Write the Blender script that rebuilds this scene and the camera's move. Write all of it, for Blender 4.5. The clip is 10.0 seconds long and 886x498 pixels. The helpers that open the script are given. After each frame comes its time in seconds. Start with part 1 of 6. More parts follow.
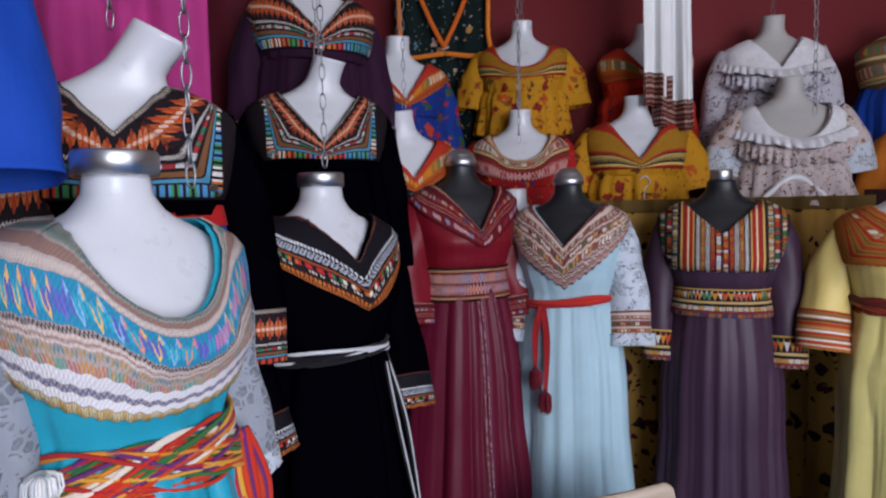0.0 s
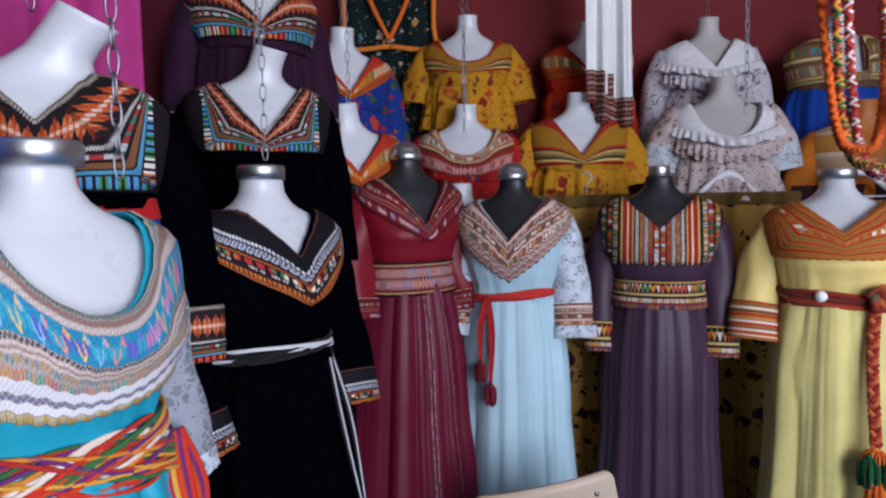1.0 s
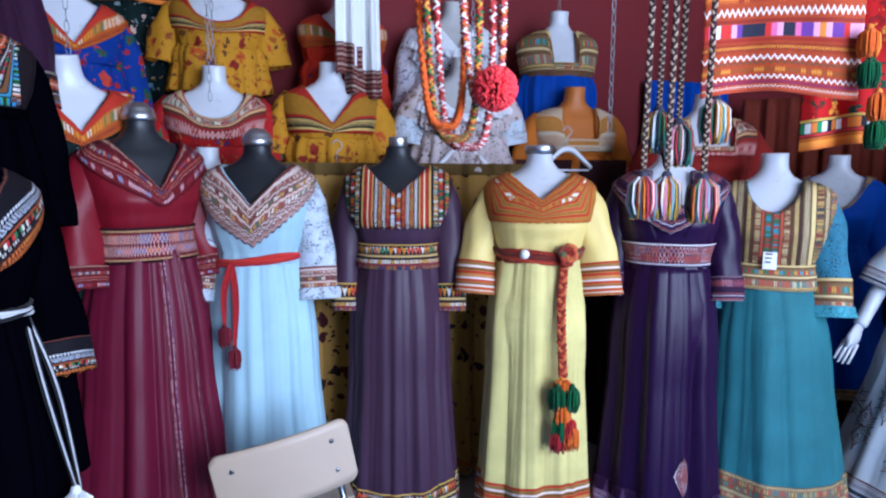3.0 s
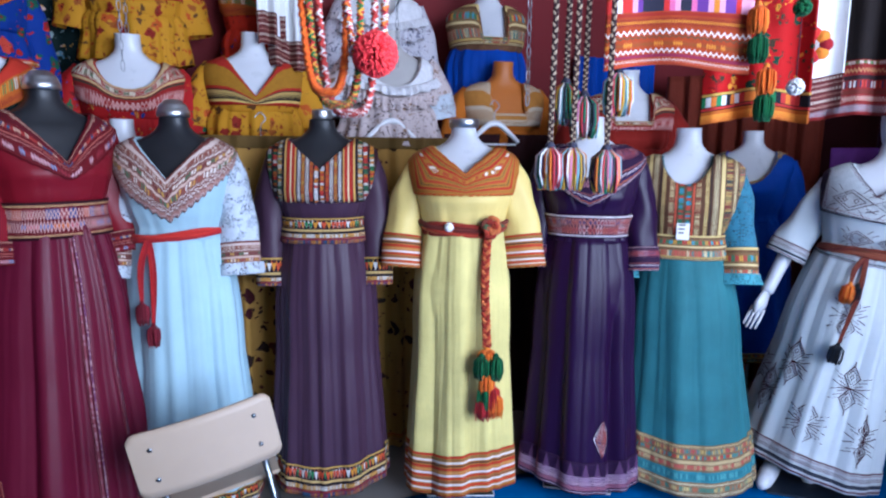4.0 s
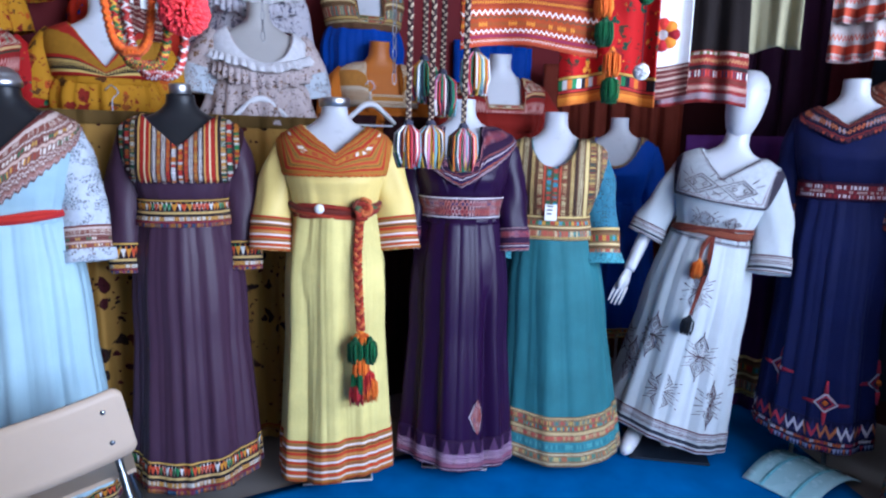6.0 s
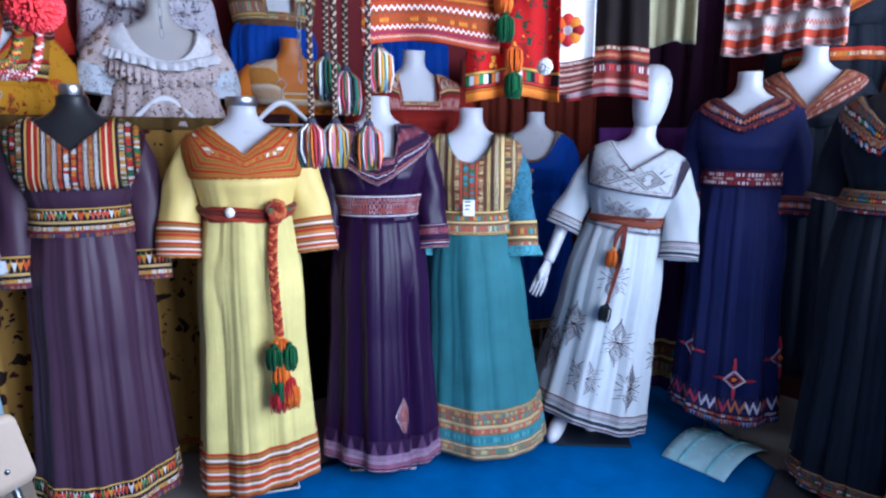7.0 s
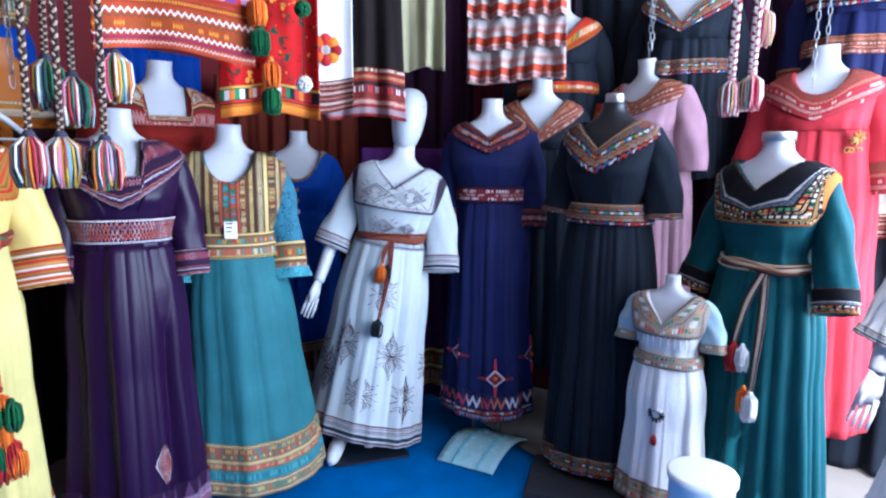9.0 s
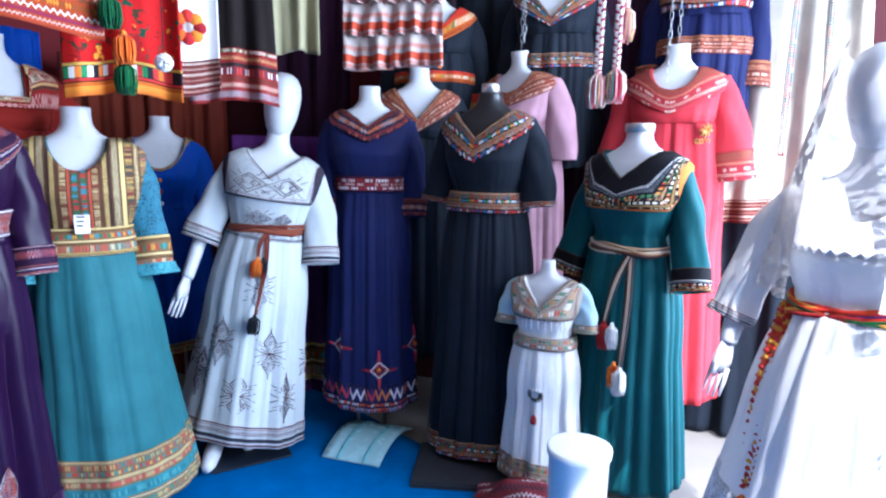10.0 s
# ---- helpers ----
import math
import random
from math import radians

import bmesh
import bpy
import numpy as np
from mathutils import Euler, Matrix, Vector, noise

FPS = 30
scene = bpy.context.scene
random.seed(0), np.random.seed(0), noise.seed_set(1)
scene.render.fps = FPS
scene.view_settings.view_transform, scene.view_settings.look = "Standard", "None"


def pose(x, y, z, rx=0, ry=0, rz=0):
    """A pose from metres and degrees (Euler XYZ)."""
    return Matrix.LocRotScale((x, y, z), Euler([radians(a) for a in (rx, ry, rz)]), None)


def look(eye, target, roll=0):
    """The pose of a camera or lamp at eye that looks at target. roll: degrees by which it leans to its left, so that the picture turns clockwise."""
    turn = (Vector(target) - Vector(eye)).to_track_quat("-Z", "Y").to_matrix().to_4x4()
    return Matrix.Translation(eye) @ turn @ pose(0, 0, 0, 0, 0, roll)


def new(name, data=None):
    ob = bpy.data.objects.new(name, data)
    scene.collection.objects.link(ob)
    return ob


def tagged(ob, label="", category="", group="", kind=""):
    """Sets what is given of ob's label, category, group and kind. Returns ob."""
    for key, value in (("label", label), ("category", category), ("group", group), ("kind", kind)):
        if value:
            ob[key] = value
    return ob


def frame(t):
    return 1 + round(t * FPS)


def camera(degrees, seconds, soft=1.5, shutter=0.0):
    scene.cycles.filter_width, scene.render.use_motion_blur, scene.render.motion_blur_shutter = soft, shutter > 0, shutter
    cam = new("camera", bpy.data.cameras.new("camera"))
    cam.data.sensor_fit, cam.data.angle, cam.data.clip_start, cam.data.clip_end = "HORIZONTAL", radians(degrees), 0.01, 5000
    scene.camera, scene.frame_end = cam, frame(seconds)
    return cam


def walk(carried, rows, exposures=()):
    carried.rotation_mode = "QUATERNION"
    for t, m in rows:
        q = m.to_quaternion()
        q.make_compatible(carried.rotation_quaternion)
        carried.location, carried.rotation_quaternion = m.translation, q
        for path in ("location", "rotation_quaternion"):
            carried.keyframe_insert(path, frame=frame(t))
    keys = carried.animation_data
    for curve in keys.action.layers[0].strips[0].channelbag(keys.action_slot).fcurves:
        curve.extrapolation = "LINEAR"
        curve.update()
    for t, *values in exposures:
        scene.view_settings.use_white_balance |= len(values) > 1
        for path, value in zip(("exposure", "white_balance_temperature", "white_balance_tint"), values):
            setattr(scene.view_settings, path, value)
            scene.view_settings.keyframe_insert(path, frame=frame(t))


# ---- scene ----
cam = camera(71.2, 10.0, soft=2.3)
PATH = [
    (0, (0.25, -0.1, 1.352), (0.022, 1.8833, 1.2307), -1.17),
    (0.5, (0.2562, -0.0916, 1.3515), (0.1543, 1.8998, 1.1978), -1.21),
    (1, (0.2583, -0.0947, 1.3513), (0.1973, 1.8992, 1.2087), -0.99),
    (1.5, (0.2854, -0.11, 1.3461), (0.3764, 1.8797, 1.1652), -0.87),
    (2, (0.3363, -0.1368, 1.3413), (0.6092, 1.832, 1.119), -0.22),
    (2.5, (0.3769, -0.1714, 1.3443), (0.8098, 1.7653, 1.0958), 0.18),
    (3, (0.4403, -0.2088, 1.3418), (1.0023, 1.695, 1.0972), 0.24),
    (4.3, (0.5277, -0.2526, 1.3265), (1.2595, 1.5799, 1.0002), 0.39),
    (4.5, (0.537, -0.2558, 1.3284), (1.2751, 1.5741, 1.0018), 0.38),
    (5, (0.561, -0.2745, 1.3261), (1.3768, 1.5257, 1.0197), -0.16),
    (5.5, (0.5932, -0.2866, 1.3201), (1.525, 1.4527, 0.9938), 0.41),
    (5.7, (0.5984, -0.277, 1.3166), (1.5715, 1.4367, 0.9754), 0.93),
    (6.8, (0.6202, -0.2578, 1.2939), (1.7375, 1.3612, 0.9325), 0.24),
    (7, (0.6514, -0.2786, 1.3102), (1.8393, 1.2897, 0.9507), 0.01),
    (7.5, (0.6629, -0.27, 1.3056), (2.0641, 1.1223, 0.9927), 0.92),
    (8, (0.6629, -0.27, 1.3056), (2.1754, 1.0036, 1.0053), 0.32),
    (8.5, (0.6618, -0.27, 1.3056), (2.2757, 0.8734, 1.0088), 0.43),
    (9, (0.665, -0.2679, 1.3047), (2.3522, 0.7653, 1.0117), 0.49),
    (9.5, (0.6795, -0.256, 1.2992), (2.4629, 0.5987, 1.0008), 0.91),
    (10, (0.6878, -0.2496, 1.2965), (2.5406, 0.4332, 0.9789), 0.87),
]
walk(cam, [(t, look(eye, target, roll)) for t, eye, target, roll in PATH],
     [(0, 0.42, 6600, 22), (2.5, 0.95, 5500, 20), (3.2, 1.05, 5250, 18), (4.5, 1.06, 5480, 19), (8, 1.08, 5400, 18), (10, 1.42, 5450, 14)])

# ---------------------------------------------------------------- light
SUN_ELEVATION, SUN_AZIMUTH = 50.0, 230.0
world = bpy.data.worlds.new("sky")
scene.world = world
world.use_nodes = True
wn = world.node_tree.nodes
sky = wn.new("ShaderNodeTexSky")
sky.sky_type = "NISHITA"
sky.sun_disc = False
sky.sun_elevation = radians(SUN_ELEVATION)
sky.sun_rotation = radians(SUN_AZIMUTH)
wn["Background"].inputs["Strength"].default_value = 0.15
world.node_tree.links.new(sky.outputs[0], wn["Background"].inputs["Color"])
sun = new("sun", bpy.data.lights.new("sun", "SUN"))
sun.data.energy, sun.data.angle, sun.data.color = 4.0, radians(0.5), (1.0, 0.95, 0.88)
az, el = radians(SUN_AZIMUTH), radians(SUN_ELEVATION)
toward = Vector((math.sin(az) * math.cos(el), math.cos(az) * math.cos(el), math.sin(el)))
sun.matrix_world = look(toward * 20, (0, 0, 0))
# sky light that enters by the open shop front
front = new("shop_front_daylight", bpy.data.lights.new("shop_front_daylight", "AREA"))
front.data.shape, front.data.size, front.data.size_y = "RECTANGLE", 3.2, 2.5
front.data.energy, front.data.color = 190.0, (0.82, 0.92, 1.0)
front.matrix_world = look((2.7, -2.2, 1.6), (2.3, 1.6, 1.1))

# ---------------------------------------------------------------- materials
def rgb(h):
    """A linear colour from a hex string."""
    v = [int(h[i:i + 2], 16) / 255 for i in (0, 2, 4)]
    return tuple(c / 12.92 if c <= 0.04045 else ((c + 0.055) / 1.055) ** 2.4 for c in v) + (1.0,)


class Nodes:
    """Small helper round a material's node tree."""

    def __init__(self, name):
        self.mat = bpy.data.materials.new(name)
        self.mat.use_nodes = True
        self.tree = self.mat.node_tree
        self.bsdf = self.tree.nodes["Principled BSDF"]

    def add(self, kind, **inputs):
        n = self.tree.nodes.new(kind)
        for key, value in inputs.items():
            self.put(n, int(key[1:]) if key[0] == "i" and key[1:].isdigit() else key, value)
        return n

    def put(self, node, key, value):
        if isinstance(value, bpy.types.NodeSocket):
            self.tree.links.new(value, node.inputs[key])
        else:
            node.inputs[key].default_value = value

    def math(self, op, a, b=0.0, c=None):
        n = self.add("ShaderNodeMath")
        n.operation = op
        self.put(n, 0, a)
        self.put(n, 1, b)
        if c is not None:
            self.put(n, 2, c)
        return n.outputs[0]

    def mix(self, f, a, b):
        n = self.tree.nodes.new("ShaderNodeMix")
        n.data_type = "RGBA"
        for key, value in ((0, f), (6, a), (7, b)):
            self.put(n, key, value)
        return n.outputs[2]

    def uv(self):
        n = self.tree.nodes.new("ShaderNodeUVMap")
        sep = self.add("ShaderNodeSeparateXYZ")
        self.tree.links.new(n.outputs[0], sep.inputs[0])
        return n.outputs[0], sep.outputs[0], sep.outputs[1]

    def noise(self, scale, detail=3.0, vec=None, rough=0.55):
        n = self.add("ShaderNodeTexNoise", Scale=scale, Detail=detail, Roughness=rough)
        if vec is None:
            vec = self.tree.nodes.new("ShaderNodeTexCoord").outputs["Object"]
        self.tree.links.new(vec, n.inputs["Vector"])
        return n.outputs[0]

    def ramp(self, fac, stops, constant=False):
        n = self.tree.nodes.new("ShaderNodeValToRGB")
        if constant:
            n.color_ramp.interpolation = "CONSTANT"
        e = n.color_ramp.elements
        while len(e) < len(stops):
            e.new(0.5)
        for k, (p, col) in zip(e, stops):
            k.position, k.color = p, col
        self.tree.links.new(fac, n.inputs[0])
        return n.outputs[0]

    def bump(self, height, strength=0.3, distance=0.002):
        n = self.add("ShaderNodeBump", Height=height, Strength=strength, Distance=distance)
        self.tree.links.new(n.outputs[0], self.bsdf.inputs["Normal"])

    def done(self, color, rough=0.6, metal=0.0, sheen=0.0, spec=0.5):
        self.put(self.bsdf, "Base Color", color)
        self.put(self.bsdf, "Roughness", rough)
        self.put(self.bsdf, "Metallic", metal)
        self.put(self.bsdf, "Sheen Weight", sheen)
        self.put(self.bsdf, "Specular IOR Level", spec)
        return self.mat


def cloth_mat(name, hexa, rough=0.7, sheen=0.02, spec=0.15, vary=0.25, weave=900.0, wrinkle=0.5):
    """A plain woven cloth with slight mottling, fine weave and soft wrinkles."""
    n = Nodes(name)
    c = rgb(hexa)
    dark = tuple(v * (1 - vary) for v in c[:3]) + (1,)
    lite = tuple(min(1, v * (1 + vary * 0.6)) for v in c[:3]) + (1,)
    big, fine = n.noise(7.0, 4.0), n.noise(weave, 2.0)
    col = n.ramp(n.math("ADD", n.math("MULTIPLY", big, 0.7), n.math("MULTIPLY", fine, 0.3)), [(0.3, dark), (0.7, lite)])
    mp = n.add("ShaderNodeMapping", Scale=(1.0, 1.0, 0.13))
    n.tree.links.new(n.tree.nodes.new("ShaderNodeTexCoord").outputs["Object"], mp.inputs["Vector"])
    drape = n.noise(24.0, 3.0, mp.outputs[0])
    soft = n.math("ADD", n.math("MULTIPLY", n.noise(16.0, 4.0), wrinkle), n.math("MULTIPLY", drape, wrinkle * 1.6))
    n.bump(n.math("ADD", soft, n.math("MULTIPLY", fine, 0.06)), 0.4, 0.012)
    return n.done(col, rough, 0, sheen, spec)


def satin_mat(name, hexa, rough=0.32, sheen=0.1):
    return cloth_mat(name, hexa, rough + 0.06, 0.0, 0.22, 0.10, 600.0, 0.24)


def print_mat(name, ground, spots, scale=28.0, size=0.32, rough=0.75, second=60.0):
    """A printed cloth: blossoms of several colours over a ground colour."""
    n = Nodes(name)
    co = n.tree.nodes.new("ShaderNodeTexCoord").outputs["Object"]
    warp = n.add("ShaderNodeMixRGB", Fac=0.03, Color1=co)
    warp.blend_type = "LINEAR_LIGHT"
    nz = n.add("ShaderNodeTexNoise", Scale=scale * 1.4, Detail=2.0)
    n.tree.links.new(co, nz.inputs["Vector"])
    n.tree.links.new(nz.outputs["Color"], warp.inputs["Color2"])
    base = rgb(ground)
    col = n.mix(n.noise(9.0, 3.0), tuple(v * 0.8 for v in base[:3]) + (1,), base)
    for k, (sc, rad) in enumerate(((scale, size), (second, size * 0.8))):
        v = n.add("ShaderNodeTexVoronoi", Scale=sc, Randomness=0.9)
        n.tree.links.new(warp.outputs[0], v.inputs["Vector"])
        sep = n.add("ShaderNodeSeparateColor")
        n.tree.links.new(v.outputs["Color"], sep.inputs[0])
        pal = spots if k == 0 else spots[::-1]
        pick = n.ramp(sep.outputs[0], [(i / len(pal), rgb(h)) for i, h in enumerate(pal)], True)
        inside = n.math("LESS_THAN", v.outputs["Distance"], n.math("MULTIPLY_ADD", sep.outputs[1], rad, rad * 0.45))
        some = n.math("MULTIPLY", inside, n.math("GREATER_THAN", sep.outputs[2], 0.25 if k == 0 else 0.6))
        ring = n.math("MULTIPLY", some, n.math("GREATER_THAN", v.outputs["Distance"], rad * 0.35))
        col = n.mix(some, col, n.mix(ring, tuple(v2 * 0.55 for v2 in rgb(pal[0])[:3]) + (1,), pick))
    n.bump(n.math("ADD", n.math("MULTIPLY", n.noise(25.0, 3.0), 0.5), n.math("MULTIPLY", n.noise(700.0, 1.0), 0.1)), 0.3, 0.01)
    return n.done(col, rough, 0, 0.0, 0.12)


def stitch_mat(name, ground, bands, rough=0.7, along=2.7):
    """Embroidery in rows. u runs along the rows in metres, v across them from 0 to 1.
    A band: (v0, v1, kind, period, colour, colour, ...)."""
    n = Nodes(name)
    _, u, v = n.uv()
    base = rgb(ground)
    col = n.mix(n.noise(60.0, 2.0), tuple(x * 0.65 for x in base[:3]) + (1,), base)
    height = n.math("MULTIPLY", n.noise(500.0, 2.0), 0.3)
    for v0, v1, kind, period, *cols in bands:
        w = n.math("DIVIDE", n.math("SUBTRACT", v, v0), v1 - v0)
        inb = n.math("LESS_THAN", n.math("ABSOLUTE", n.math("SUBTRACT", w, 0.5)), 0.5)
        q = n.math("MULTIPLY", u, along / period)
        tri = n.math("PINGPONG", q, 0.5)
        tri = n.math("MULTIPLY", tri, 2.0)
        cell = n.math("FLOOR", q)
        if kind == "line":
            m = inb
        elif kind == "zig":
            m = n.math("LESS_THAN", n.math("ABSOLUTE", n.math("SUBTRACT", w, n.math("MULTIPLY_ADD", tri, 0.66, 0.17))), 0.19)
        elif kind == "saw":
            m = n.math("LESS_THAN", w, tri)
        elif kind == "peak":
            m = n.math("LESS_THAN", n.math("SUBTRACT", 1.0, w), tri)
        elif kind == "dia":
            r = n.math("ADD", n.math("ABSOLUTE", n.math("SUBTRACT", w, 0.5)), n.math("ABSOLUTE", n.math("SUBTRACT", tri, 0.5)))
            m = n.math("LESS_THAN", r, 0.46)
        elif kind == "net":
            r = n.math("ADD", n.math("ABSOLUTE", n.math("SUBTRACT", w, 0.5)), n.math("ABSOLUTE", n.math("SUBTRACT", tri, 0.5)))
            m = n.math("LESS_THAN", n.math("ABSOLUTE", n.math("SUBTRACT", r, 0.42)), 0.12)
        elif kind == "dot":
            a, b = n.math("SUBTRACT", w, 0.5), n.math("SUBTRACT", tri, 0.5)
            m = n.math("LESS_THAN", n.math("ADD", n.math("MULTIPLY", a, a), n.math("MULTIPLY", b, b)), 0.13)
        elif kind == "block":
            m = inb
        elif kind == "dash":
            m = n.math("LESS_THAN", tri, 0.62)
        else:
            m = inb
        m = n.math("MULTIPLY", m, inb)
        if len(cols) > 1:
            white = n.add("ShaderNodeTexWhiteNoise")
            white.noise_dimensions = "1D"
            n.put(white, "W", n.math("ADD", cell, v0 * 37.7))
            pick = n.ramp(white.outputs["Value"], [(i / len(cols), rgb(h)) for i, h in enumerate(cols)], True)
        else:
            pick = rgb(cols[0])
        col = n.mix(m, col, pick)
        height = n.math("MULTIPLY_ADD", m, 0.5, height)
    thread = n.math("MULTIPLY", n.math("SINE", n.math("MULTIPLY", u, 1500.0)), 0.08)
    row = n.math("SINE", n.math("ADD", n.math("MULTIPLY", u, 1300.0), n.math("MULTIPLY", v, 140.0)))
    col = n.mix(n.math("MULTIPLY_ADD", row, 0.09, 0.09), col, (0.03, 0.02, 0.025, 1))
    grain = n.noise(900.0, 1.0)
    col = n.mix(n.math("MULTIPLY", grain, 0.2), col, (0.02, 0.015, 0.015, 1))
    n.bump(n.math("ADD", height, thread), 0.6, 0.003)
    return n.done(col, rough, 0, 0.0, 0.12)


def lace_mat(name, hexa, scale=70.0, hole=0.36, alpha=True):
    n = Nodes(name)
    uv, u, v = n.uv()
    co = n.tree.nodes.new("ShaderNodeTexCoord").outputs["Object"]
    vor = n.add("ShaderNodeTexVoronoi", Scale=scale)
    vor.feature = "DISTANCE_TO_EDGE"
    n.tree.links.new(co, vor.inputs["Vector"])
    big = n.noise(26.0, 3.0, co)
    solid = n.math("MAXIMUM", n.math("LESS_THAN", vor.outputs[0], 0.1), n.math("GREATER_THAN", big, 0.53))
    c = rgb(hexa)
    col = n.mix(n.noise(45.0, 3.0), tuple(x * 0.7 for x in c[:3]) + (1,), c)
    n.bump(solid, 0.5, 0.002)
    if alpha:
        n.put(n.bsdf, "Alpha", n.math("MULTIPLY_ADD", solid, 1 - hole, hole))
    return n.done(col, 0.7, 0, 0.2, 0.3)


def yarn_mat(name, cols, rough=0.85):
    """Yarn whose strands differ, each one of the given colours."""
    n = Nodes(name)
    g = n.tree.nodes.new("ShaderNodeNewGeometry")
    col = n.ramp(g.outputs["Random Per Island"], [(i / len(cols), rgb(h)) for i, h in enumerate(cols)], True)
    fuzz = n.noise(350.0, 3.0)
    col = n.mix(n.math("MULTIPLY", fuzz, 0.28), col, (0.03, 0.02, 0.02, 1))
    n.bump(fuzz, 0.6, 0.003)
    return n.done(col, rough, 0, 0.05, 0.15)


def hard_mat(name, hexa, rough=0.4, metal=0.0, vary=0.15, scale=12.0, bump=0.1, spec=0.5):
    n = Nodes(name)
    c = rgb(hexa)
    col = n.mix(n.noise(scale, 5.0), tuple(v * (1 - vary) for v in c[:3]) + (1,), tuple(min(1, v * (1 + vary)) for v in c[:3]) + (1,))
    n.bump(n.math("ADD", n.noise(scale * 3, 4.0), n.math("MULTIPLY", n.noise(scale * 25, 2.0), 0.2)), bump, 0.004)
    r = n.math("MULTIPLY_ADD", n.noise(scale * 2, 4.0), 0.25, max(0.02, rough - 0.12))
    return n.done(col, r, metal, 0, spec)


PLASTIC = hard_mat("mannequin_plastic", "C4C5CA", 0.3, 0, 0.06, 9.0, 0.22)
DARKPLASTIC = hard_mat("mannequin_dark", "1A1B1F", 0.42, 0, 0.2, 8.0, 0.06)
GREYPLASTIC = hard_mat("mannequin_grey", "A9A5A2", 0.5, 0, 0.1, 8.0, 0.06)
CHROME = hard_mat("chrome", "C9CACC", 0.36, 1.0, 0.08, 20.0, 0.03)
STEEL = hard_mat("steel", "8C8F93", 0.3, 1.0, 0.15, 30.0, 0.05)
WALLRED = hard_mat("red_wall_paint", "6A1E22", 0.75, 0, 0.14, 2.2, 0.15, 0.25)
# darker red than the back wall, used on both side walls
WALLDARK = hard_mat("darker_wall_red", "3A1419", 0.8, 0, 0.2, 2.0, 0.15, 0.2)
# pale so that the unseen ceiling and front wall bounce fill light
PALEBOUNCE = hard_mat("pale_bounce_paint", "bdb6ae", 0.85, 0, 0.1, 2.0, 0.1, 0.2)
CONCRETE = hard_mat("concrete", "76706A", 0.85, 0, 0.25, 5.0, 0.3, 0.25)
CARPET = cloth_mat("blue_carpet", "0560A0", 0.95, 0.0, 0.05, 0.25, 500.0, 0.4)
PLY = hard_mat("birch_plywood", "b29c86", 0.45, 0, 0.1, 6.0, 0.06)
HANGERWHITE = hard_mat("hanger_plastic", "D8D8DC", 0.35, 0, 0.05)
BLACKPL = hard_mat("black_plastic", "0B0B0D", 0.4, 0, 0.1)
WHITEPL = hard_mat("white_plastic", "E4E4E2", 0.4, 0, 0.05)
PAPER = hard_mat("paper", "E6E3DC", 0.8, 0, 0.05)
INK = hard_mat("ink", "3a3540", 0.8)

# ---------------------------------------------------------------- building kit
def link(name, bm, mats, parent=None, label="", smooth=True, thick=0.0):
    me = bpy.data.meshes.new(name)
    bmesh.ops.recalc_face_normals(bm, faces=bm.faces)
    bm.to_mesh(me)
    bm.free()
    for m in mats if isinstance(mats, (list, tuple)) else [mats]:
        me.materials.append(m)
    if smooth:
        me.polygons.foreach_set("use_smooth", [True] * len(me.polygons))
    ob = new(name, me)
    if parent is not None:
        ob.parent = parent
    if label:
        ob["label"] = label
    if thick:
        s = ob.modifiers.new("cloth", "SOLIDIFY")
        s.thickness, s.offset = thick, 1.0
    return ob


def part(name, bm, material, parent, label="", thick=0.0, smooth=True):
    return link(name, bm, material, parent, label, smooth, thick)


def thing(name, m, label, category, group=""):
    e = new(name)
    e.empty_display_size = 0.05
    e.matrix_world = m
    return tagged(e, label, category, group)


def grid(bm, f, nu, nv, closed=False, uvf=None, mat=0):
    """A sheet of nu x nv cells of the points f(s, t), s and t from 0 to 1."""
    uvl = bm.loops.layers.uv.verify()
    cols = nu if closed else nu + 1
    vs = [[bm.verts.new(f(i / nu, j / nv)) for i in range(cols)] for j in range(nv + 1)]
    for j in range(nv):
        for i in range(nu):
            k = (i + 1) % cols
            face = bm.faces.new((vs[j][i], vs[j][k], vs[j + 1][k], vs[j + 1][i]))
            face.material_index = mat
            for lo, (a, b) in zip(face.loops, ((i, j), (i + 1, j), (i + 1, j + 1), (i, j + 1))):
                lo[uvl].uv = uvf(a / nu, b / nv) if uvf else (a / nu, b / nv)
    return vs


def tube(bm, path, radius, n=8, mat=0, caps=True, flat=1.0):
    """A tube along path; radius is a number or a function of 0..1."""
    pts = [Vector(p) for p in path]
    rings = []
    side = None
    for i, p in enumerate(pts):
        d = (pts[min(i + 1, len(pts) - 1)] - pts[max(i - 1, 0)]).normalized()
        if side is None:
            side = d.cross(Vector((0.31, 0.87, 0.38))).normalized()
        side = (side - d * side.dot(d)).normalized()
        up = d.cross(side)
        r = radius(i / (len(pts) - 1)) if callable(radius) else radius
        rings.append([bm.verts.new(p + (side * math.cos(a) * flat + up * math.sin(a)) * r) for a in (2 * math.pi * k / n for k in range(n))])
    for a, b in zip(rings, rings[1:]):
        for k in range(n):
            bm.faces.new((a[k], a[(k + 1) % n], b[(k + 1) % n], b[k])).material_index = mat
    if caps:
        bm.faces.new(rings[0][::-1]).material_index = mat
        bm.faces.new(rings[-1]).material_index = mat


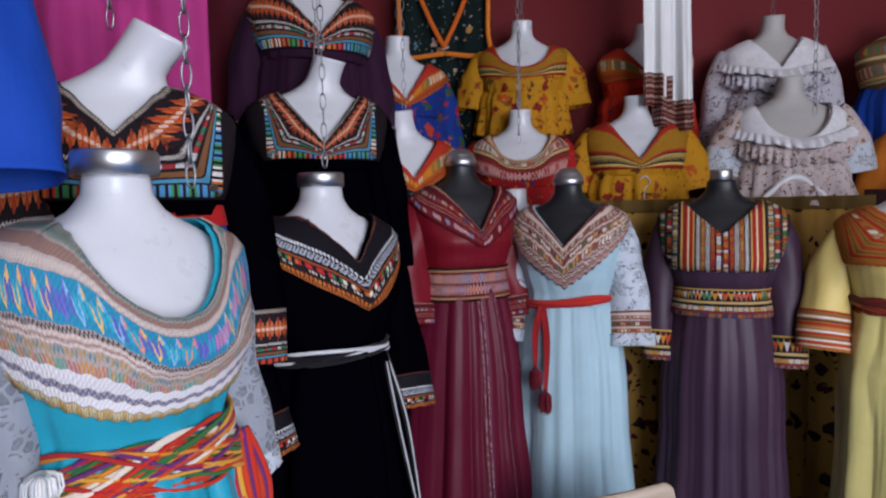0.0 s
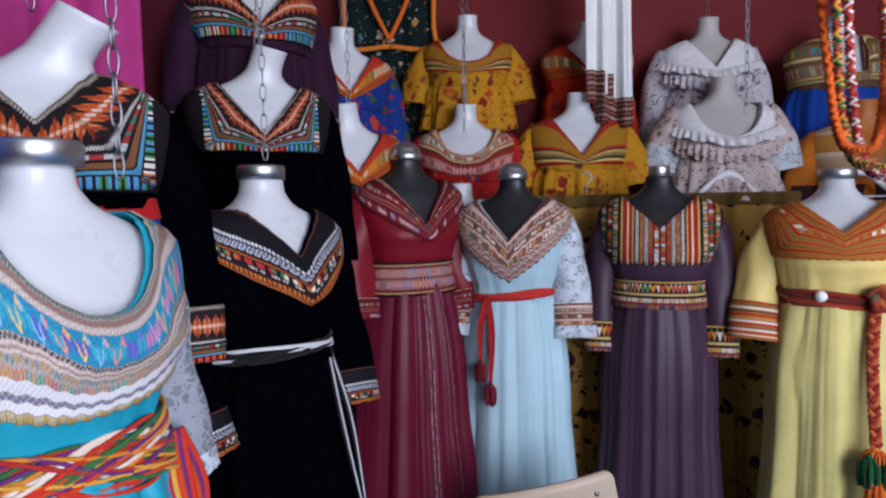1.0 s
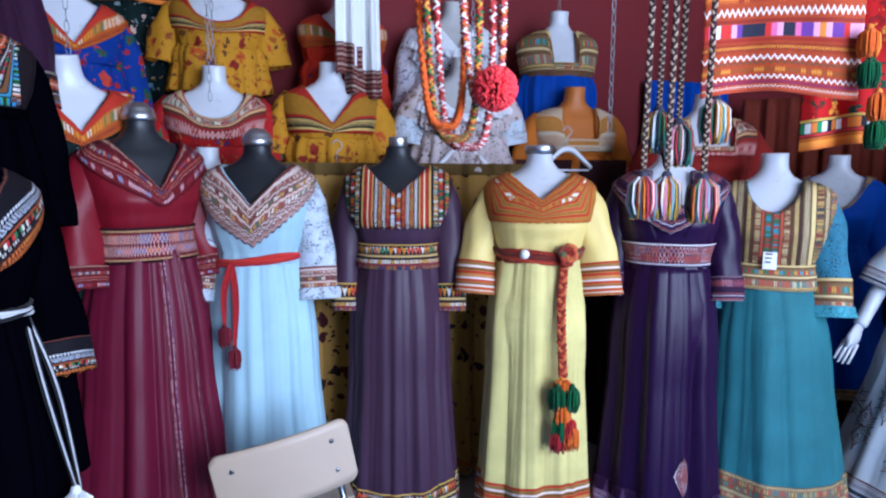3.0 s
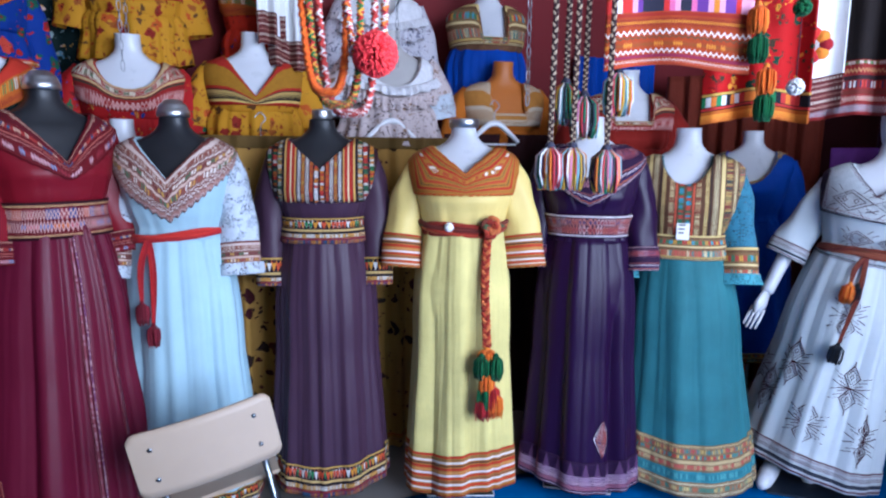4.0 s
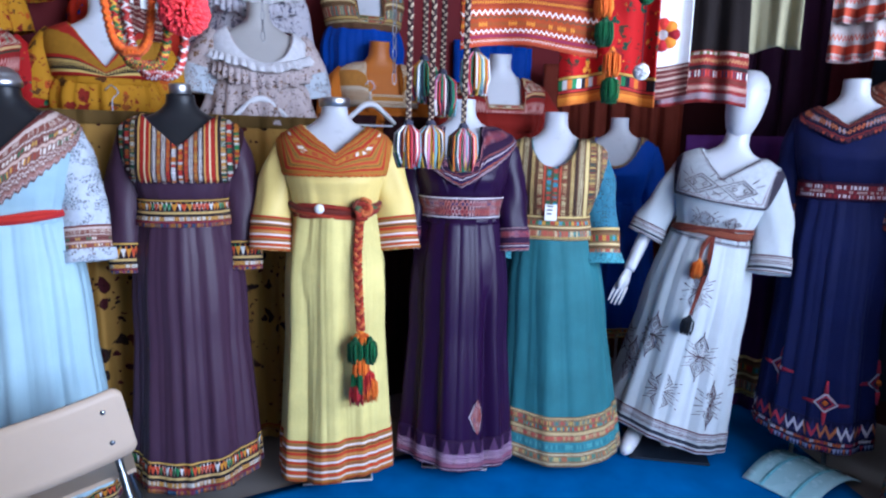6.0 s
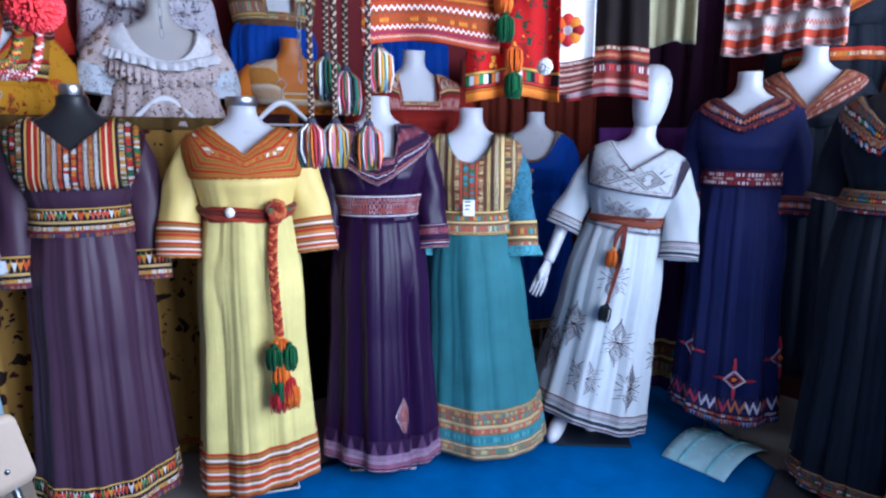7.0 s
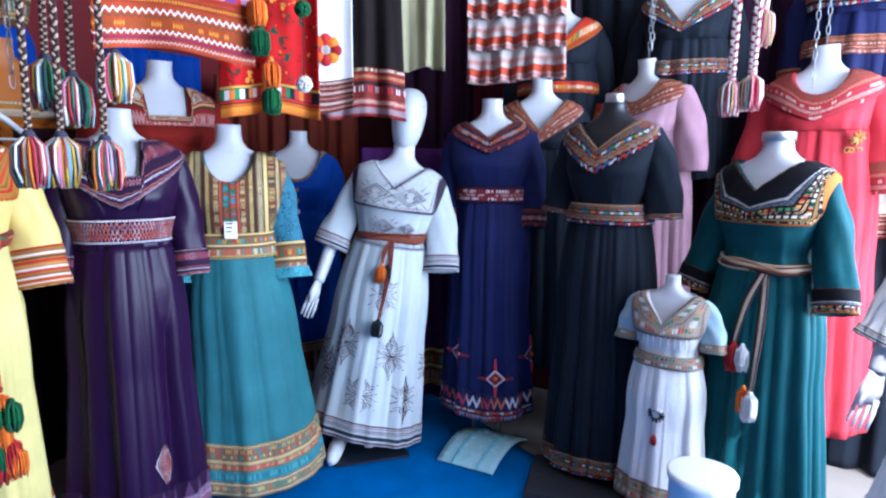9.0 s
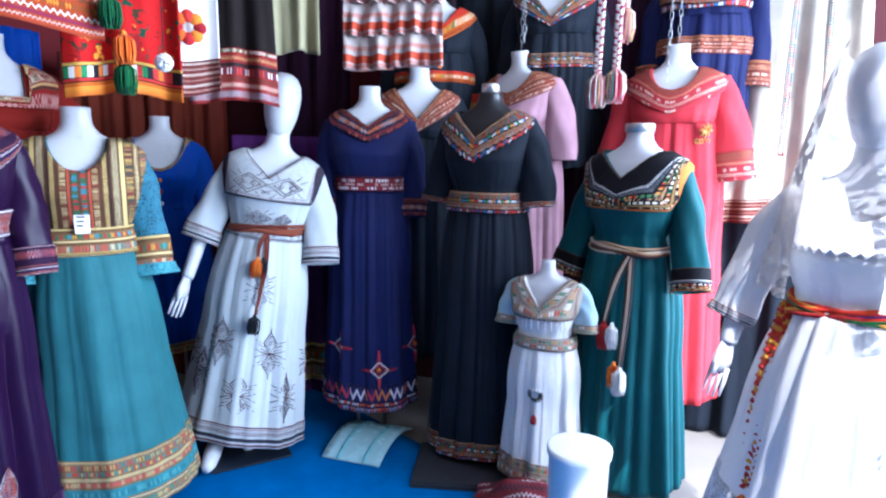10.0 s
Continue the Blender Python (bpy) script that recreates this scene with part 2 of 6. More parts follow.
def lathe(bm, profile, n=24, mat=0, at=(0, 0, 0), sx=1.0, sy=1.0):
    rings = [[bm.verts.new((at[0] + r * sx * math.cos(2 * math.pi * k / n), at[1] + r * sy * math.sin(2 * math.pi * k / n), at[2] + z)) for k in range(n)] for r, z in profile]
    for a, b in zip(rings, rings[1:]):
        for k in range(n):
            bm.faces.new((a[k], a[(k + 1) % n], b[(k + 1) % n], b[k])).material_index = mat
    bm.faces.new(rings[0][::-1]).material_index = mat
    bm.faces.new(rings[-1]).material_index = mat


def box(bm, x0, x1, y0, y1, z0, z1, bevel=0.0, mat=0):
    r = bmesh.ops.create_cube(bm, size=1.0, matrix=Matrix.Translation(((x0 + x1) / 2, (y0 + y1) / 2, (z0 + z1) / 2)) @ Matrix.Diagonal((x1 - x0, y1 - y0, z1 - z0, 1)))
    for f in {f for v in r["verts"] for f in v.link_faces}:
        f.material_index = mat
    if bevel:
        bmesh.ops.bevel(bm, geom=list({e for v in r["verts"] for e in v.link_edges}), offset=bevel, segments=2, affect="EDGES")


def lerp_table(table, z):
    """Smooth values from a table of rows (z, a, b, ...), z falling."""
    if z >= table[0][0]:
        return table[0][1:]
    for p, q in zip(table, table[1:]):
        if z >= q[0]:
            k = (p[0] - z) / (p[0] - q[0])
            k = k * k * (3 - 2 * k) * 0.5 + k * 0.5
            return tuple(a + (b - a) * k for a, b in zip(p[1:], q[1:]))
    return table[-1][1:]


# half width, half depth and forward shift of the body, by height under the neck's top
BODY = [(0.0, 0.050, 0.050, 0.0), (-0.03, 0.050, 0.050, 0.0), (-0.058, 0.053, 0.052, 0.0), (-0.078, 0.066, 0.057, 0.0), (-0.096, 0.094, 0.062, 0.0),
        (-0.112, 0.130, 0.067, 0.0), (-0.128, 0.160, 0.074, 0.0), (-0.15, 0.177, 0.083, 0.003), (-0.19, 0.176, 0.094, 0.007), (-0.23, 0.168, 0.106, 0.012),
        (-0.28, 0.156, 0.120, 0.020), (-0.33, 0.142, 0.108, 0.010), (-0.40, 0.120, 0.090, 0.0), (-0.48, 0.138, 0.102, 0.0),
        (-0.58, 0.162, 0.118, 0.0), (-0.68, 0.160, 0.115, 0.0)]


def body_point(th, z, ease=0.0, scale=1.0):
    """A point of the body's surface; th = 0 in front, which is local -y."""
    a, b, s = lerp_table(BODY, z / scale)
    c, d = math.sin(th), -math.cos(th)
    e = 2 / 2.35
    x = (a * scale + ease) * math.copysign(abs(c) ** e, c)
    y = (b * scale + ease) * math.copysign(abs(d) ** e, d) - s * scale * max(0.0, math.cos(th))
    return x, y


CAPS = {"band": [(0.050, -0.001), (0.0525, -0.001), (0.0525, 0.026), (0.050, 0.030), (0.0, 0.031)],
        "dome": [(0.050, -0.001), (0.052, 0.0), (0.053, 0.012), (0.049, 0.024), (0.047, 0.025), (0.046, 0.032), (0.040, 0.042), (0.036, 0.043), (0.030, 0.051), (0.020, 0.056), (0.0, 0.058)],
        "short": [(0.034, -0.001), (0.036, 0.0), (0.036, 0.030), (0.033, 0.036), (0.0, 0.037)]}


def bust_mesh(bm, H, scale=1.0, low=-0.68, cap=None, tip=(0.0, 0.0)):
    """Neck, shoulders and trunk of a headless form, its neck's top at H."""
    neck_top = -0.03 * scale if cap else 0.0

    def f(s, t):
        z = neck_top + (low * scale - neck_top) * t ** 1.15
        x, y = body_point(s * 2 * math.pi, z, -0.006, scale)
        k = max(0.0, (z + 0.13) / 0.13) ** 1.3
        return x + tip[0] * k, y + tip[1] * k, H + z - 0.3 * k * (tip[0] * x + tip[1] * y) / 0.05
    vs = grid(bm, f, 40, 44, True)
    bm.faces.new(vs[0])
    bm.faces.new(vs[-1][::-1])
    if cap:
        lathe(bm, CAPS[cap], 24, 1, (0, 0, H - 0.031 * scale))


def pole_and_base(bm, H, mat, pegs=True, base=True, low=0.0):
    if pegs:
        for x in (-0.06, 0.06):
            tube(bm, [(x, 0.02, low + 0.008), (x, 0.02, H - 0.66)], 0.009, 8, mat)
    if base:
        box(bm, -0.13, 0.13, -0.06, 0.13, low + 0.012, low + 0.02, 0.003, 2)


def mannequin(m, H, label, cap="band", skin=None, scale=1.0, base=True):
    """A headless form on a stand, one plain mesh."""
    bm = bmesh.new()
    bust_mesh(bm, H, scale, -0.68, cap)
    pole_and_base(bm, H, 1, True, base)
    ob = link("mannequin", bm, [skin or PLASTIC, CHROME, BLACKPL])
    ob.matrix_world = m
    return tagged(ob, label, "mannequin", "shop mannequins")


# ---- necklines: is a point of the body open?
def neck_v(depth, half, top=-0.088):
    half *= 1.4
    return lambda x, y, z: z > top - 0.012 or (y < 0 and z > -depth and abs(x) < half * (z + depth) / (depth + top))


def neck_round(depth, half, top=-0.088):
    half *= 1.25

    def f(x, y, z):
        if z > top - 0.012:
            return True
        if y > 0 or z < -depth:
            return False
        k = (z + depth) / (depth + top)
        return abs(x) < half * math.sqrt(max(0.0, 1 - (1 - min(1, k)) ** 2))
    return f


def neck_square(depth, half, top=-0.088):
    return lambda x, y, z: z > top - 0.012 or (y < 0 and z > -depth and abs(x) < half)


def neck_tops(opening, n, low, ease, scale=1.0):
    """For each angle the height at which the cloth ends."""
    out = []
    for i in range(n + 1):
        th = 2 * math.pi * i / n
        a, b = low, -0.10
        z = low
        step = 0.003
        while z < -0.10 and not opening(*[c / scale for c in body_point(th, z * scale, ease, scale)], z):
            z += step
        out.append(z - step * 0.5)
    return out


def smooth_ring(vals, times=1):
    for _ in range(times):
        n = len(vals) - 1
        vals = [(vals[(i - 1) % n] + 2 * vals[i % n] + vals[(i + 1) % n]) / 4 for i in range(n + 1)]
    return vals


def fold_field(seed, count, amp):
    """Pleats: rounded ridges with sharp valleys, of several widths, that wander as they fall."""
    rng = random.Random(seed)
    waves = [(max(3, round(count * q)) + rng.choice((-1, 0, 1)), rng.uniform(0, 6.28), a, rng.uniform(-0.7, 0.7)) for q, a in ((0.5, 1.0), (0.85, 1.0), (1.4, 0.6), (2.3, 0.3))]

    def f(th, t):
        v = 0.0
        for k, ph, a, tw in waves:
            q = k * th + ph + tw * t * 1.6 + 0.7 * math.sin(2 * th + ph) + 0.4 * math.sin(3 * th - ph + 2 * t)
            swell = 0.65 + 0.35 * math.sin(3.1 * th + 2 * ph)
            v += a * swell * (0.55 * math.sin(q) + 0.6 * (2 * abs(math.sin(q / 2)) ** 0.8 - 1.3))
        return amp * v / 1.1
    return f


def bodice_part(parent, H, mat, opening, low=-0.42, ease=0.008, scale=1.0, gather=0.0, seed=1, low_ease=None, slack=0.0, name="bodice"):
    n = 96
    tops = neck_tops(opening, n, -0.30, ease, scale)
    ff = fold_field(seed, 22, 1.0)
    bm = bmesh.new()

    def f(s, t):
        i = round(s * n) % n
        th = 2 * math.pi * i / n
        z = tops[i] + (low - tops[i]) * t
        e = ease + (0 if low_ease is None else (low_ease - ease) * max(0, t - 0.35) / 0.65)
        e += slack * math.sin(math.pi * min(1, max(0, (t - 0.25) / 0.75))) + gather * ff(th, t) * t * t
        x, y = body_point(th, z * scale, e, scale)
        return x, y, H + z * scale
    grid(bm, f, n, 26, True, lambda s, t: (s * 1.0, t * 0.4))
    part(name, bm, mat, parent, "", 0.003)
    return tops


def collar_part(parent, H, mat, tops, outer, ease=0.013, scale=1.0, span=2.2, edge=0.0, period=0.02, label="", name="embroidered_yoke", rows=14, square=None):
    """A yoke between the neckline and outer(x): the depth of its lower edge under the neck's top, in front and over the shoulders."""
    n = len(tops) - 1
    m = 220
    bm = bmesh.new()

    def top(th):
        k = (th / (2 * math.pi)) % 1.0 * n
        i = int(k)
        return tops[i] + (tops[(i + 1) % n] - tops[i]) * (k - i)

    def f(s, t):
        th = -span + 2 * span * s
        za = top(th) + 0.002
        x0, _ = body_point(th, za * scale, ease, scale)
        zb = min(-outer(abs(th)), za - 0.012)
        zb += edge * (abs((s * 2 * span * 0.16 / period) % 1.0 - 0.5) * 2 - 0.5)
        z = za + (zb - za) * t
        x, y = body_point(th, z * scale, ease, scale)
        return x, y, H + z * scale

    def square_uv(s, t):
        x, y, z = f(s, t)
        z = (z - H) / scale
        th = -span + 2 * span * s
        dn = 0.75 * max(0.0, top(th) + 0.002 - z)
        low, side = z + outer(abs(th)), square - abs(x) / scale
        do = max(0.0, min(low, side))
        return (z if side < low else x) * 1.0, dn / (dn + do + 1e-5)

    def column_uv(s, t):
        x, y, z = f(s, t)
        return z, 0.5 + x / (0.4 * scale)
    grid(bm, f, m, rows, False, column_uv if square == "columns" else square_uv if square else lambda s, t: ((s - 0.5) * 2 * span * 0.16 * scale, t))
    return part(name, bm, mat, parent, label, 0.003)


def ring_part(parent, H, mat, z0, z1, ease, scale=1.0, name="belt", label="", wob=0.0, ea2=None, seed=0, rows=6):
    """A band of cloth round the waist."""
    bm = bmesh.new()
    rng = random.Random(seed)
    p1, p2 = rng.uniform(0, 6), rng.uniform(0, 6)

    def f(s, t):
        th = s * 2 * math.pi
        z = z0 + (z1 - z0) * t + wob * math.sin(th + p1)
        x, y = body_point(th, z * scale, ease + (0 if ea2 is None else (ea2 - ease) * t) + 0.004 * math.sin(math.pi * t), scale)
        return x, y, H + z * scale
    grid(bm, f, 72, rows, True, lambda s, t: (s * 0.9 * scale, t))
    return part(name, bm, mat, parent, label, 0.004)


def skirt_fn(H, top, hem, r_hem, depth_ratio, folds, amp, seed, top_ease, scale=1.0, hem_wave=0.012, lean=(0.0, 0.0), flare=0.85):
    ff = fold_field(seed, folds, 1.0)
    a0, b0, _ = lerp_table(BODY, top)
    a0, b0 = a0 * scale + top_ease, b0 * scale + top_ease

    def f(th, t):
        k = t ** flare
        hip = 0.012 * math.sin(math.pi * min(1.0, t * 2.2)) * (t < 0.4545)
        a = a0 + (r_hem - a0) * k + hip
        b = b0 + (r_hem * depth_ratio - b0) * k + hip
        g = ff(th, t) * amp * (0.38 + 0.62 * min(1.0, t * 1.3))
        z = H + top * scale + (hem - H - top * scale) * t
        ag, bg = a + g, b + g
        if (z - H) / scale > -0.70:
            ba, bb, _ = lerp_table(BODY, (z - H) / scale)
            ag, bg = max(ag, ba * scale + 0.012), max(bg, bb * scale + 0.012)
        x = ag * math.sin(th)
        y = -bg * math.cos(th)
        z += t * hem_wave * math.sin(2 * th + seed) + 0.25 * g * t
        return x + lean[0] * t, y + lean[1] * t, z
    return f


def skirt_part(parent, sk, mat, t0=0.0, t1=1.0, off=0.0, name="skirt", label="", nu=230, nv=34, length=1.0, edge=0.0):
    bm = bmesh.new()

    def f(s, t):
        th = s * 2 * math.pi
        tt = t0 + (t1 - t0) * t
        if edge and t == 0.0:
            tt += edge * (abs((s * 46) % 1.0 - 0.5) * 2)
        x, y, z = sk(th, tt)
        if off:
            r = math.hypot(x, y) or 1
            x, y = x * (1 + off / r), y * (1 + off / r)
        return x, y, z
    grid(bm, f, nu, nv, True, lambda s, t: (s * 1.5, t))
    return part(name, bm, mat, parent, label, 0.003)


def sleeve_path(side, H, scale, pts):
    """pts: places from the shoulder on, x outward; the armhole sits at the shoulder's tip."""
    lift = (0.030, 0.022, 0.0)
    out = []
    for k, (x, y, z) in enumerate(pts):
        dz = lift[k] if k < 3 else -0.02
        out.append(Vector((side * (x + (0.012 if k == 0 else 0.0)) * scale, y * scale, H + (z + dz) * scale)))
    return out


def spline(points, n):
    pts = [Vector(p) for p in points]
    out = []
    for i in range(n + 1):
        u = i / n * (len(pts) - 1)
        k = min(int(u), len(pts) - 2)
        u -= k
        p0, p1, p2, p3 = pts[max(k - 1, 0)], pts[k], pts[k + 1], pts[min(k + 2, len(pts) - 1)]
        out.append(0.5 * ((2 * p1) + (p2 - p0) * u + (2 * p0 - 5 * p1 + 4 * p2 - p3) * u * u + (3 * p1 - p0 - 3 * p2 + p3) * u ** 3))
    return out


def sleeve_part(parent, path, r0, r1, mat, name="sleeve", label="", t0=0.0, t1=1.0, off=0.0, flat=0.75, wrinkle=0.006, seed=1, puff=0.0, edge=0.0, nv=30):
    pts = spline(path, 60)
    rng = random.Random(seed)
    ph = [rng.uniform(0, 6.28) for _ in range(4)]
    bm = bmesh.new()
    n = 36

    def f(s, t):
        tt = t0 + (t1 - t0) * t
        if edge and t == 1.0:
            tt += edge * (abs((s * 12) % 1.0 - 0.5) * 2 - 0.5)
        k = min(max(tt, 0), 1) * 60
        i = min(int(k), 59)
        p = pts[i].lerp(pts[i + 1], k - i) + (pts[60] - pts[57]) * (max(0.0, tt - 1.0) * 20)
        d = (pts[min(i + 2, 60)] - pts[max(i - 1, 0)]).normalized()
        u = d.cross(Vector((0, 1, 0))).normalized()
        w = u.cross(d)
        a = 2 * math.pi * s
        r = r0 + (r1 - r0) * tt + puff * math.sin(math.pi * tt) + off
        r += wrinkle * (math.sin(3 * a + ph[0] + 5 * tt) * 0.6 + math.sin(5 * a + ph[1] - 9 * tt) * 0.4 + math.sin(16 * tt + a + ph[2]) * 0.5) * min(1, tt * 3)
        return p + u * math.cos(a) * r + w * math.sin(a) * r * (1 / 1) * flat
    grid(bm, f, n, nv, True, lambda s, t: (s * 6.28 * (r0 + r1) / 2, t))
    return part(name, bm, mat, parent, label, 0.003)


def tassel_mesh(bm, top, length, r, seed=0, n=26, head=True):
    rng = random.Random(seed)
    top = Vector(top)
    if head:
        lathe(bm, [(r * 0.12, 0.004), (r * 0.3, 0.0), (r * 0.4, -length * 0.08), (r * 0.3, -length * 0.14), (r * 0.2, -length * 0.16)], 10, 0, top)
    for _ in range(int(n * 2.6)):
        a, q = rng.uniform(0, 6.28), math.sqrt(rng.random()) * r
        x, y = math.cos(a) * q, math.sin(a) * q
        l = length * rng.uniform(0.88, 1.05)
        tube(bm, [top + Vector((x * 0.35, y * 0.35, -length * 0.1)), top + Vector((x * 1.05, y * 1.05, -l * 0.28)), top + Vector((x * 1.15, y * 1.15, -l * 0.7)), top + Vector((x * 0.85 + rng.uniform(-1, 1) * r * 0.14, y * 0.85, -l))], r * 0.085, 5, 0)


def braid_mesh(bm, path, r, turns=14.0, strands=3, n=90):
    pts = spline(path, n)
    for k in range(strands):
        q = []
        for i, p in enumerate(pts):
            d = (pts[min(i + 1, n)] - pts[max(i - 1, 0)]).normalized()
            u = d.cross(Vector((0.2, 1, 0.1))).normalized()
            w = u.cross(d)
            a = 2 * math.pi * (turns * i / n + k / strands)
            q.append(p + u * math.sin(a) * r + w * math.sin(2 * a) * r * 0.5)
        tube(bm, q, r * 0.72, 6, 0)


def rope_belt(parent, H, z, ease, mat, scale=1.0, strands=10, height=0.05, r=0.006, seed=0, tilt=0.0, name="rope_belt", label=""):
    rng = random.Random(seed)
    bm = bmesh.new()
    for k in range(strands):
        ph, fr, am = rng.uniform(0, 6.28), rng.choice((1, 2, 2, 3)), rng.uniform(0.5, 1) * height / 2
        base = (k / max(1, strands - 1) - 0.5) * height
        pts = []
        for i in range(73):
            th = 2 * math.pi * i / 72
            zz = z + base * 0.5 + am * 0.7 * math.sin(fr * th + ph) + tilt * math.sin(th)
            x, y = body_point(th, zz * scale, ease + 0.004 * math.sin(fr * th + ph * 2 + 1), scale)
            pts.append((x, y, H + zz * scale))
        tube(bm, pts, r, 6, 0, False)
    return part(name, bm, mat, parent, label)


def hanging_ends(parent, start, ends, mat, tassel_mat, r=0.006, tl=0.07, tr=0.016, seed=0, braid=False, name="belt_end"):
    """Cord ends that hang from the belt's knot, each with a tassel."""
    for k, (dx, dy, dz) in enumerate(ends):
        a = Vector(start)
        b = a + Vector((dx, dy, dz))
        mid = a.lerp(b, 0.4) + Vector((0.012 * (k % 2 * 2 - 1), -0.012, -0.01))
        bm = bmesh.new()
        if braid:
            braid_mesh(bm, [a, mid, b], r, abs(dz) * 22, 3, 60)
        else:
            for j in (-1.2, -0.6, 0.0, 0.6, 1.2):
                tube(bm, spline([a + Vector((j * r, 0, 0)), mid + Vector((j * r * 1.2, -0.003 * (j == 0), 0)), b + Vector((j * r * 0.5, 0, 0))], 14), r * 0.45, 6)
        cord = part(name, bm, mat, parent)
        bm = bmesh.new()
        tassel_mesh(bm, b, tl, tr, seed + k)
        part("tassel", bm, tassel_mat[k % len(tassel_mat)] if isinstance(tassel_mat, list) else tassel_mat, cord)


def chain(x, y, z0, z1, label="thin steel chain that holds a display form"):
    e = thing("chain", pose(x, y, z0), label, "chain", "hanging chains")
    n = max(2, int((z1 - z0) / 0.032))
    bm0 = bmesh.new()
    pts = [(0.0065 * math.cos(a), 0, 0.02 * math.sin(a)) for a in (2 * math.pi * k / 14 for k in range(15))]
    tube(bm0, pts, 0.0015, 5, 0, False)
    first = part("chain_link", bm0, STEEL, e)
    first.matrix_basis = pose(0, 0, 0.02)
    for k in range(1, n):
        o = first.copy()
        scene.collection.objects.link(o)
        o.matrix_basis = pose(0, 0, 0.02 + 0.034 * k, 0, 0, 90 * (k % 2) + 12)
    return e


def wave_cloth(name, m, w, h, mat, label, category, folds=3, amp=0.03, seed=1, group="", taper=0.0, extra=None, nv=30, nu=70, bottom_wave=0.01, along=1.0, pinch=0.0):
    """A hanging sheet of cloth; the thing's origin is its upper middle, its front is local -y."""
    rng = random.Random(seed)
    ph = [rng.uniform(0, 6.28) for _ in range(4)]
    e = thing(name, m, label, category, group)

    def f(s, t, off=0.0):
        ww = w * (1 - pinch * (1 - t) + taper * t)
        x = (s - 0.5) * ww
        y = amp * (0.4 + 0.6 * t) * (math.sin(2 * math.pi * folds * s + ph[0] + 0.6 * t) + 0.45 * math.sin(2 * math.pi * folds * 1.7 * s + ph[1] - t))
        z = -h * t + bottom_wave * t * math.sin(5 * s + ph[2])
        return x, y - off, z
    bm = bmesh.new()
    grid(bm, f, nu, nv, False, lambda s, t: (s * w, t))
    part("cloth", bm, mat, e, "", 0.003)
    for (t0, t1, bmat, bname) in extra or []:
        bm = bmesh.new()
        grid(bm, lambda s, t: f(s, t0 + (t1 - t0) * t, 0.006), nu, 10, False, lambda s, t: (s * w, t))
        part(bname, bm, bmat, e, "", 0.003)
    return e, f

# ---------------------------------------------------------------- the shop itself
def slab(name, x0, x1, y0, y1, z0, z1, mat, label, category):
    bm = bmesh.new()
    box(bm, x0, x1, y0, y1, z0, z1)
    return tagged(link(name, bm, mat, smooth=False), label, category, kind="structure")


slab("ground", -30, 30, -40, 30, -0.3, -0.012, CONCRETE, "grey concrete ground outside the shop", "ground")
slab("floor", -1.2, 4.2, -1.9, 3.05, -0.012, 0.0, CONCRETE, "worn grey concrete shop floor", "floor")
slab("wall_back", -1.2, 4.2, 2.85, 3.05, 0, 2.75, WALLRED, "dark red painted wall", "wall")
slab("wall_left", -1.2, -1.0, -1.9, 2.85, 0, 2.75, WALLDARK, "darker red side wall", "wall")
slab("wall_right", 3.85, 4.05, -1.3, 2.85, 0, 2.75, WALLDARK, "darker red side wall behind hanging clothes", "wall")
# added out of view: keeps the front lamp's light off the left dresses
slab("front_light_block", -1.2, 0.6, -1.9, -1.75, 0, 2.75, PALEBOUNCE, "unseen pale wall added to keep the front daylight off the left side", "wall")
# out of view; its front edge limits how far the sun reaches in
slab("ceiling", -1.2, 4.2, -1.35, 3.05, 2.75, 2.9, PALEBOUNCE, "unseen plain shop ceiling, pale to bounce fill light", "ceiling")

bm = bmesh.new()
rng = random.Random(5)
grid(bm, lambda s, t: (0.2 + (2.28 + 1.12 * t + 0.02 * math.sin(9 * t)) * s, -0.6 + 2.45 * t, 0.006 + 0.004 * noise.noise((s * 9, t * 9, 0))), 60, 50, False)
carpet = link("carpet", bm, CARPET, thick=0.004)
tagged(carpet, "bright blue felt carpet laid on the concrete floor", "carpet")

# ---------------------------------------------------------------- clothes
SL34 = [(0.126, 0.0, -0.186), (0.170, 0.0, -0.28), (0.190, -0.01, -0.40), (0.20, -0.04, -0.53)]


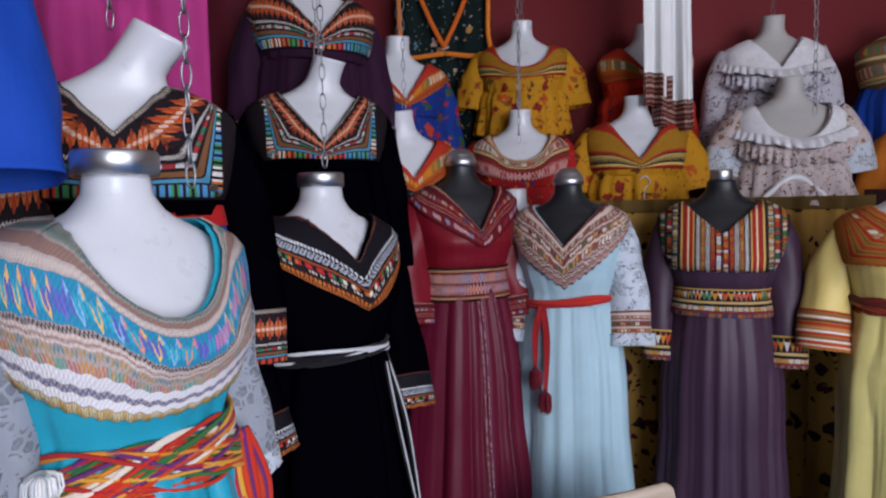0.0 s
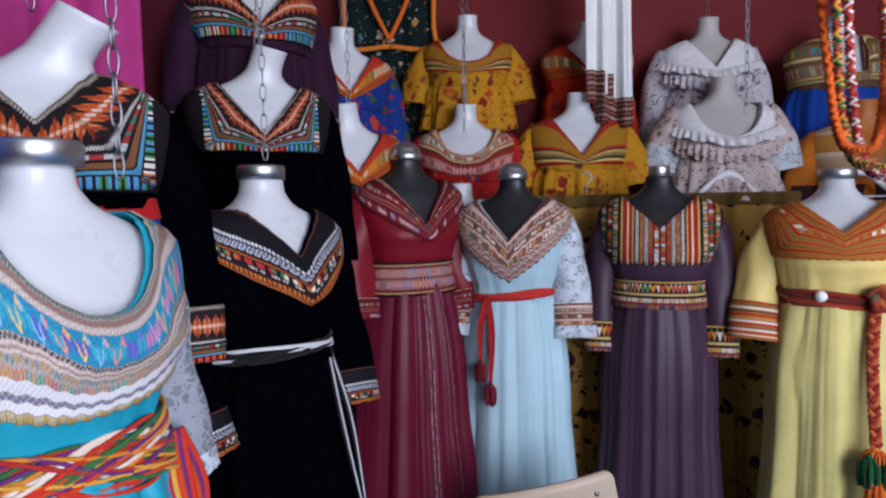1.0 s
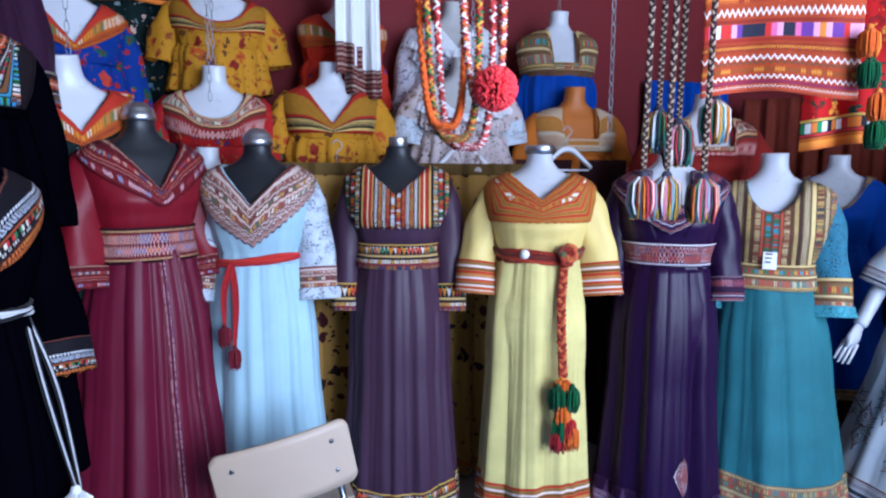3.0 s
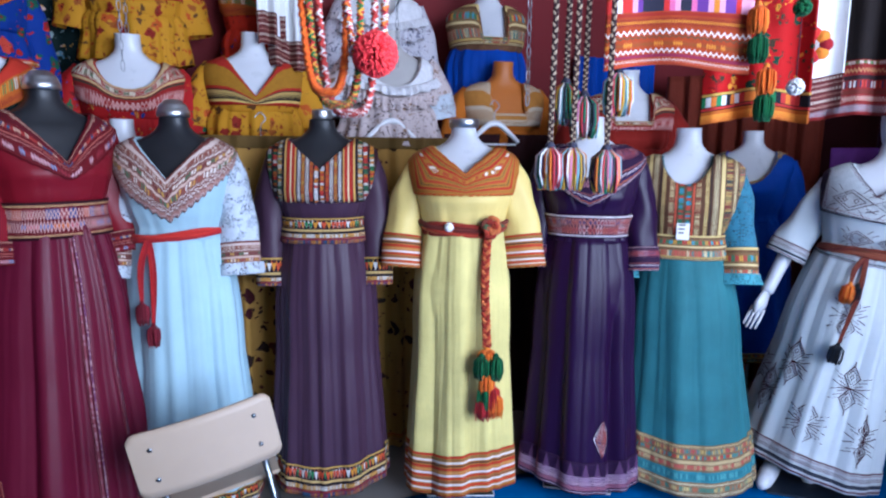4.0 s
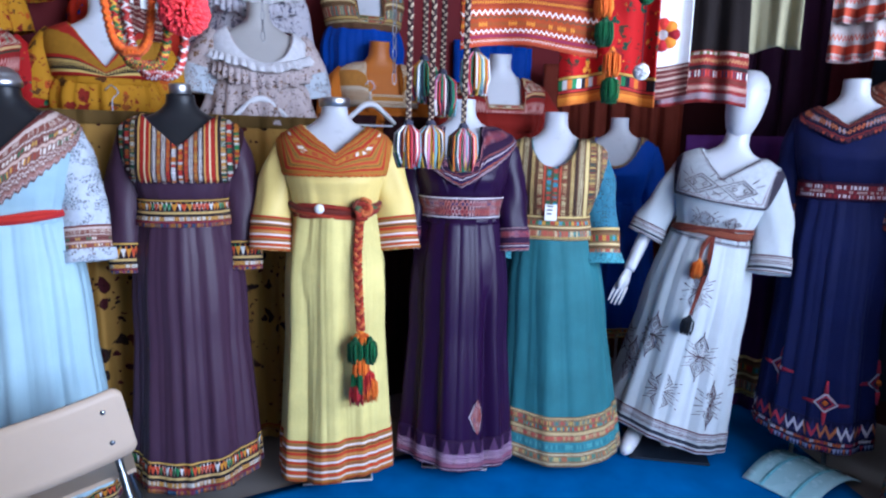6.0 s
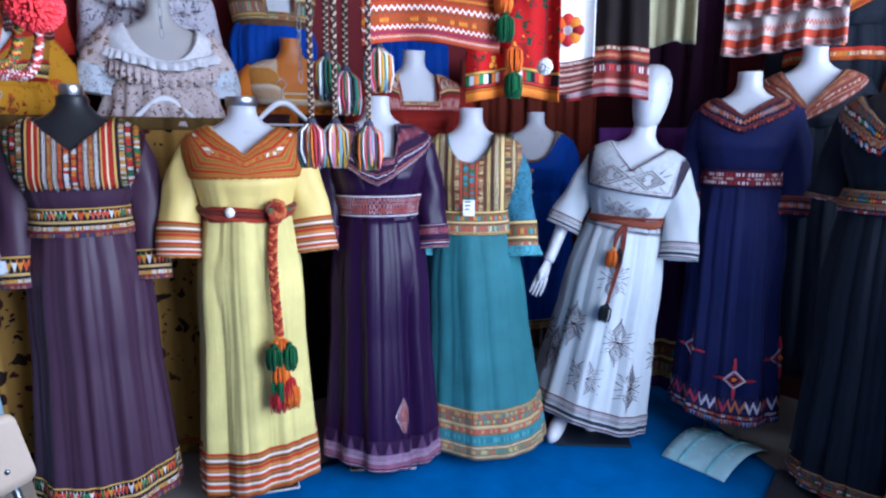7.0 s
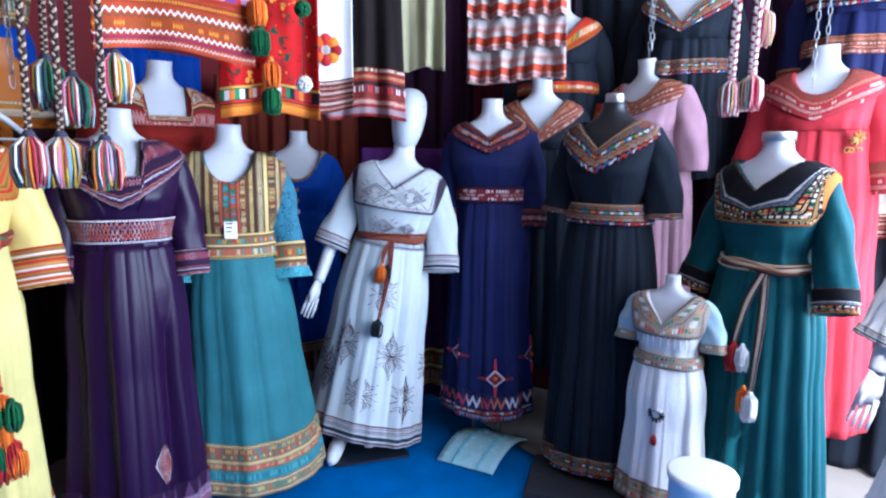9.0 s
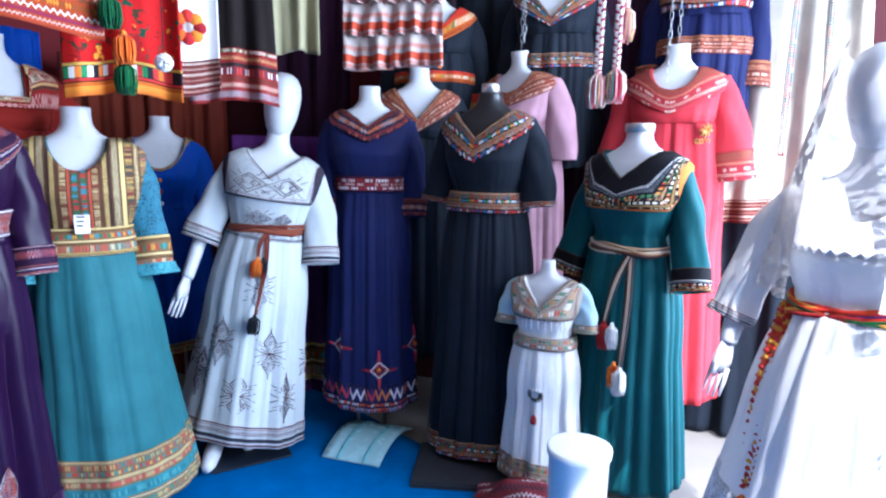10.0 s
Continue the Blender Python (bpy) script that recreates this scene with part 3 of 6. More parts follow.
def gown(name, x, y, rz, H, label, group="", opening=None, fabric=None, skirt_mat=None, waist=-0.40, yoke=None, sleeves=None, band=None,
         hem=0.07, r_hem=0.27, folds=12, amp=0.024, seed=1, ratio=0.72, hems=(), scale=1.0, gather=0.005, ease=0.010, lean=(0, 0), flare=0.85, slack=0.0, category="dress"):
    """A dress on a form. hems: (t0, t1, material, part name). band: (z0, z1, material). sleeves: dict."""
    g = thing(name, pose(x, y, 0, 0, 0, rz), label, category, group)
    opening = opening or neck_v(0.2, 0.07)
    tops = bodice_part(g, H, fabric, opening, waist - 0.015, ease, scale, gather, seed, ease + 0.006, slack)
    if yoke:
        ymat, outer, edge, span, *square = yoke
        collar_part(g, H, ymat, tops, outer, ease + 0.011, scale, span, edge, square=square[0] if square else None)
    sk = skirt_fn(H, waist, hem, r_hem, ratio, folds, amp, seed, ease + 0.008, scale, lean=lean, flare=flare)
    skirt_part(g, sk, skirt_mat or fabric)
    for t0, t1, m, nm in hems:
        skirt_part(g, sk, m, t0, t1, 0.004, nm, nv=10, edge=0.0)
    if band:
        z0, z1, m = band
        ring_part(g, H, m, z0, z1, ease + 0.016, scale, "waistband", seed=seed)
    if sleeves:
        for side in (-1, 1):
            pts = sleeves.get("left" if side < 0 else "right", sleeves.get("pts", SL34))
            if pts is None:
                continue
            p = sleeve_path(side, H, scale, pts)
            r0, r1 = sleeves.get("r", (0.062, 0.062))
            r0, r1 = r0 * 0.86, r1 * 0.86
            r0, r1 = r0 * scale, r1 * scale
            s = sleeve_part(g, p, r0, r1, sleeves.get("mat", fabric), seed=seed + side, puff=sleeves.get("puff", 0.0), wrinkle=sleeves.get("wrinkle", 0.006))
            if "cuff" in sleeves:
                t0 = sleeves.get("t0", 0.8)
                sleeve_part(g, p, r0, r1, sleeves["cuff"], "cuff", "", t0, 1.0, 0.004, wrinkle=0.004, seed=seed + side, puff=sleeves.get("puff", 0.0), edge=0.012, nv=12)
            if "frill" in sleeves:
                sleeve_part(g, p, r0, r1 * 1.1, sleeves["frill"], "lace_frill", "", 0.93, 1.06, 0.006, wrinkle=0.009, seed=seed + side, nv=8)
    return g, sk, tops


def mirrored(bands):
    """Bands of a yoke in columns, laid out from its side to its middle and repeated on the other side."""
    return bands + [(1 - b, 1 - a, *rest) for a, b, *rest in bands]


# embroideries
E_TURQ = stitch_mat("yoke_turquoise", "B9A9A2", [
    (0.0, 0.06, "zig", 0.008, "2f6f66"), (0.06, 0.12, "line", 1, "8d6f66"), (0.12, 0.2, "zig", 0.007, "d8c8be"),
    (0.2, 0.48, "line", 1, "1f86a8"), (0.21, 0.47, "zig", 0.045, "e0b66a", "6a6fc0", "d98a7a", "7fb0d8"), (0.25, 0.45, "dot", 0.03, "5a63b0", "2aa0b8", "c87aa0"),
    (0.48, 0.53, "zig", 0.012, "2a2330"), (0.53, 0.6, "line", 1, "cbb7ad"), (0.55, 0.585, "zig", 0.006, "7a5a58"), (0.6, 0.66, "zig", 0.012, "49808a", "b08a50"),
    (0.68, 0.74, "dash", 0.012, "c98a4a", "4a9a8a", "b86a6a"), (0.74, 0.82, "line", 1, "dad6da"), (0.82, 0.87, "zig", 0.02, "5a6a98"), (0.87, 0.93, "line", 1, "e2dee0"), (0.94, 1.0, "dash", 0.01, "d8b04a", "e8d8a0")], 0.7, 3.3)
E_BLACK = stitch_mat("yoke_black", "0c0b14", [
    (0.0, 0.04, "zig", 0.012, "8a4a3a"), (0.34, 0.42, "dot", 0.036, "e8e8ea", "d0d4da"), (0.42, 0.56, "net", 0.036, "c0c4d0"), (0.49, 0.56, "zig", 0.036, "a8acb8"), (0.60, 0.64, "line", 1, "9a4a24"),
    (0.66, 0.74, "dash", 0.05, "c02a2a", "e8e0d0", "c8682a", "3a7a4a", "e8e0d0"), (0.76, 0.81, "dash", 0.016, "d8d0c8", "18141a"), (0.83, 0.86, "line", 1, "3a1a14"), (0.87, 0.93, "dash", 0.02, "d8802a", "c8682a"), (0.94, 1.0, "dash", 0.014, "c8682a")])
E_RED = stitch_mat("yoke_red", "6c101a", [
    (0.0, 0.07, "zig", 0.01, "c9a08a"), (0.1, 0.16, "line", 1, "54101a"), (0.2, 0.36, "dia", 0.02, "a83a30", "3a5a7a", "c8a088"), (0.42, 0.47, "dash", 0.008, "b86a5a"),
    (0.52, 0.58, "zig", 0.012, "b87a70"), (0.66, 0.92, "dia", 0.03, "d0a0a4", "8a2a34", "8a90b0", "6c101a")])
E_REDWAIST = stitch_mat("waist_red", "6c101a", [
    (0.0, 0.06, "line", 1, "2a0c14"), (0.07, 0.13, "dash", 0.008, "c8a070"), (0.18, 0.46, "block", 0.045, "6c101a", "a8401f", "3a4a7a", "6c101a", "8a2430"), (0.18, 0.48, "net", 0.045, "d0a49a"), (0.46, 0.80, "dia", 0.045, "b86068", "c8642a", "5a6a98", "6c101a"), (0.48, 0.82, "net", 0.045, "c89a94"), (0.87, 0.93, "dash", 0.008, "c8a070"), (0.94, 1.0, "line", 1, "2a0c14")])
E_REDTRIM = stitch_mat("front_trim_red", "5c1026", [
    (0.0, 0.07, "dash", 0.008, "b86a70"), (0.14, 0.5, "dia", 0.024, "c8909a", "a85a64"), (0.62, 0.9, "dot", 0.016, "d0a8ac", "8a5a80"), (0.93, 1.0, "dash", 0.008, "b86a70")])
E_WHITE = stitch_mat("yoke_white", "8f5f55", [
    (0.0, 0.06, "zig", 0.008, "7a2a2a"), (0.06, 0.13, "line", 1, "d8c0b4"), (0.14, 0.22, "dash", 0.01, "8a4a3a", "d8c0b0"), (0.24, 0.3, "zig", 0.01, "e8d8cc"),
    (0.32, 0.44, "dia", 0.036, "e8d8c8", "6a2a28", "3a6a4a", "c89a4a"), (0.46, 0.52, "line", 1, "d8b8a8"), (0.54, 0.64, "dash", 0.03, "9a4a3a", "e8dcd0", "4a7a5a", "d8a050"), (0.66, 0.72, "zig", 0.012, "e0cfc6"),
    (0.74, 0.84, "net", 0.036, "e0cfc6"), (0.86, 0.92, "line", 1, "a87a70"), (0.92, 1.0, "saw", 0.014, "c8aaa4")])
E_PURP = stitch_mat("yoke_purple", "3a1c22", mirrored([
    (0.03, 0.085, "dot", 0.022, "e8e4da", "2f8a55", "c8482a", "d88a2a"), (0.085, 0.14, "dot", 0.026, "d8742a", "c83a2a", "e8e4da", "2a6a4a", "18181c"), (0.14, 0.175, "dash", 0.012, "d8a050", "2a6a4a", "e0dcd0"),
    (0.185, 0.20, "line", 1, "18141a"), (0.20, 0.215, "line", 1, "d8a85a"), (0.22, 0.25, "line", 1, "a8281c"), (0.25, 0.262, "line", 1, "ecd8a8"), (0.262, 0.29, "line", 1, "a8281c"), (0.29, 0.30, "line", 1, "d8a85a"),
    (0.31, 0.345, "zig", 0.012, "e8e4e0"), (0.35, 0.375, "dash", 0.010, "c8642a", "d8a04a"), (0.38, 0.415, "net", 0.016, "e4dcd4"), (0.42, 0.445, "dash", 0.012, "d8742a", "c83a2a"), (0.45, 0.5, "dot", 0.022, "e8e4e4", "d8802a", "c83a2a")]))
E_PURPROW = stitch_mat("rows_purple", "2a1620", [
    (0.0, 0.05, "line", 1, "c8a050"), (0.06, 0.42, "zig", 0.036, "2f8a55", "e4e0d8", "c8482a", "d8902a"), (0.16, 0.42, "saw", 0.036, "c84a2a", "2a7a4a", "dcdcd8", "d08a2a"), (0.44, 0.52, "line", 1, "c8a868"),
    (0.54, 0.60, "line", 1, "18141a"), (0.62, 0.76, "dash", 0.014, "e4dcd0", "d8a04a"), (0.78, 0.84, "line", 1, "8a2a34"), (0.86, 1.0, "dash", 0.012, "8a3a5a", "c8843a", "3a5a7a")])
E_YELLOW = stitch_mat("yoke_yellow", "C98232", [
    (0.0, 0.07, "zig", 0.012, "b8321f"), (0.11, 0.15, "line", 1, "b03a20"), (0.17, 0.2, "dash", 0.006, "6a5a2a"), (0.23, 0.29, "line", 1, "b8321f"), (0.33, 0.42, "dash", 0.09, "f0e4d4", "C98232", "b8502a"), (0.44, 0.49, "line", 1, "b8321f"),
    (0.52, 0.56, "dash", 0.006, "7a6a34"), (0.6, 0.66, "line", 1, "c0482a"), (0.70, 0.74, "dash", 0.006, "6a5a2a"), (0.78, 0.84, "line", 1, "b8321f"), (0.87, 0.91, "line", 1, "a8702a"), (0.93, 1.0, "zig", 0.014, "d0401f")])
E_YELHEM = stitch_mat("hem_yellow", "C07c34", [
    (0.0, 0.05, "line", 1, "b03020"), (0.07, 0.11, "line", 1, "8a6a3a"), (0.14, 0.19, "line", 1, "e8ddd4"), (0.22, 0.26, "line", 1, "5a3a2a"), (0.29, 0.35, "line", 1, "b8321f"), (0.38, 0.42, "line", 1, "c88a4a"),
    (0.45, 0.50, "line", 1, "ead8d4"), (0.52, 0.57, "line", 1, "b8321f"), (0.6, 0.65, "line", 1, "8a5a3a"), (0.67, 0.72, "line", 1, "e8ddd4"), (0.75, 0.81, "line", 1, "c03a24"), (0.84, 0.88, "line", 1, "e0d0c4"), (0.93, 1.0, "zig", 0.02, "b8301f")])
E_VIOLET = stitch_mat("yoke_violet", "2c1134", [
    (0.0, 0.06, "zig", 0.01, "b09098"), (0.10, 0.38, "net", 0.04, "b07a80", "9a4a50"), (0.16, 0.32, "dia", 0.04, "8a3a40", "6a3a50"), (0.60, 0.64, "line", 1, "8a4a48"), (0.68, 0.76, "zig", 0.014, "d8ccd4"), (0.79, 0.84, "line", 1, "2a1a4a"), (0.86, 0.9, "line", 1, "a85a48"), (0.93, 1.0, "dash", 0.01, "b89aa0")])
E_VIOBAND = stitch_mat("lattice_violet", "38122e", [
    (0.0, 0.12, "dot", 0.03, "f0e8ec"), (0.10, 0.55, "net", 0.055, "c8a0a0", "c07a70"), (0.45, 0.9, "net", 0.055, "c8a0a0", "b86a60"), (0.2, 0.45, "dia", 0.055, "7a2430", "4a3a5a", "8a3a34"), (0.55, 0.8, "dia", 0.055, "8a3a34", "7a2430"), (0.88, 1.0, "dot", 0.03, "f0e8ec")])
E_VIOHEM = stitch_mat("hem_violet", "2a0f36", [(0.0, 0.86, "peak", 0.15, "5a3a5c"), (0.42, 0.6, "net", 0.022, "b898b0"), (0.58, 0.74, "net", 0.022, "c8a8b8"), (0.72, 0.88, "net", 0.022, "b06a78"), (0.90, 0.96, "zig", 0.012, "d0b8c8")])
E_TEAL = stitch_mat("yoke_teal", "6a4a34", mirrored([
    (0.0, 0.06, "dash", 0.007, "c87a6a", "d8b868", "4a6a5a"), (0.07, 0.11, "zig", 0.014, "e4cf98"), (0.12, 0.17, "dash", 0.009, "8a3a34", "c8a860", "2a4a44"), (0.18, 0.21, "line", 1, "dcc280"), (0.22, 0.27, "net", 0.014, "e0cfa0"),
    (0.28, 0.30, "line", 1, "3a2a20"), (0.305, 0.335, "dash", 0.005, "dcc07a", "c8a868"), (0.345, 0.36, "line", 1, "5a3a24"), (0.37, 0.41, "dash", 0.006, "e0c890", "8a4a34"), (0.42, 0.435, "line", 1, "c8543a"), (0.44, 0.5, "dot", 0.022, "2f9ab0", "c84a3a", "2a7a5a")]))
E_TEALROW = stitch_mat("rows_teal", "8a6a44", [
    (0.0, 0.07, "line", 1, "dcc280"), (0.08, 0.14, "dash", 0.01, "5a3a24"), (0.17, 0.42, "dot", 0.03, "2f9ab0", "b83a38", "d8a040", "2a7a5a"), (0.44, 0.50, "line", 1, "e0c890"), (0.53, 0.60, "zig", 0.014, "5a3a24"),
    (0.62, 0.84, "dash", 0.016, "c8544a", "e4d4a8", "3a8a8a", "b86a54"), (0.86, 0.91, "line", 1, "c8a860"), (0.93, 1.0, "zig", 0.012, "e0cc98")])
E_TEALHEM = stitch_mat("hem_teal", "8a7050", [
    (0.0, 0.06, "zig", 0.01, "c8b080"), (0.08, 0.16, "dash", 0.03, "b84a48", "3a7a7a", "c8a860"), (0.18, 0.28, "dot", 0.02, "b83a3a", "2a8a8a", "d8b060"), (0.3, 0.36, "line", 1, "c0a878"),
    (0.38, 0.46, "dash", 0.018, "c8504a", "c8a878"), (0.5, 0.7, "line", 1, "3a8088"), (0.52, 0.68, "dot", 0.016, "5aa0a0", "2f7078"), (0.72, 0.78, "zig", 0.012, "e0d0a8"), (0.8, 0.88, "dash", 0.02, "b86a4a", "3a8a7a", "d0b878"), (0.9, 0.98, "zig", 0.014, "d8c8a0")])
E_WM = stitch_mat("bands_cream", "d4d8da", [(0.0, 0.07, "line", 1, "5a2a30"), (0.12, 0.16, "line", 1, "8a6a70"), (0.22, 0.46, "net", 0.03, "6a4a52"), (0.56, 0.74, "line", 1, "2f3440"), (0.78, 0.82, "line", 1, "c8ccd0"), (0.84, 0.93, "line", 1, "5a2f3a")])
E_WMYOKE = stitch_mat("yoke_cream", "d0d5d8", [(0.0, 0.035, "line", 1, "4a3a40"), (0.05, 0.09, "zig", 0.012, "7a5a60"), (0.84, 0.90, "zig", 0.02, "8a6a6a"), (0.93, 0.96, "line", 1, "4a2a34"), (0.97, 1.0, "line", 1, "3a3440")])
E_NAVY = stitch_mat("bands_navy", "1c1430", [(0.0, 0.1, "zig", 0.012, "a8583a"), (0.12, 0.2, "line", 1, "6a2a24"), (0.24, 0.62, "dia", 0.045, "a83a2a", "7a3a2a", "8a94b0"), (0.32, 0.54, "net", 0.045, "c8784a", "b88a6a"), (0.7, 0.78, "line", 1, "7a2a2a"), (0.82, 1.0, "saw", 0.03, "a84a34", "5a2a34")])
E_NAVYBAND = stitch_mat("waist_navy", "6a1c28", [(0.0, 0.1, "line", 1, "2a1430"), (0.16, 0.36, "dash", 0.035, "d8ccd0", "8a2a30"), (0.4, 0.62, "dia", 0.03, "c8a8a0", "8a2a30"), (0.66, 0.84, "dash", 0.035, "dcd0d4", "8a2a30"), (0.9, 1.0, "line", 1, "2a1430")])
E_NAVYHEM = stitch_mat("hem_navy", "151a44", [(0.0, 0.55, "peak", 0.10, "2a2a5a"), (0.12, 0.58, "zig", 0.10, "d8d4dc", "c8784a", "b8384a"), (0.62, 0.78, "dia", 0.04, "c8602a", "b03a4a", "d8d0d4"), (0.82, 1.0, "saw", 0.035, "b0384a", "8a94b8", "c86a3a")])
E_BLK2 = stitch_mat("bands_black_two", "1c1418", [(0.0, 0.1, "dash", 0.01, "b08a6a"), (0.12, 0.3, "dash", 0.014, "a84a30", "8a6a4a", "3a6a7a"), (0.32, 0.5, "dia", 0.03, "d8d8dc", "3a8ab0", "c03a30", "3a8a5a", "d88a30"), (0.52, 0.62, "line", 1, "8a6248"), (0.64, 0.78, "dash", 0.012, "b86a48", "a89080"), (0.82, 1.0, "dot", 0.022, "e0e0e4", "c83a30", "3a70b0")])
E_CHILD = stitch_mat("bands_child", "b8aa9c", [(0.0, 0.1, "zig", 0.01, "4a2a24"), (0.12, 0.4, "dot", 0.05, "b83a30", "3a8a6a", "c88a4a", "4a4a50", "e8e4dc"), (0.42, 0.5, "zig", 0.012, "7a4a3a"), (0.54, 0.84, "dot", 0.05, "c04a34", "2a7a5a", "d8a060", "ece8e0"), (0.88, 1.0, "zig", 0.012, "5a3a30")])
E_KAFTAN = stitch_mat("trim_kaftan", "d8d4cc", [(0.05, 0.5, "dot", 0.06, "b8402f", "1f4a3a", "c8582f", "2a2a30"), (0.5, 0.95, "dot", 0.05, "1f4a3a", "b8402f", "d8d4cc")])
E_GREEN = stitch_mat("yoke_green", "0c0f16", [
    (0.0, 0.03, "zig", 0.012, "7a5a40"), (0.44, 0.52, "dot", 0.04, "e0e0e0", "c8ccd0"), (0.52, 0.60, "net", 0.036, "7a808a"), (0.64, 0.70, "dash", 0.05, "c8402a", "e0d8c8", "4a8a5a", "d89a4a"), (0.72, 0.76, "dash", 0.014, "d8a87a", "18181c"),
    (0.79, 0.84, "dash", 0.05, "e0d8c8", "c8702a", "3a7a5a"), (0.86, 0.90, "line", 1, "8a6a3a"), (0.91, 0.95, "dash", 0.016, "e0c8a0", "18181c"), (0.96, 1.0, "line", 1, "c8702a")])
E_PANEL = stitch_mat("panel_orange", "1a1218", [(0.0, 0.07, "zig", 0.01, "c8b8a8"), (0.1, 0.5, "dia", 0.09, "a8401f", "98381f"), (0.18, 0.42, "net", 0.045, "d87a4a", "c8602a"), (0.26, 0.34, "dot", 0.045, "d8b8a8"), (0.52, 0.58, "zig", 0.012, "e0d8d0"), (0.6, 0.68, "dot", 0.018, "3a8a6a", "d8d8d8", "b83a3a"), (0.7, 0.76, "line", 1, "7a5030"), (0.78, 0.82, "line", 1, "4a90b0"), (0.84, 0.97, "dash", 0.035, "d8742a", "e8e0d8", "3a8a50", "4a90c0", "c8402a")])
E_ORANGE = stitch_mat("trim_orange", "c8641c", [(0.0, 0.3, "line", 1, "b8321f"), (0.35, 0.65, "dash", 0.02, "d88a2a", "e0d8c8", "3a7a4a"), (0.7, 1.0, "zig", 0.015, "8a2a1c")])
E_MUST = stitch_mat("trim_mustard", "b07a1c", [(0.0, 0.16, "line", 1, "a8281c"), (0.60, 0.66, "line", 1, "a8281c"), (0.66, 0.88, "line", 1, "221a16"), (0.69, 0.86, "saw", 0.02, "c8a860"), (0.88, 0.93, "line", 1, "d8b868"), (0.93, 1.0, "line", 1, "a8281c")])
E_REDSM = stitch_mat("trim_red_small", "9a2420", [(0.0, 0.08, "line", 1, "c8a87a"), (0.1, 0.36, "net", 0.016, "e4dcc4"), (0.12, 0.34, "dia", 0.03, "3a5a3a", "9a2420", "d8ccb0"), (0.38, 0.44, "line", 1, "d0b078"), (0.47, 0.52, "line", 1, "3a3a2a"), (0.62, 1.0, "net", 0.06, "d8a8a0"), (0.68, 0.94, "dia", 0.06, "c88a84", "9a2420")])
E_LACE = lace_mat("trim_lace", "e8e6ea", 120.0, 0.9)
E_CORAL = stitch_mat("trim_coral", "7a4034", [(0.0, 0.1, "zig", 0.01, "c8885a"), (0.14, 0.34, "net", 0.028, "c88a6a", "b06a4a"), (0.4, 0.56, "dot", 0.022, "d8b8a4", "a84a30"), (0.6, 0.72, "zig", 0.016, "c8846a"), (0.76, 1.0, "dia", 0.03, "9a5a4a", "c8a094")])
E_CORALPEARL = stitch_mat("pearl_coral", "b0303a", [(0.0, 0.3, "net", 0.012, "8a5a40"), (0.3, 0.42, "zig", 0.02, "c88a6a"), (0.46, 0.62, "dot", 0.03, "dcbcae", "b0303a"), (0.64, 0.8, "net", 0.03, "d8a898"), (0.84, 1.0, "dot", 0.022, "d8b8ac", "b0303a", "b0303a")])
E_FOUTA = stitch_mat("woven_cloth_rows", "b4471c", [
    (0.05, 0.12, "zig", 0.03, "e8ddd4"), (0.15, 0.25, "dia", 0.03, "d8782a", "8a2a1c"), (0.28, 0.36, "zig", 0.03, "e8ddd4"), (0.38, 0.41, "line", 1, "8a2a1c"),
    (0.42, 0.53, "block", 0.03, "d86a9a", "e8e4e0", "c8302a", "6a3a8a", "d8842a", "e0a0b8", "2a2a3a"), (0.54, 0.57, "line", 1, "9a2a1c"), (0.58, 0.66, "net", 0.03, "7a1f1a"), (0.6, 0.64, "dot", 0.03, "d8882a"),
    (0.68, 0.735, "zig", 0.035, "e8dcd4"), (0.735, 0.765, "zig", 0.035, "4a4a34"), (0.78, 0.84, "dia", 0.026, "8a4a1c", "d88a2a"), (0.85, 0.895, "zig", 0.03, "e8dcd4"), (0.9, 0.93, "line", 1, "8a2a44"), (0.94, 0.97, "zig", 0.02, "d8b8a8"), (0.97, 1.0, "line", 1, "b84a2a")])
E_REDBAND = stitch_mat("woven_red_band", "8a2420", [(0.0, 0.1, "dot", 0.02, "c8bcb0", "3a7a4a"), (0.14, 0.24, "zig", 0.02, "b8885a"), (0.28, 0.36, "line", 1, "2a1a1c"), (0.38, 0.5, "dash", 0.03, "d8d0c8", "3a2a44", "b83a2a"), (0.54, 0.62, "line", 1, "6a2a20"), (0.64, 0.76, "zig", 0.016, "c8a898"), (0.8, 0.95, "net", 0.03, "9aa0a8")])
E_MULTI = stitch_mat("woven_multi_band", "1c1416", [(0.0, 0.15, "line", 1, "c8a04a"), (0.2, 0.75, "block", 0.03, "d8762a", "e8e4e0", "b8302a", "2a7a4a", "1c1c22"), (0.8, 0.95, "line", 1, "b8302a")])
E_ROWS = stitch_mat("woven_dark_red_rows", "6a2a28", [(0.05, 0.12, "dash", 0.02, "c8b8a8"), (0.2, 0.28, "zig", 0.015, "b89888"), (0.36, 0.44, "dash", 0.02, "c8b0a0"), (0.52, 0.6, "zig", 0.015, "a87868"), (0.68, 0.76, "dash", 0.02, "c8b8a8"), (0.84, 0.92, "zig", 0.015, "b89080")])

LACE = lace_mat("white_lace", "c4ccd6", 95.0, 0.34)
GREYLACE = lace_mat("grey_lace", "8f949e", 60.0, 0.5)

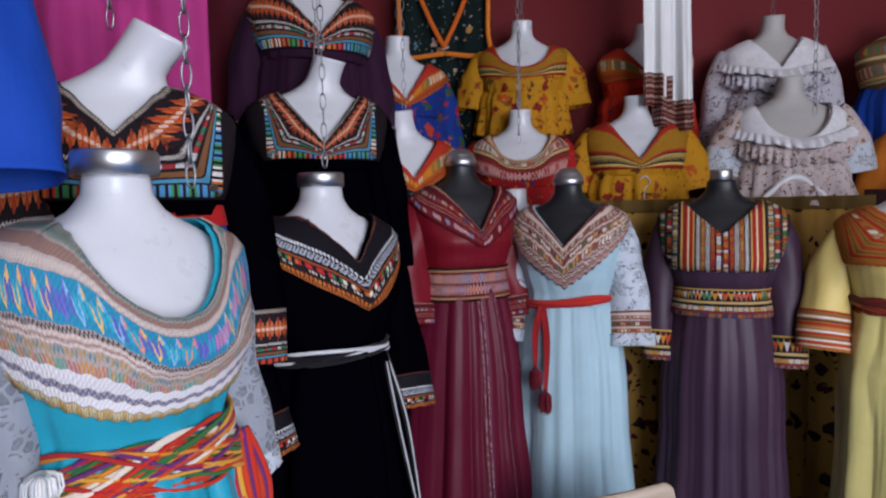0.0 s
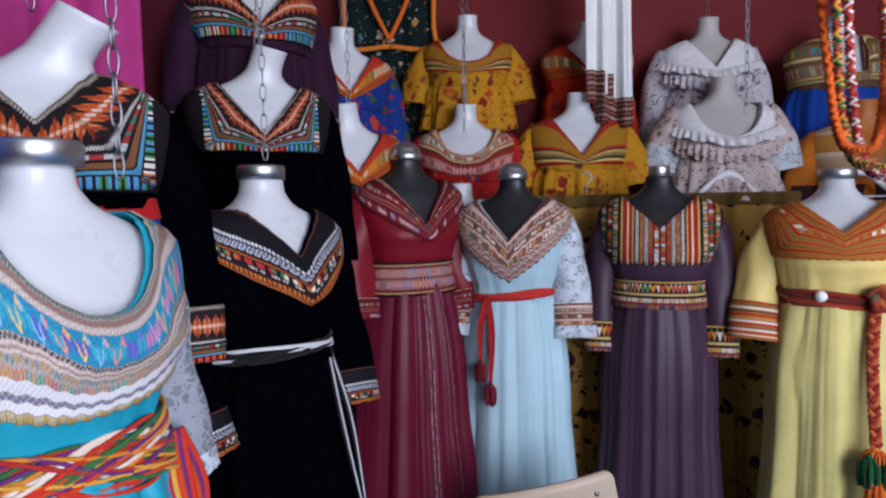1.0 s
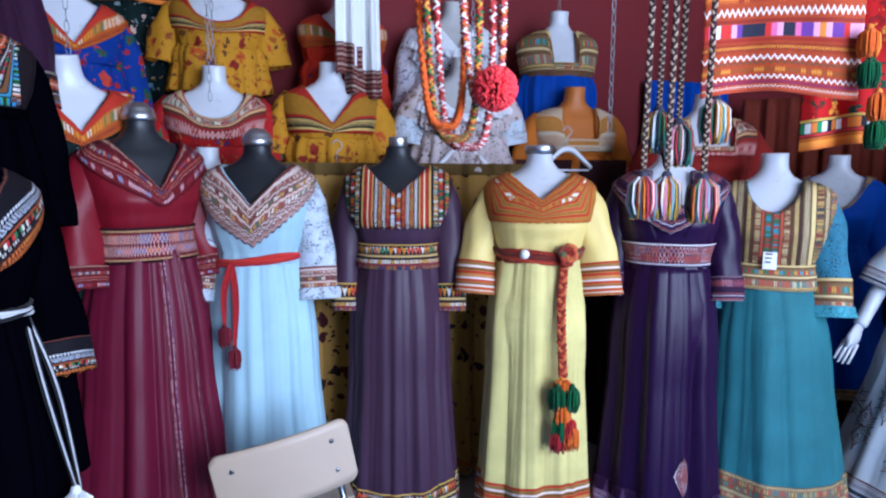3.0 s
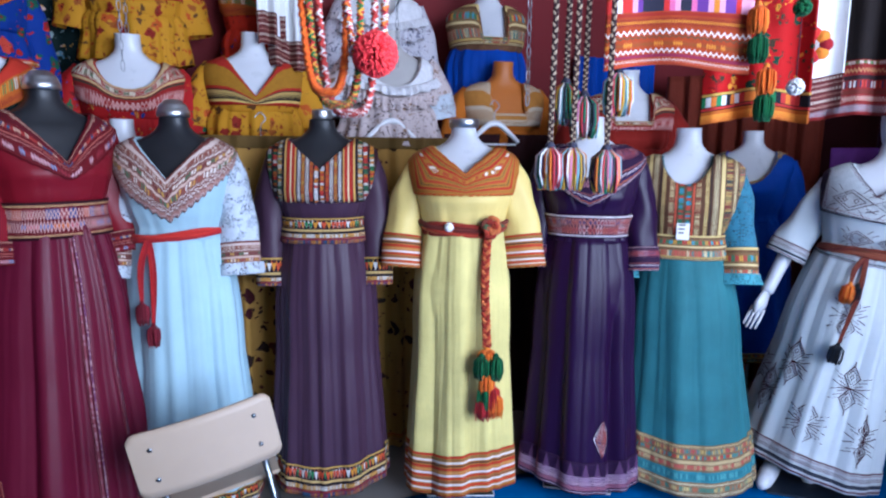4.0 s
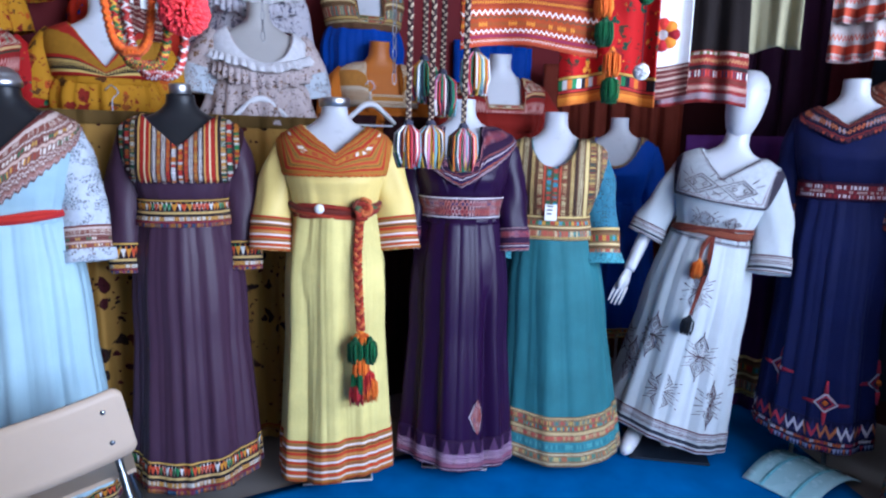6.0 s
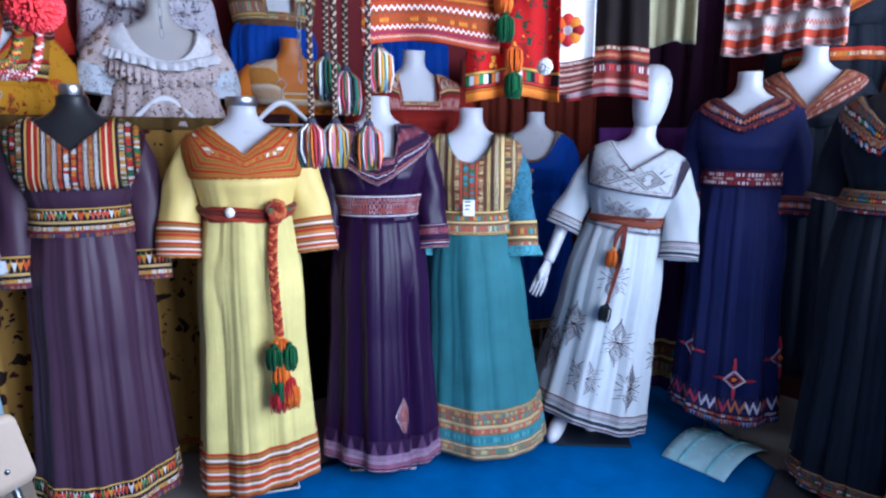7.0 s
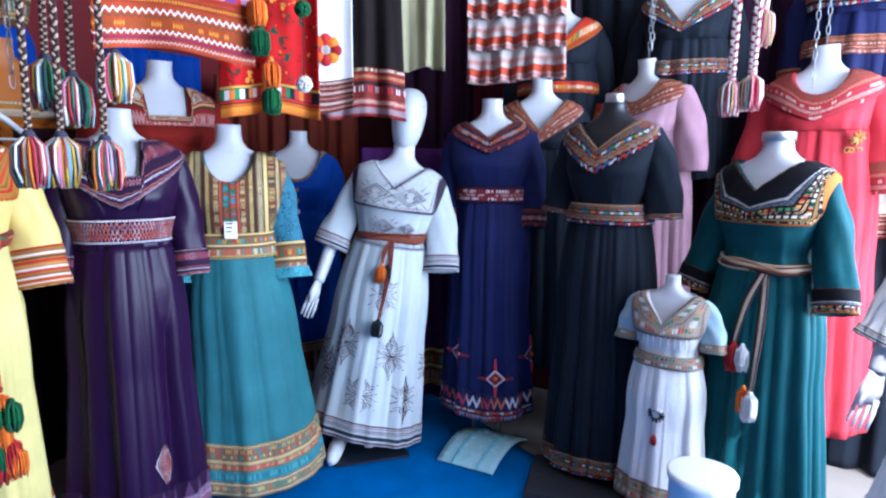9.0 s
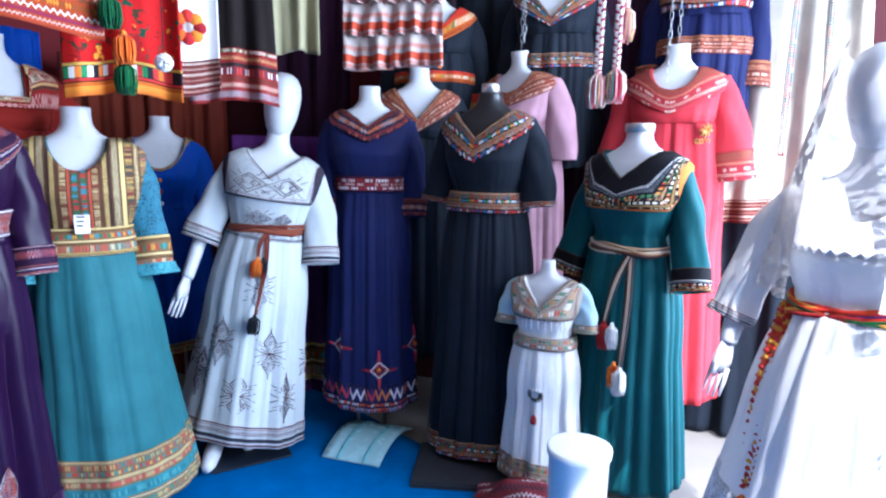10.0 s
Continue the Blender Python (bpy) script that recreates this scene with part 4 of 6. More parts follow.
# fabrics
F_TURQ = satin_mat("turquoise_satin", "0f8fa6", 0.3)
F_BLACK = cloth_mat("black_crepe", "030307", 0.9, 0.0, 0.0)
F_RED = satin_mat("dark_red_satin", "74121f", 0.34)
F_REDSK = satin_mat("wine_satin", "5c1228", 0.36)
F_PALE = satin_mat("pale_blue_satin", "a2bfc9", 0.42)
F_PURP = satin_mat("mauve_satin", "3f2a3a", 0.36)
F_YEL = satin_mat("yellow_satin", "d8bf72", 0.38)
F_YELSK = cloth_mat("yellow_crepe", "cbbc76", 0.6, 0.02)
F_VIO = satin_mat("violet_satin", "210b2c", 0.3)
F_TEAL = cloth_mat("teal_crepe", "2f666c", 0.65, 0.02)
F_BLUE = cloth_mat("royal_blue_cloth", "0f3f9a", 0.7, 0.02)
F_CREAM = cloth_mat("cream_cloth", "c0c6c8", 0.75, 0.02, vary=0.08)
F_NAVY = cloth_mat("navy_crepe", "141a44", 0.7, 0.02)
F_BLK2 = cloth_mat("charcoal_crepe", "141a24", 0.75, 0.02)
F_GREEN = cloth_mat("bottle_green_crepe", "0f4a50", 0.65, 0.02)
F_PINK = cloth_mat("dusty_pink_cloth", "a67f8c", 0.75, 0.02)
F_CORAL = cloth_mat("coral_cloth", "b8323c", 0.75, 0.02)
F_WHITE = cloth_mat("white_cloth", "dcdcdc", 0.75, 0.02, vary=0.08)
F_MAGENTA = cloth_mat("magenta_cloth", "a83474", 0.75, 0.02)
F_DARKPURPLE = cloth_mat("dark_purple_cloth", "2a0d26", 0.75, 0.02)
F_MAROON = cloth_mat("maroon_cloth", "4a0f1c", 0.75, 0.02)
F_DRED = cloth_mat("red_cloth", "7a1418", 0.75, 0.02)
F_MIDPURPLE = cloth_mat("purple_cloth", "4a1f5a", 0.75, 0.02)
P_MUST = print_mat("mustard_print", "b8801a", ["7a2418", "8a4a1c", "5a3a1c", "a84a1c"], 24.0, 0.36)
P_OLIVE = print_mat("olive_print", "a57d3c", ["3a1418", "4a1c1a", "2a1c18"], 15.0, 0.36, 0.75, 34.0)
P_RED = print_mat("red_print", "a01c1c", ["2a3a7a", "5a1414", "c87a2a", "2a5a3a"], 26.0, 0.3)
P_ORANGERED = print_mat("orange_red_print", "b82f1c", ["2a3a8a", "7a1c14", "1c1c3a"], 22.0, 0.3)
P_DGREEN = print_mat("dark_green_print", "0c1c1c", ["b89a8a", "4a6a7a", "a87a3a", "7a8a8a"], 22.0, 0.28)
P_BLUE = print_mat("blue_print", "14307a", ["8a1c1c", "1c4a3a", "a83a2a"], 18.0, 0.34)
P_DBLUE = print_mat("dark_blue_print", "0c1c34", ["5a1c24", "1c3a4a", "3a1c2a"], 18.0, 0.3)
P_LACE = print_mat("grey_flower_print", "c4c0c8", ["4a4a58", "6a5a60", "5a5a70"], 46.0, 0.34)
P_PINKISH = print_mat("beige_flower_print", "c4b4b2", ["4a3a40", "7a5a40", "5a4a48"], 46.0, 0.34)
P_SCARF = print_mat("scarf_print", "a81414", ["3a2a1c", "c8862a", "1c3a2a", "7a1414"], 34.0, 0.34)
P_RUFFLE = print_mat("ruffle_print", "c8a8a0", ["b8482a", "a83a28", "c8602a"], 26.0, 0.4)
Y_BELT = yarn_mat("belt_yarn", ["c8401c", "d8822a", "b02a2a", "2a6a3a", "d89a3a", "6a2a6a", "c8301c", "e0d0c0"])
Y_ORANGE = yarn_mat("orange_yarn", ["e06a1c", "d85a1c", "e8822a"])
Y_GREEN = yarn_mat("green_yarn", ["0f5a34", "1c6a3a", "0c4a2a"])
Y_RED = yarn_mat("red_yarn", ["b0242a", "c8342a", "981c24"])
Y_WINE = yarn_mat("wine_yarn", ["7a1c2c", "8a2434", "6a1424"])
Y_WHITE = yarn_mat("white_yarn", ["e4e2e0", "d0d2d8", "ececea"])
Y_DARK = yarn_mat("dark_yarn", ["101820", "1c2430", "141414"])
Y_BROWN = yarn_mat("brown_yarn", ["7a3a2a", "8a4a34", "6a2a24"])
Y_BLKWHITE = yarn_mat("black_white_yarn", ["d8d8da", "18181c", "0c0c12", "5a5a62", "18181c"])
Y_MULTI = yarn_mat("mixed_yarn", ["d8a83a", "2a7a5a", "e4e0dc", "d8762a", "b83a44", "7aa0a8", "3a3a4a", "c87a94"])
Y_BRAID = yarn_mat("braid_yarn", ["b8a288", "3a2626", "7a4a34"])
Y_BELTRED = yarn_mat("red_belt_yarn", ["8a2a1c", "a83a24", "6a2a20", "c86a3a", "7a3a2a", "4a5a3a"])
Y_CORAL = yarn_mat("coral_yarn", ["f84048", "ff5050", "ee3840"])
Y_STRIPE = yarn_mat("striped_belt_yarn", ["c8b8a0", "2a2024", "b89a7a", "7a4a34", "d8ccb8", "4a3a3a"])


def flat_outer(depth, side=-0.155, bend=1.0):
    """The lower edge of a yoke that is level in front and rises over the shoulder."""
    return lambda a: depth if a < bend else depth + (side * -1 - depth) * min(1.0, (a - bend) / 0.55)


def vee_outer(depth, side=0.16, reach=1.5):
    return lambda a: depth + (side - depth) * min(1.0, a / reach)


GROUP = "dresses on display mannequins"

# turquoise dress, nearest to the camera's start
M = (-0.262, 0.655, 66.0, 1.435)
mannequin(pose(M[0], M[1], 0, 0, 0, M[2]), M[3], "headless white mannequin with a steel neck cap", "band", None, 0.88)
g, sk, tops = gown("turquoise_dress", *M, "turquoise satin dress with a broad embroidered yoke and rope belt", GROUP, neck_round(0.235, 0.085), F_TURQ, waist=-0.435, scale=0.88,
                   yoke=(E_TURQ, lambda a: 0.365 - 0.13 * min(1, a / 1.8) ** 2, 0.006, 2.6), sleeves={"mat": GREYLACE, "r": (0.062, 0.06), "cuff": LACE, "t0": 0.9}, r_hem=0.27, gather=0.006, seed=3, amp=0.022)
rope_belt(g, M[3], -0.445, 0.024, Y_BELT, 0.88, 46, 0.10, 0.0030, 4)
hanging_ends(g, (0.115, -0.075, M[3] - 0.39), [(0.015, -0.02, -0.16), (0.035, 0.0, -0.2), (-0.01, -0.02, -0.24)], Y_BELT, Y_BELT, 0.012, 0.08, 0.018, 3)
bm = bmesh.new()
tassel_mesh(bm, (-0.14, -0.06, M[3] - 0.355), 0.035, 0.018, 5, 40, False)
part("pompom", bm, Y_WHITE, g, "small white yarn pompom")

# black dress
M = (-0.185, 1.275, 54.0, 1.445)
mannequin(pose(M[0], M[1], 0, 0, 0, M[2]), M[3], "headless white mannequin wrapped in clear film, steel cap", "band")
g, sk, tops = gown("black_dress", *M, "black crepe dress with a white and orange embroidered yoke", GROUP, neck_v(0.2, 0.075), F_BLACK, waist=-0.40,
                   yoke=(E_BLACK, vee_outer(0.30, 0.13, 1.6), 0.0, 2.3), sleeves={"r": (0.062, 0.075), "cuff": E_BLACK, "t0": 0.82, "pts": [(0.126, 0.0, -0.186), (0.2, 0.0, -0.28), (0.215, -0.02, -0.42), (0.2, -0.07, -0.56)]}, r_hem=0.26, seed=5)
rope_belt(g, M[3], -0.40, 0.024, Y_BLKWHITE, 1.0, 7, 0.028, 0.0045, 2)
hanging_ends(g, (0.10, -0.085, M[3] - 0.40), [(0.02, -0.09, -0.40), (0.05, -0.07, -0.43)], Y_BLKWHITE, [Y_WHITE, Y_BROWN], 0.0042, 0.13, 0.03, 8)

# dark red dress
M = (0.075, 2.0, 30.0, 1.535)
mannequin(pose(M[0], M[1], 0, 0, 0, M[2]), M[3], "headless black mannequin with a ribbed chrome dome cap", "dome", DARKPLASTIC)
g, sk, tops = gown("dark_red_dress", *M, "wine red satin dress with embroidered waistband and front trim", GROUP, neck_v(0.25, 0.085), F_RED, F_REDSK, waist=-0.43,
                   yoke=(E_RED, vee_outer(0.30, 0.135, 1.5), 0.004, 2.0), band=(-0.365, -0.475, E_REDWAIST), sleeves={"r": (0.066, 0.085), "cuff": E_RED, "t0": 0.83}, r_hem=0.3, seed=7, amp=0.024)
for s0, w, nm in ((0.0, 0.022, "beaded_trim"), (0.055, 0.03, "beaded_trim")):
    bm = bmesh.new()
    grid(bm, lambda s, t: tuple(c * k for c, k in zip(sk(s0 * 6.28 + (s - 0.5) * w * 6.28 / 1.2 * (1 - 0.4 * t), 0.02 + 0.9 * t), (1.022, 1.022, 1))), 6, 60, False, lambda s, t: (t * 0.95, s))
    part(nm, bm, E_REDTRIM, g, "", 0.002)

# pale blue dress
M = (0.437, 2.055, -12.0, 1.465)
mannequin(pose(M[0], M[1], 0, 0, 0, M[2]), M[3], "headless black mannequin with a ribbed chrome dome cap", "dome", DARKPLASTIC)
g, sk, tops = gown("pale_blue_dress", *M, "pale blue satin dress with embroidered V yoke and lace sleeves", GROUP, neck_v(0.235, 0.09), F_PALE, waist=-0.42,
                   yoke=(E_WHITE, vee_outer(0.37, 0.17, 1.5), 0.014, 2.3), sleeves={"mat": LACE, "r": (0.065, 0.07), "cuff": E_WHITE, "t0": 0.78, "frill": LACE, "puff": 0.006}, r_hem=0.235, folds=11, seed=9, amp=0.015,
                   hems=((0.92, 1.0, E_PURPROW, "hem_band"),))
rope_belt(g, M[3], -0.42, 0.024, Y_RED, 1.0, 4, 0.02, 0.008, 6, 0.012)
hanging_ends(g, (-0.075, -0.105, M[3] - 0.425), [(-0.015, -0.06, -0.2), (0.02, -0.075, -0.27)], Y_RED, Y_WINE, 0.006, 0.075, 0.02, 12)

# mauve dress
M = (0.93, 2.035, -16.0, 1.465)
mannequin(pose(M[0], M[1], 0, 0, 0, M[2]), M[3], "headless black mannequin with a short chrome cap", "short", DARKPLASTIC)
g, sk, tops = gown("mauve_dress", *M, "mauve satin dress with colourful embroidered front and cuffs", GROUP, neck_v(0.205, 0.09), F_PURP, waist=-0.435,
                   yoke=(E_PURP, flat_outer(0.315, -0.22, 1.05), 0.010, 1.75, "columns"), band=(-0.375, -0.465, E_PURPROW), sleeves={"r": (0.06, 0.056), "cuff": E_PURPROW, "t0": 0.8, "puff": 0.014, "pts": [(0.126, 0.0, -0.186), (0.172, 0.0, -0.3), (0.188, -0.01, -0.45), (0.19, -0.04, -0.61)]}, r_hem=0.22, folds=13, seed=11, amp=0.013,
                   hems=((0.88, 1.0, E_PURPROW, "hem_band"),))

# yellow dress
M = (1.40, 1.83, -20.0, 1.44)
mannequin(pose(M[0], M[1], 0, 0, 0, M[2]), M[3], "headless white mannequin with a steel neck cap", "band")
g, sk, tops = gown("yellow_dress", *M, "yellow satin dress with an orange striped yoke and hem", GROUP, neck_v(0.19, 0.085), F_YEL, F_YELSK, waist=-0.385,
                   yoke=(E_YELLOW, flat_outer(0.265, -0.2, 1.25), 0.004, 1.75, 0.184), sleeves={"r": (0.056, 0.080), "cuff": E_YELHEM, "t0": 0.74, "pts": [(0.126, 0.0, -0.186), (0.185, 0.0, -0.27), (0.215, -0.01, -0.38), (0.228, -0.04, -0.51)]},
                   r_hem=0.205, folds=12, seed=13, amp=0.017, hems=((0.84, 1.0, E_YELHEM, "striped_hem"),), gather=0.005)
rope_belt(g, M[3], -0.385, 0.024, Y_BELTRED, 1.0, 8, 0.04, 0.009, 5)
hanging_ends(g, (0.085, -0.115, M[3] - 0.37), [(-0.005, -0.06, -0.42)], Y_BELTRED, Y_ORANGE, 0.0105, 0.09, 0.03, 2, True)
for k, (mt, dx, dz) in enumerate(((Y_GREEN, -0.02, -0.44), (Y_GREEN, 0.03, -0.44), (Y_ORANGE, 0.0, -0.5), (Y_GREEN, -0.008, -0.55), (Y_RED, 0.02, -0.55), (Y_RED, -0.015, -0.59), (Y_ORANGE, 0.03, -0.58))):
    bm = bmesh.new()
    tassel_mesh(bm, (0.08 + dx, -0.195, M[3] - 0.37 + dz), 0.09, 0.026, 20 + k)
    part("tassel", bm, mt, g)
bm = bmesh.new()
rng = random.Random(8)
for k in range(9):
    a, q = 2 * math.pi * k / 9, rng.uniform(0.018, 0.034)
    c = Vector((0.088, -0.135, M[3] - 0.372))
    tube(bm, spline([c, c + Vector((math.cos(a) * q, -0.015, math.sin(a) * q)), c + Vector((math.cos(a + 0.9) * q, -0.012, math.sin(a + 0.9) * q)), c], 14), 0.008, 6)
tagged(part("knot", bm, Y_BELTRED, g, "bunched knot of the cord belt"), kind="stuff")
bm = bmesh.new()
lathe(bm, [(0.0, 0.017), (0.009, 0.015), (0.016, 0.007), (0.017, 0), (0.015, -0.008), (0.008, -0.015), (0.0, -0.017)], 14, 0, (-0.055, -0.125, M[3] - 0.375))
part("bead", bm, WHITEPL, g, "round white bead on the belt")

# violet dress
M = (1.85, 1.70, -33.0, 1.45)
mannequin(pose(M[0], M[1], 0, 0, 0, M[2]), M[3], "headless white mannequin with plain neck", None)
g, sk, tops = gown("violet_dress", *M, "dark violet satin dress with beaded waistband and pointed hem embroidery", GROUP, neck_square(0.215, 0.062), F_VIO, waist=-0.43,
                   yoke=(E_VIOLET, vee_outer(0.31, 0.15, 1.4), 0.004, 1.8), band=(-0.345, -0.425, E_VIOBAND), sleeves={"r": (0.06, 0.056), "cuff": E_VIOLET, "t0": 0.8, "puff": 0.01}, r_hem=0.215, folds=8, seed=16, amp=0.026,
                   hems=((0.87, 1.0, E_VIOHEM, "pointed_hem"),))
bm = bmesh.new()
grid(bm, lambda s, t: tuple(c * k for c, k in zip(sk(0.42 + (s - 0.5) * 0.36 * (1 - abs(2 * t - 1)), 0.70 + 0.15 * t), (1.025, 1.025, 1))), 8, 24, False, lambda s, t: (t * 0.16, s))
part("diamond_motif", bm, E_VIOBAND, g, "beaded diamond motif", 0.002)

# teal dress
M = (2.21, 1.60, -42.0, 1.415)
mannequin(pose(M[0], M[1], 0, 0, 0, M[2]), M[3], "headless white mannequin wrapped in clear film", None)
g, sk, tops = gown("teal_dress", *M, "teal crepe dress with gold embroidered bodice, hem and price tag", GROUP, neck_round(0.205, 0.066), F_TEAL, waist=-0.45,
                   yoke=(E_TEAL, lambda a: 0.41 if a < 1.2 else 0.41 - 0.22 * min(1, (a - 1.2) / 0.4), 0.0, 1.8, "columns"), band=(-0.385, -0.475, E_TEALROW),
                   sleeves={"mat": lace_mat("teal_lace", "2f6f84", 90.0, 0.7), "r": (0.062, 0.075), "cuff": E_TEALROW, "t0": 0.74, "frill": lace_mat("teal_frill", "4a98a4", 80.0, 0.6)}, r_hem=0.26, folds=9, seed=17, amp=0.013, lean=(0.05, 0.0),
                   hems=((0.78, 1.0, E_TEALHEM, "embroidered_hem"),))
bm = bmesh.new()
box(bm, -0.022, 0.022, -0.139, -0.136, M[3] - 0.40, M[3] - 0.31, 0.001)
tag = part("price_tag", bm, PAPER, g, "white paper price tag", smooth=False)
bm = bmesh.new()
for k in range(4):
    box(bm, -0.015, 0.012 - 0.003 * k, -0.1405, -0.139, M[3] - 0.335 - 0.014 * k, M[3] - 0.330 - 0.014 * k)
part("print_bars", bm, INK, tag, smooth=False)

# royal blue dress behind
M = (3.02, 2.05, -50.0, 1.43)
mannequin(pose(M[0], M[1], 0, 0, 0, M[2]), M[3], "headless white mannequin set back among the dresses", None)
g, sk, tops = gown("blue_dress", *M, "royal blue dress with gold neckline and hem trim", GROUP, neck_round(0.24, 0.085), F_BLUE, waist=-0.42, yoke=(E_TEALROW, lambda a: 0.11, 0.0, 1.6),
                   sleeves={"r": (0.065, 0.07)}, r_hem=0.27, hem=0.32, seed=19, hems=((0.93, 1.0, E_TEALROW, "gold_hem"),), slack=0.0)
for k, mt in enumerate((Y_ORANGE, Y_RED, Y_WHITE)):
    bm = bmesh.new()
    lathe(bm, [(0.0, 0.012), (0.008, 0.008), (0.011, 0), (0.008, -0.008), (0.0, -0.012)], 10, 0, (0.0, -0.145, M[3] - 0.29 - 0.055 * k))
    part("button", bm, mt, g)


# mannequins with heads and arms
def full_mannequin(m, H, label, arms, head_tilt=0.0, legs=True):
    """A mannequin with an egg-shaped head and bare arms, one plain mesh; H is the neck's top."""
    bm = bmesh.new()
    bust_mesh(bm, H, 1.0, -0.68)
    prof = [(0.0, -0.035), (0.03, -0.03), (0.052, -0.005), (0.066, 0.04), (0.074, 0.09), (0.076, 0.13), (0.070, 0.17), (0.052, 0.202), (0.028, 0.217), (0.0, 0.221)]
    lathe(bm, prof, 28, 0, (0.0, -0.008, H), 0.95, 1.15)
    for pts in arms:
        p = [Vector(q) + Vector((0, 0, H)) for q in pts]
        tube(bm, spline(p, 24), lambda k: 0.043 - 0.020 * k, 12)
        w = p[-1]
        d = (p[-1] - p[-2]).normalized()
        tube(bm, [w, w + d * 0.05, w + d * 0.085], lambda k: (0.023, 0.036, 0.030)[round(k * 2)], 10, flat=0.5)
        for j in range(4):
            o = d.cross(Vector((0, 1, 0))).normalized() * (j - 1.5) * 0.014
            tube(bm, [w + d * 0.07 + o, w + d * 0.115 + o * 1.1, w + d * (0.15 + 0.008 * (j in (1, 2))) + o * 1.1 + Vector((0, -0.006, 0))], lambda k: 0.0075 - 0.003 * k, 6)
        tube(bm, [w + d * 0.02, w + d * 0.06 + Vector((0.0, -0.028, 0)), w + d * 0.085 + Vector((0, -0.034, 0))], lambda k: 0.009 - 0.003 * k, 6)
    if legs:
        for x, y in ((-0.085, -0.10), (0.04, 0.10)):
            tube(bm, spline([(x, 0.0, H - 0.62), (x, y * 0.6, H - 1.0), (x, y, 0.09)], 16), lambda k: 0.075 - 0.042 * k, 12)
            tube(bm, [(x, y + 0.03, 0.06), (x, y - 0.03, 0.05), (x, y - 0.10, 0.035), (x, y - 0.135, 0.03)], lambda k: (0.032, 0.034, 0.03, 0.016)[round(k * 3)], 10)
    ob = link("mannequin", bm, [PLASTIC, CHROME])
    ob.matrix_world = m
    return tagged(ob, label, "mannequin", "shop mannequins")


ARM_DOWN_L = [(-0.165, 0.0, -0.18), (-0.215, 0.0, -0.32), (-0.245, -0.02, -0.46), (-0.27, -0.08, -0.64)]
ARM_DOWN_R = [(0.165, 0.0, -0.18), (0.215, 0.0, -0.32), (0.235, -0.01, -0.42), (0.225, -0.09, -0.52)]
M = (2.72, 1.42, -62.0, 1.385)
TILTED = Matrix.Translation((M[0], M[1], 0)) @ Matrix.Rotation(radians(8.5), 4, Vector((0.78, 0.62, 0))) @ pose(0, 0, 0, 0, 0, M[2])
full_mannequin(TILTED, M[3], "white mannequin with a smooth featureless head", [ARM_DOWN_L])
g, sk, tops = gown("white_embroidered_dress", *M, "white cotton dress with dark red line embroidery and cord belt", GROUP, neck_v(0.2, 0.085), F_CREAM, waist=-0.42,
                   yoke=(E_WMYOKE, flat_outer(0.285, -0.2, 1.2), 0.0, 1.75, 0.17), sleeves={"r": (0.058, 0.082), "cuff": E_WM, "t0": 0.80, "left": [(0.126, 0.0, -0.186), (0.185, 0.0, -0.28), (0.225, -0.01, -0.39), (0.25, -0.03, -0.47)], "right": [(0.126, 0.0, -0.186), (0.185, 0.0, -0.28), (0.22, -0.01, -0.40), (0.24, -0.04, -0.50)]}, r_hem=0.245, hem=0.10, folds=10, seed=21, amp=0.016,
                   hems=((0.9, 1.0, E_WM, "lined_hem"), (0.0, 0.03, E_WM, "waist_line")))
g.matrix_world = TILTED
rope_belt(g, M[3], -0.405, 0.024, Y_BROWN, 1.0, 7, 0.035, 0.006, 9, 0.012)
hanging_ends(g, (0.02, -0.115, M[3] - 0.41), [(-0.02, -0.045, -0.10), (0.0, -0.075, -0.32)], Y_BROWN, [Y_ORANGE, Y_DARK], 0.005, 0.075, 0.022, 31)
bm = bmesh.new()
tassel_mesh(bm, (0.022, -0.15, M[3] - 0.51), 0.07, 0.018, 41)
part("tassel", bm, Y_DARK, g)


def star_motif(parent, sk, th, t, size, mat, depth=1.03, line=0.0019):
    """A line-embroidered blossom laid on the skirt: lozenges up and down, long rays to the sides."""
    bm = bmesh.new()

    def at(a, b):
        x, y, z = sk(th + a * size / 0.25, t + b * size / 0.9)
        return Vector((x * depth, y * depth, z))
    for c in (-0.3, 0.3):
        sg = 1 if c > 0 else -1
        for r in (0.3, 0.2):
            tube(bm, [at(0, c - r), at(r * 0.8, c), at(0, c + r), at(-r * 0.8, c), at(0, c - r)], line * (1.2 if r > 0.2 else 0.8), 4, 0, False)
        tube(bm, [at(-0.05, c), at(0, c + 0.08), at(0.05, c), at(0, c - 0.08), at(-0.05, c)], line, 4, 0, False)
        tube(bm, [at(0, c + 0.3 * sg), at(0, c + 0.42 * sg)], line, 4)
        for side in (-1, 1):
            for k in range(3):
                a, b = (0.12 + 0.09 * k) * side, (0.06 + 0.12 * k) * sg
                tube(bm, [at(a, b), at(a + 0.2 * side, b + 0.08 * sg)], line * 0.9, 4)
            tube(bm, [at(0, 0), at(0.3 * side, 0.04 * sg), at(0.5 * side, 0.12 * sg)], line * 1.1, 4)
    tagged(part("embroidered_motif", bm, mat, parent, "line-embroidered blossom"), kind="stuff")


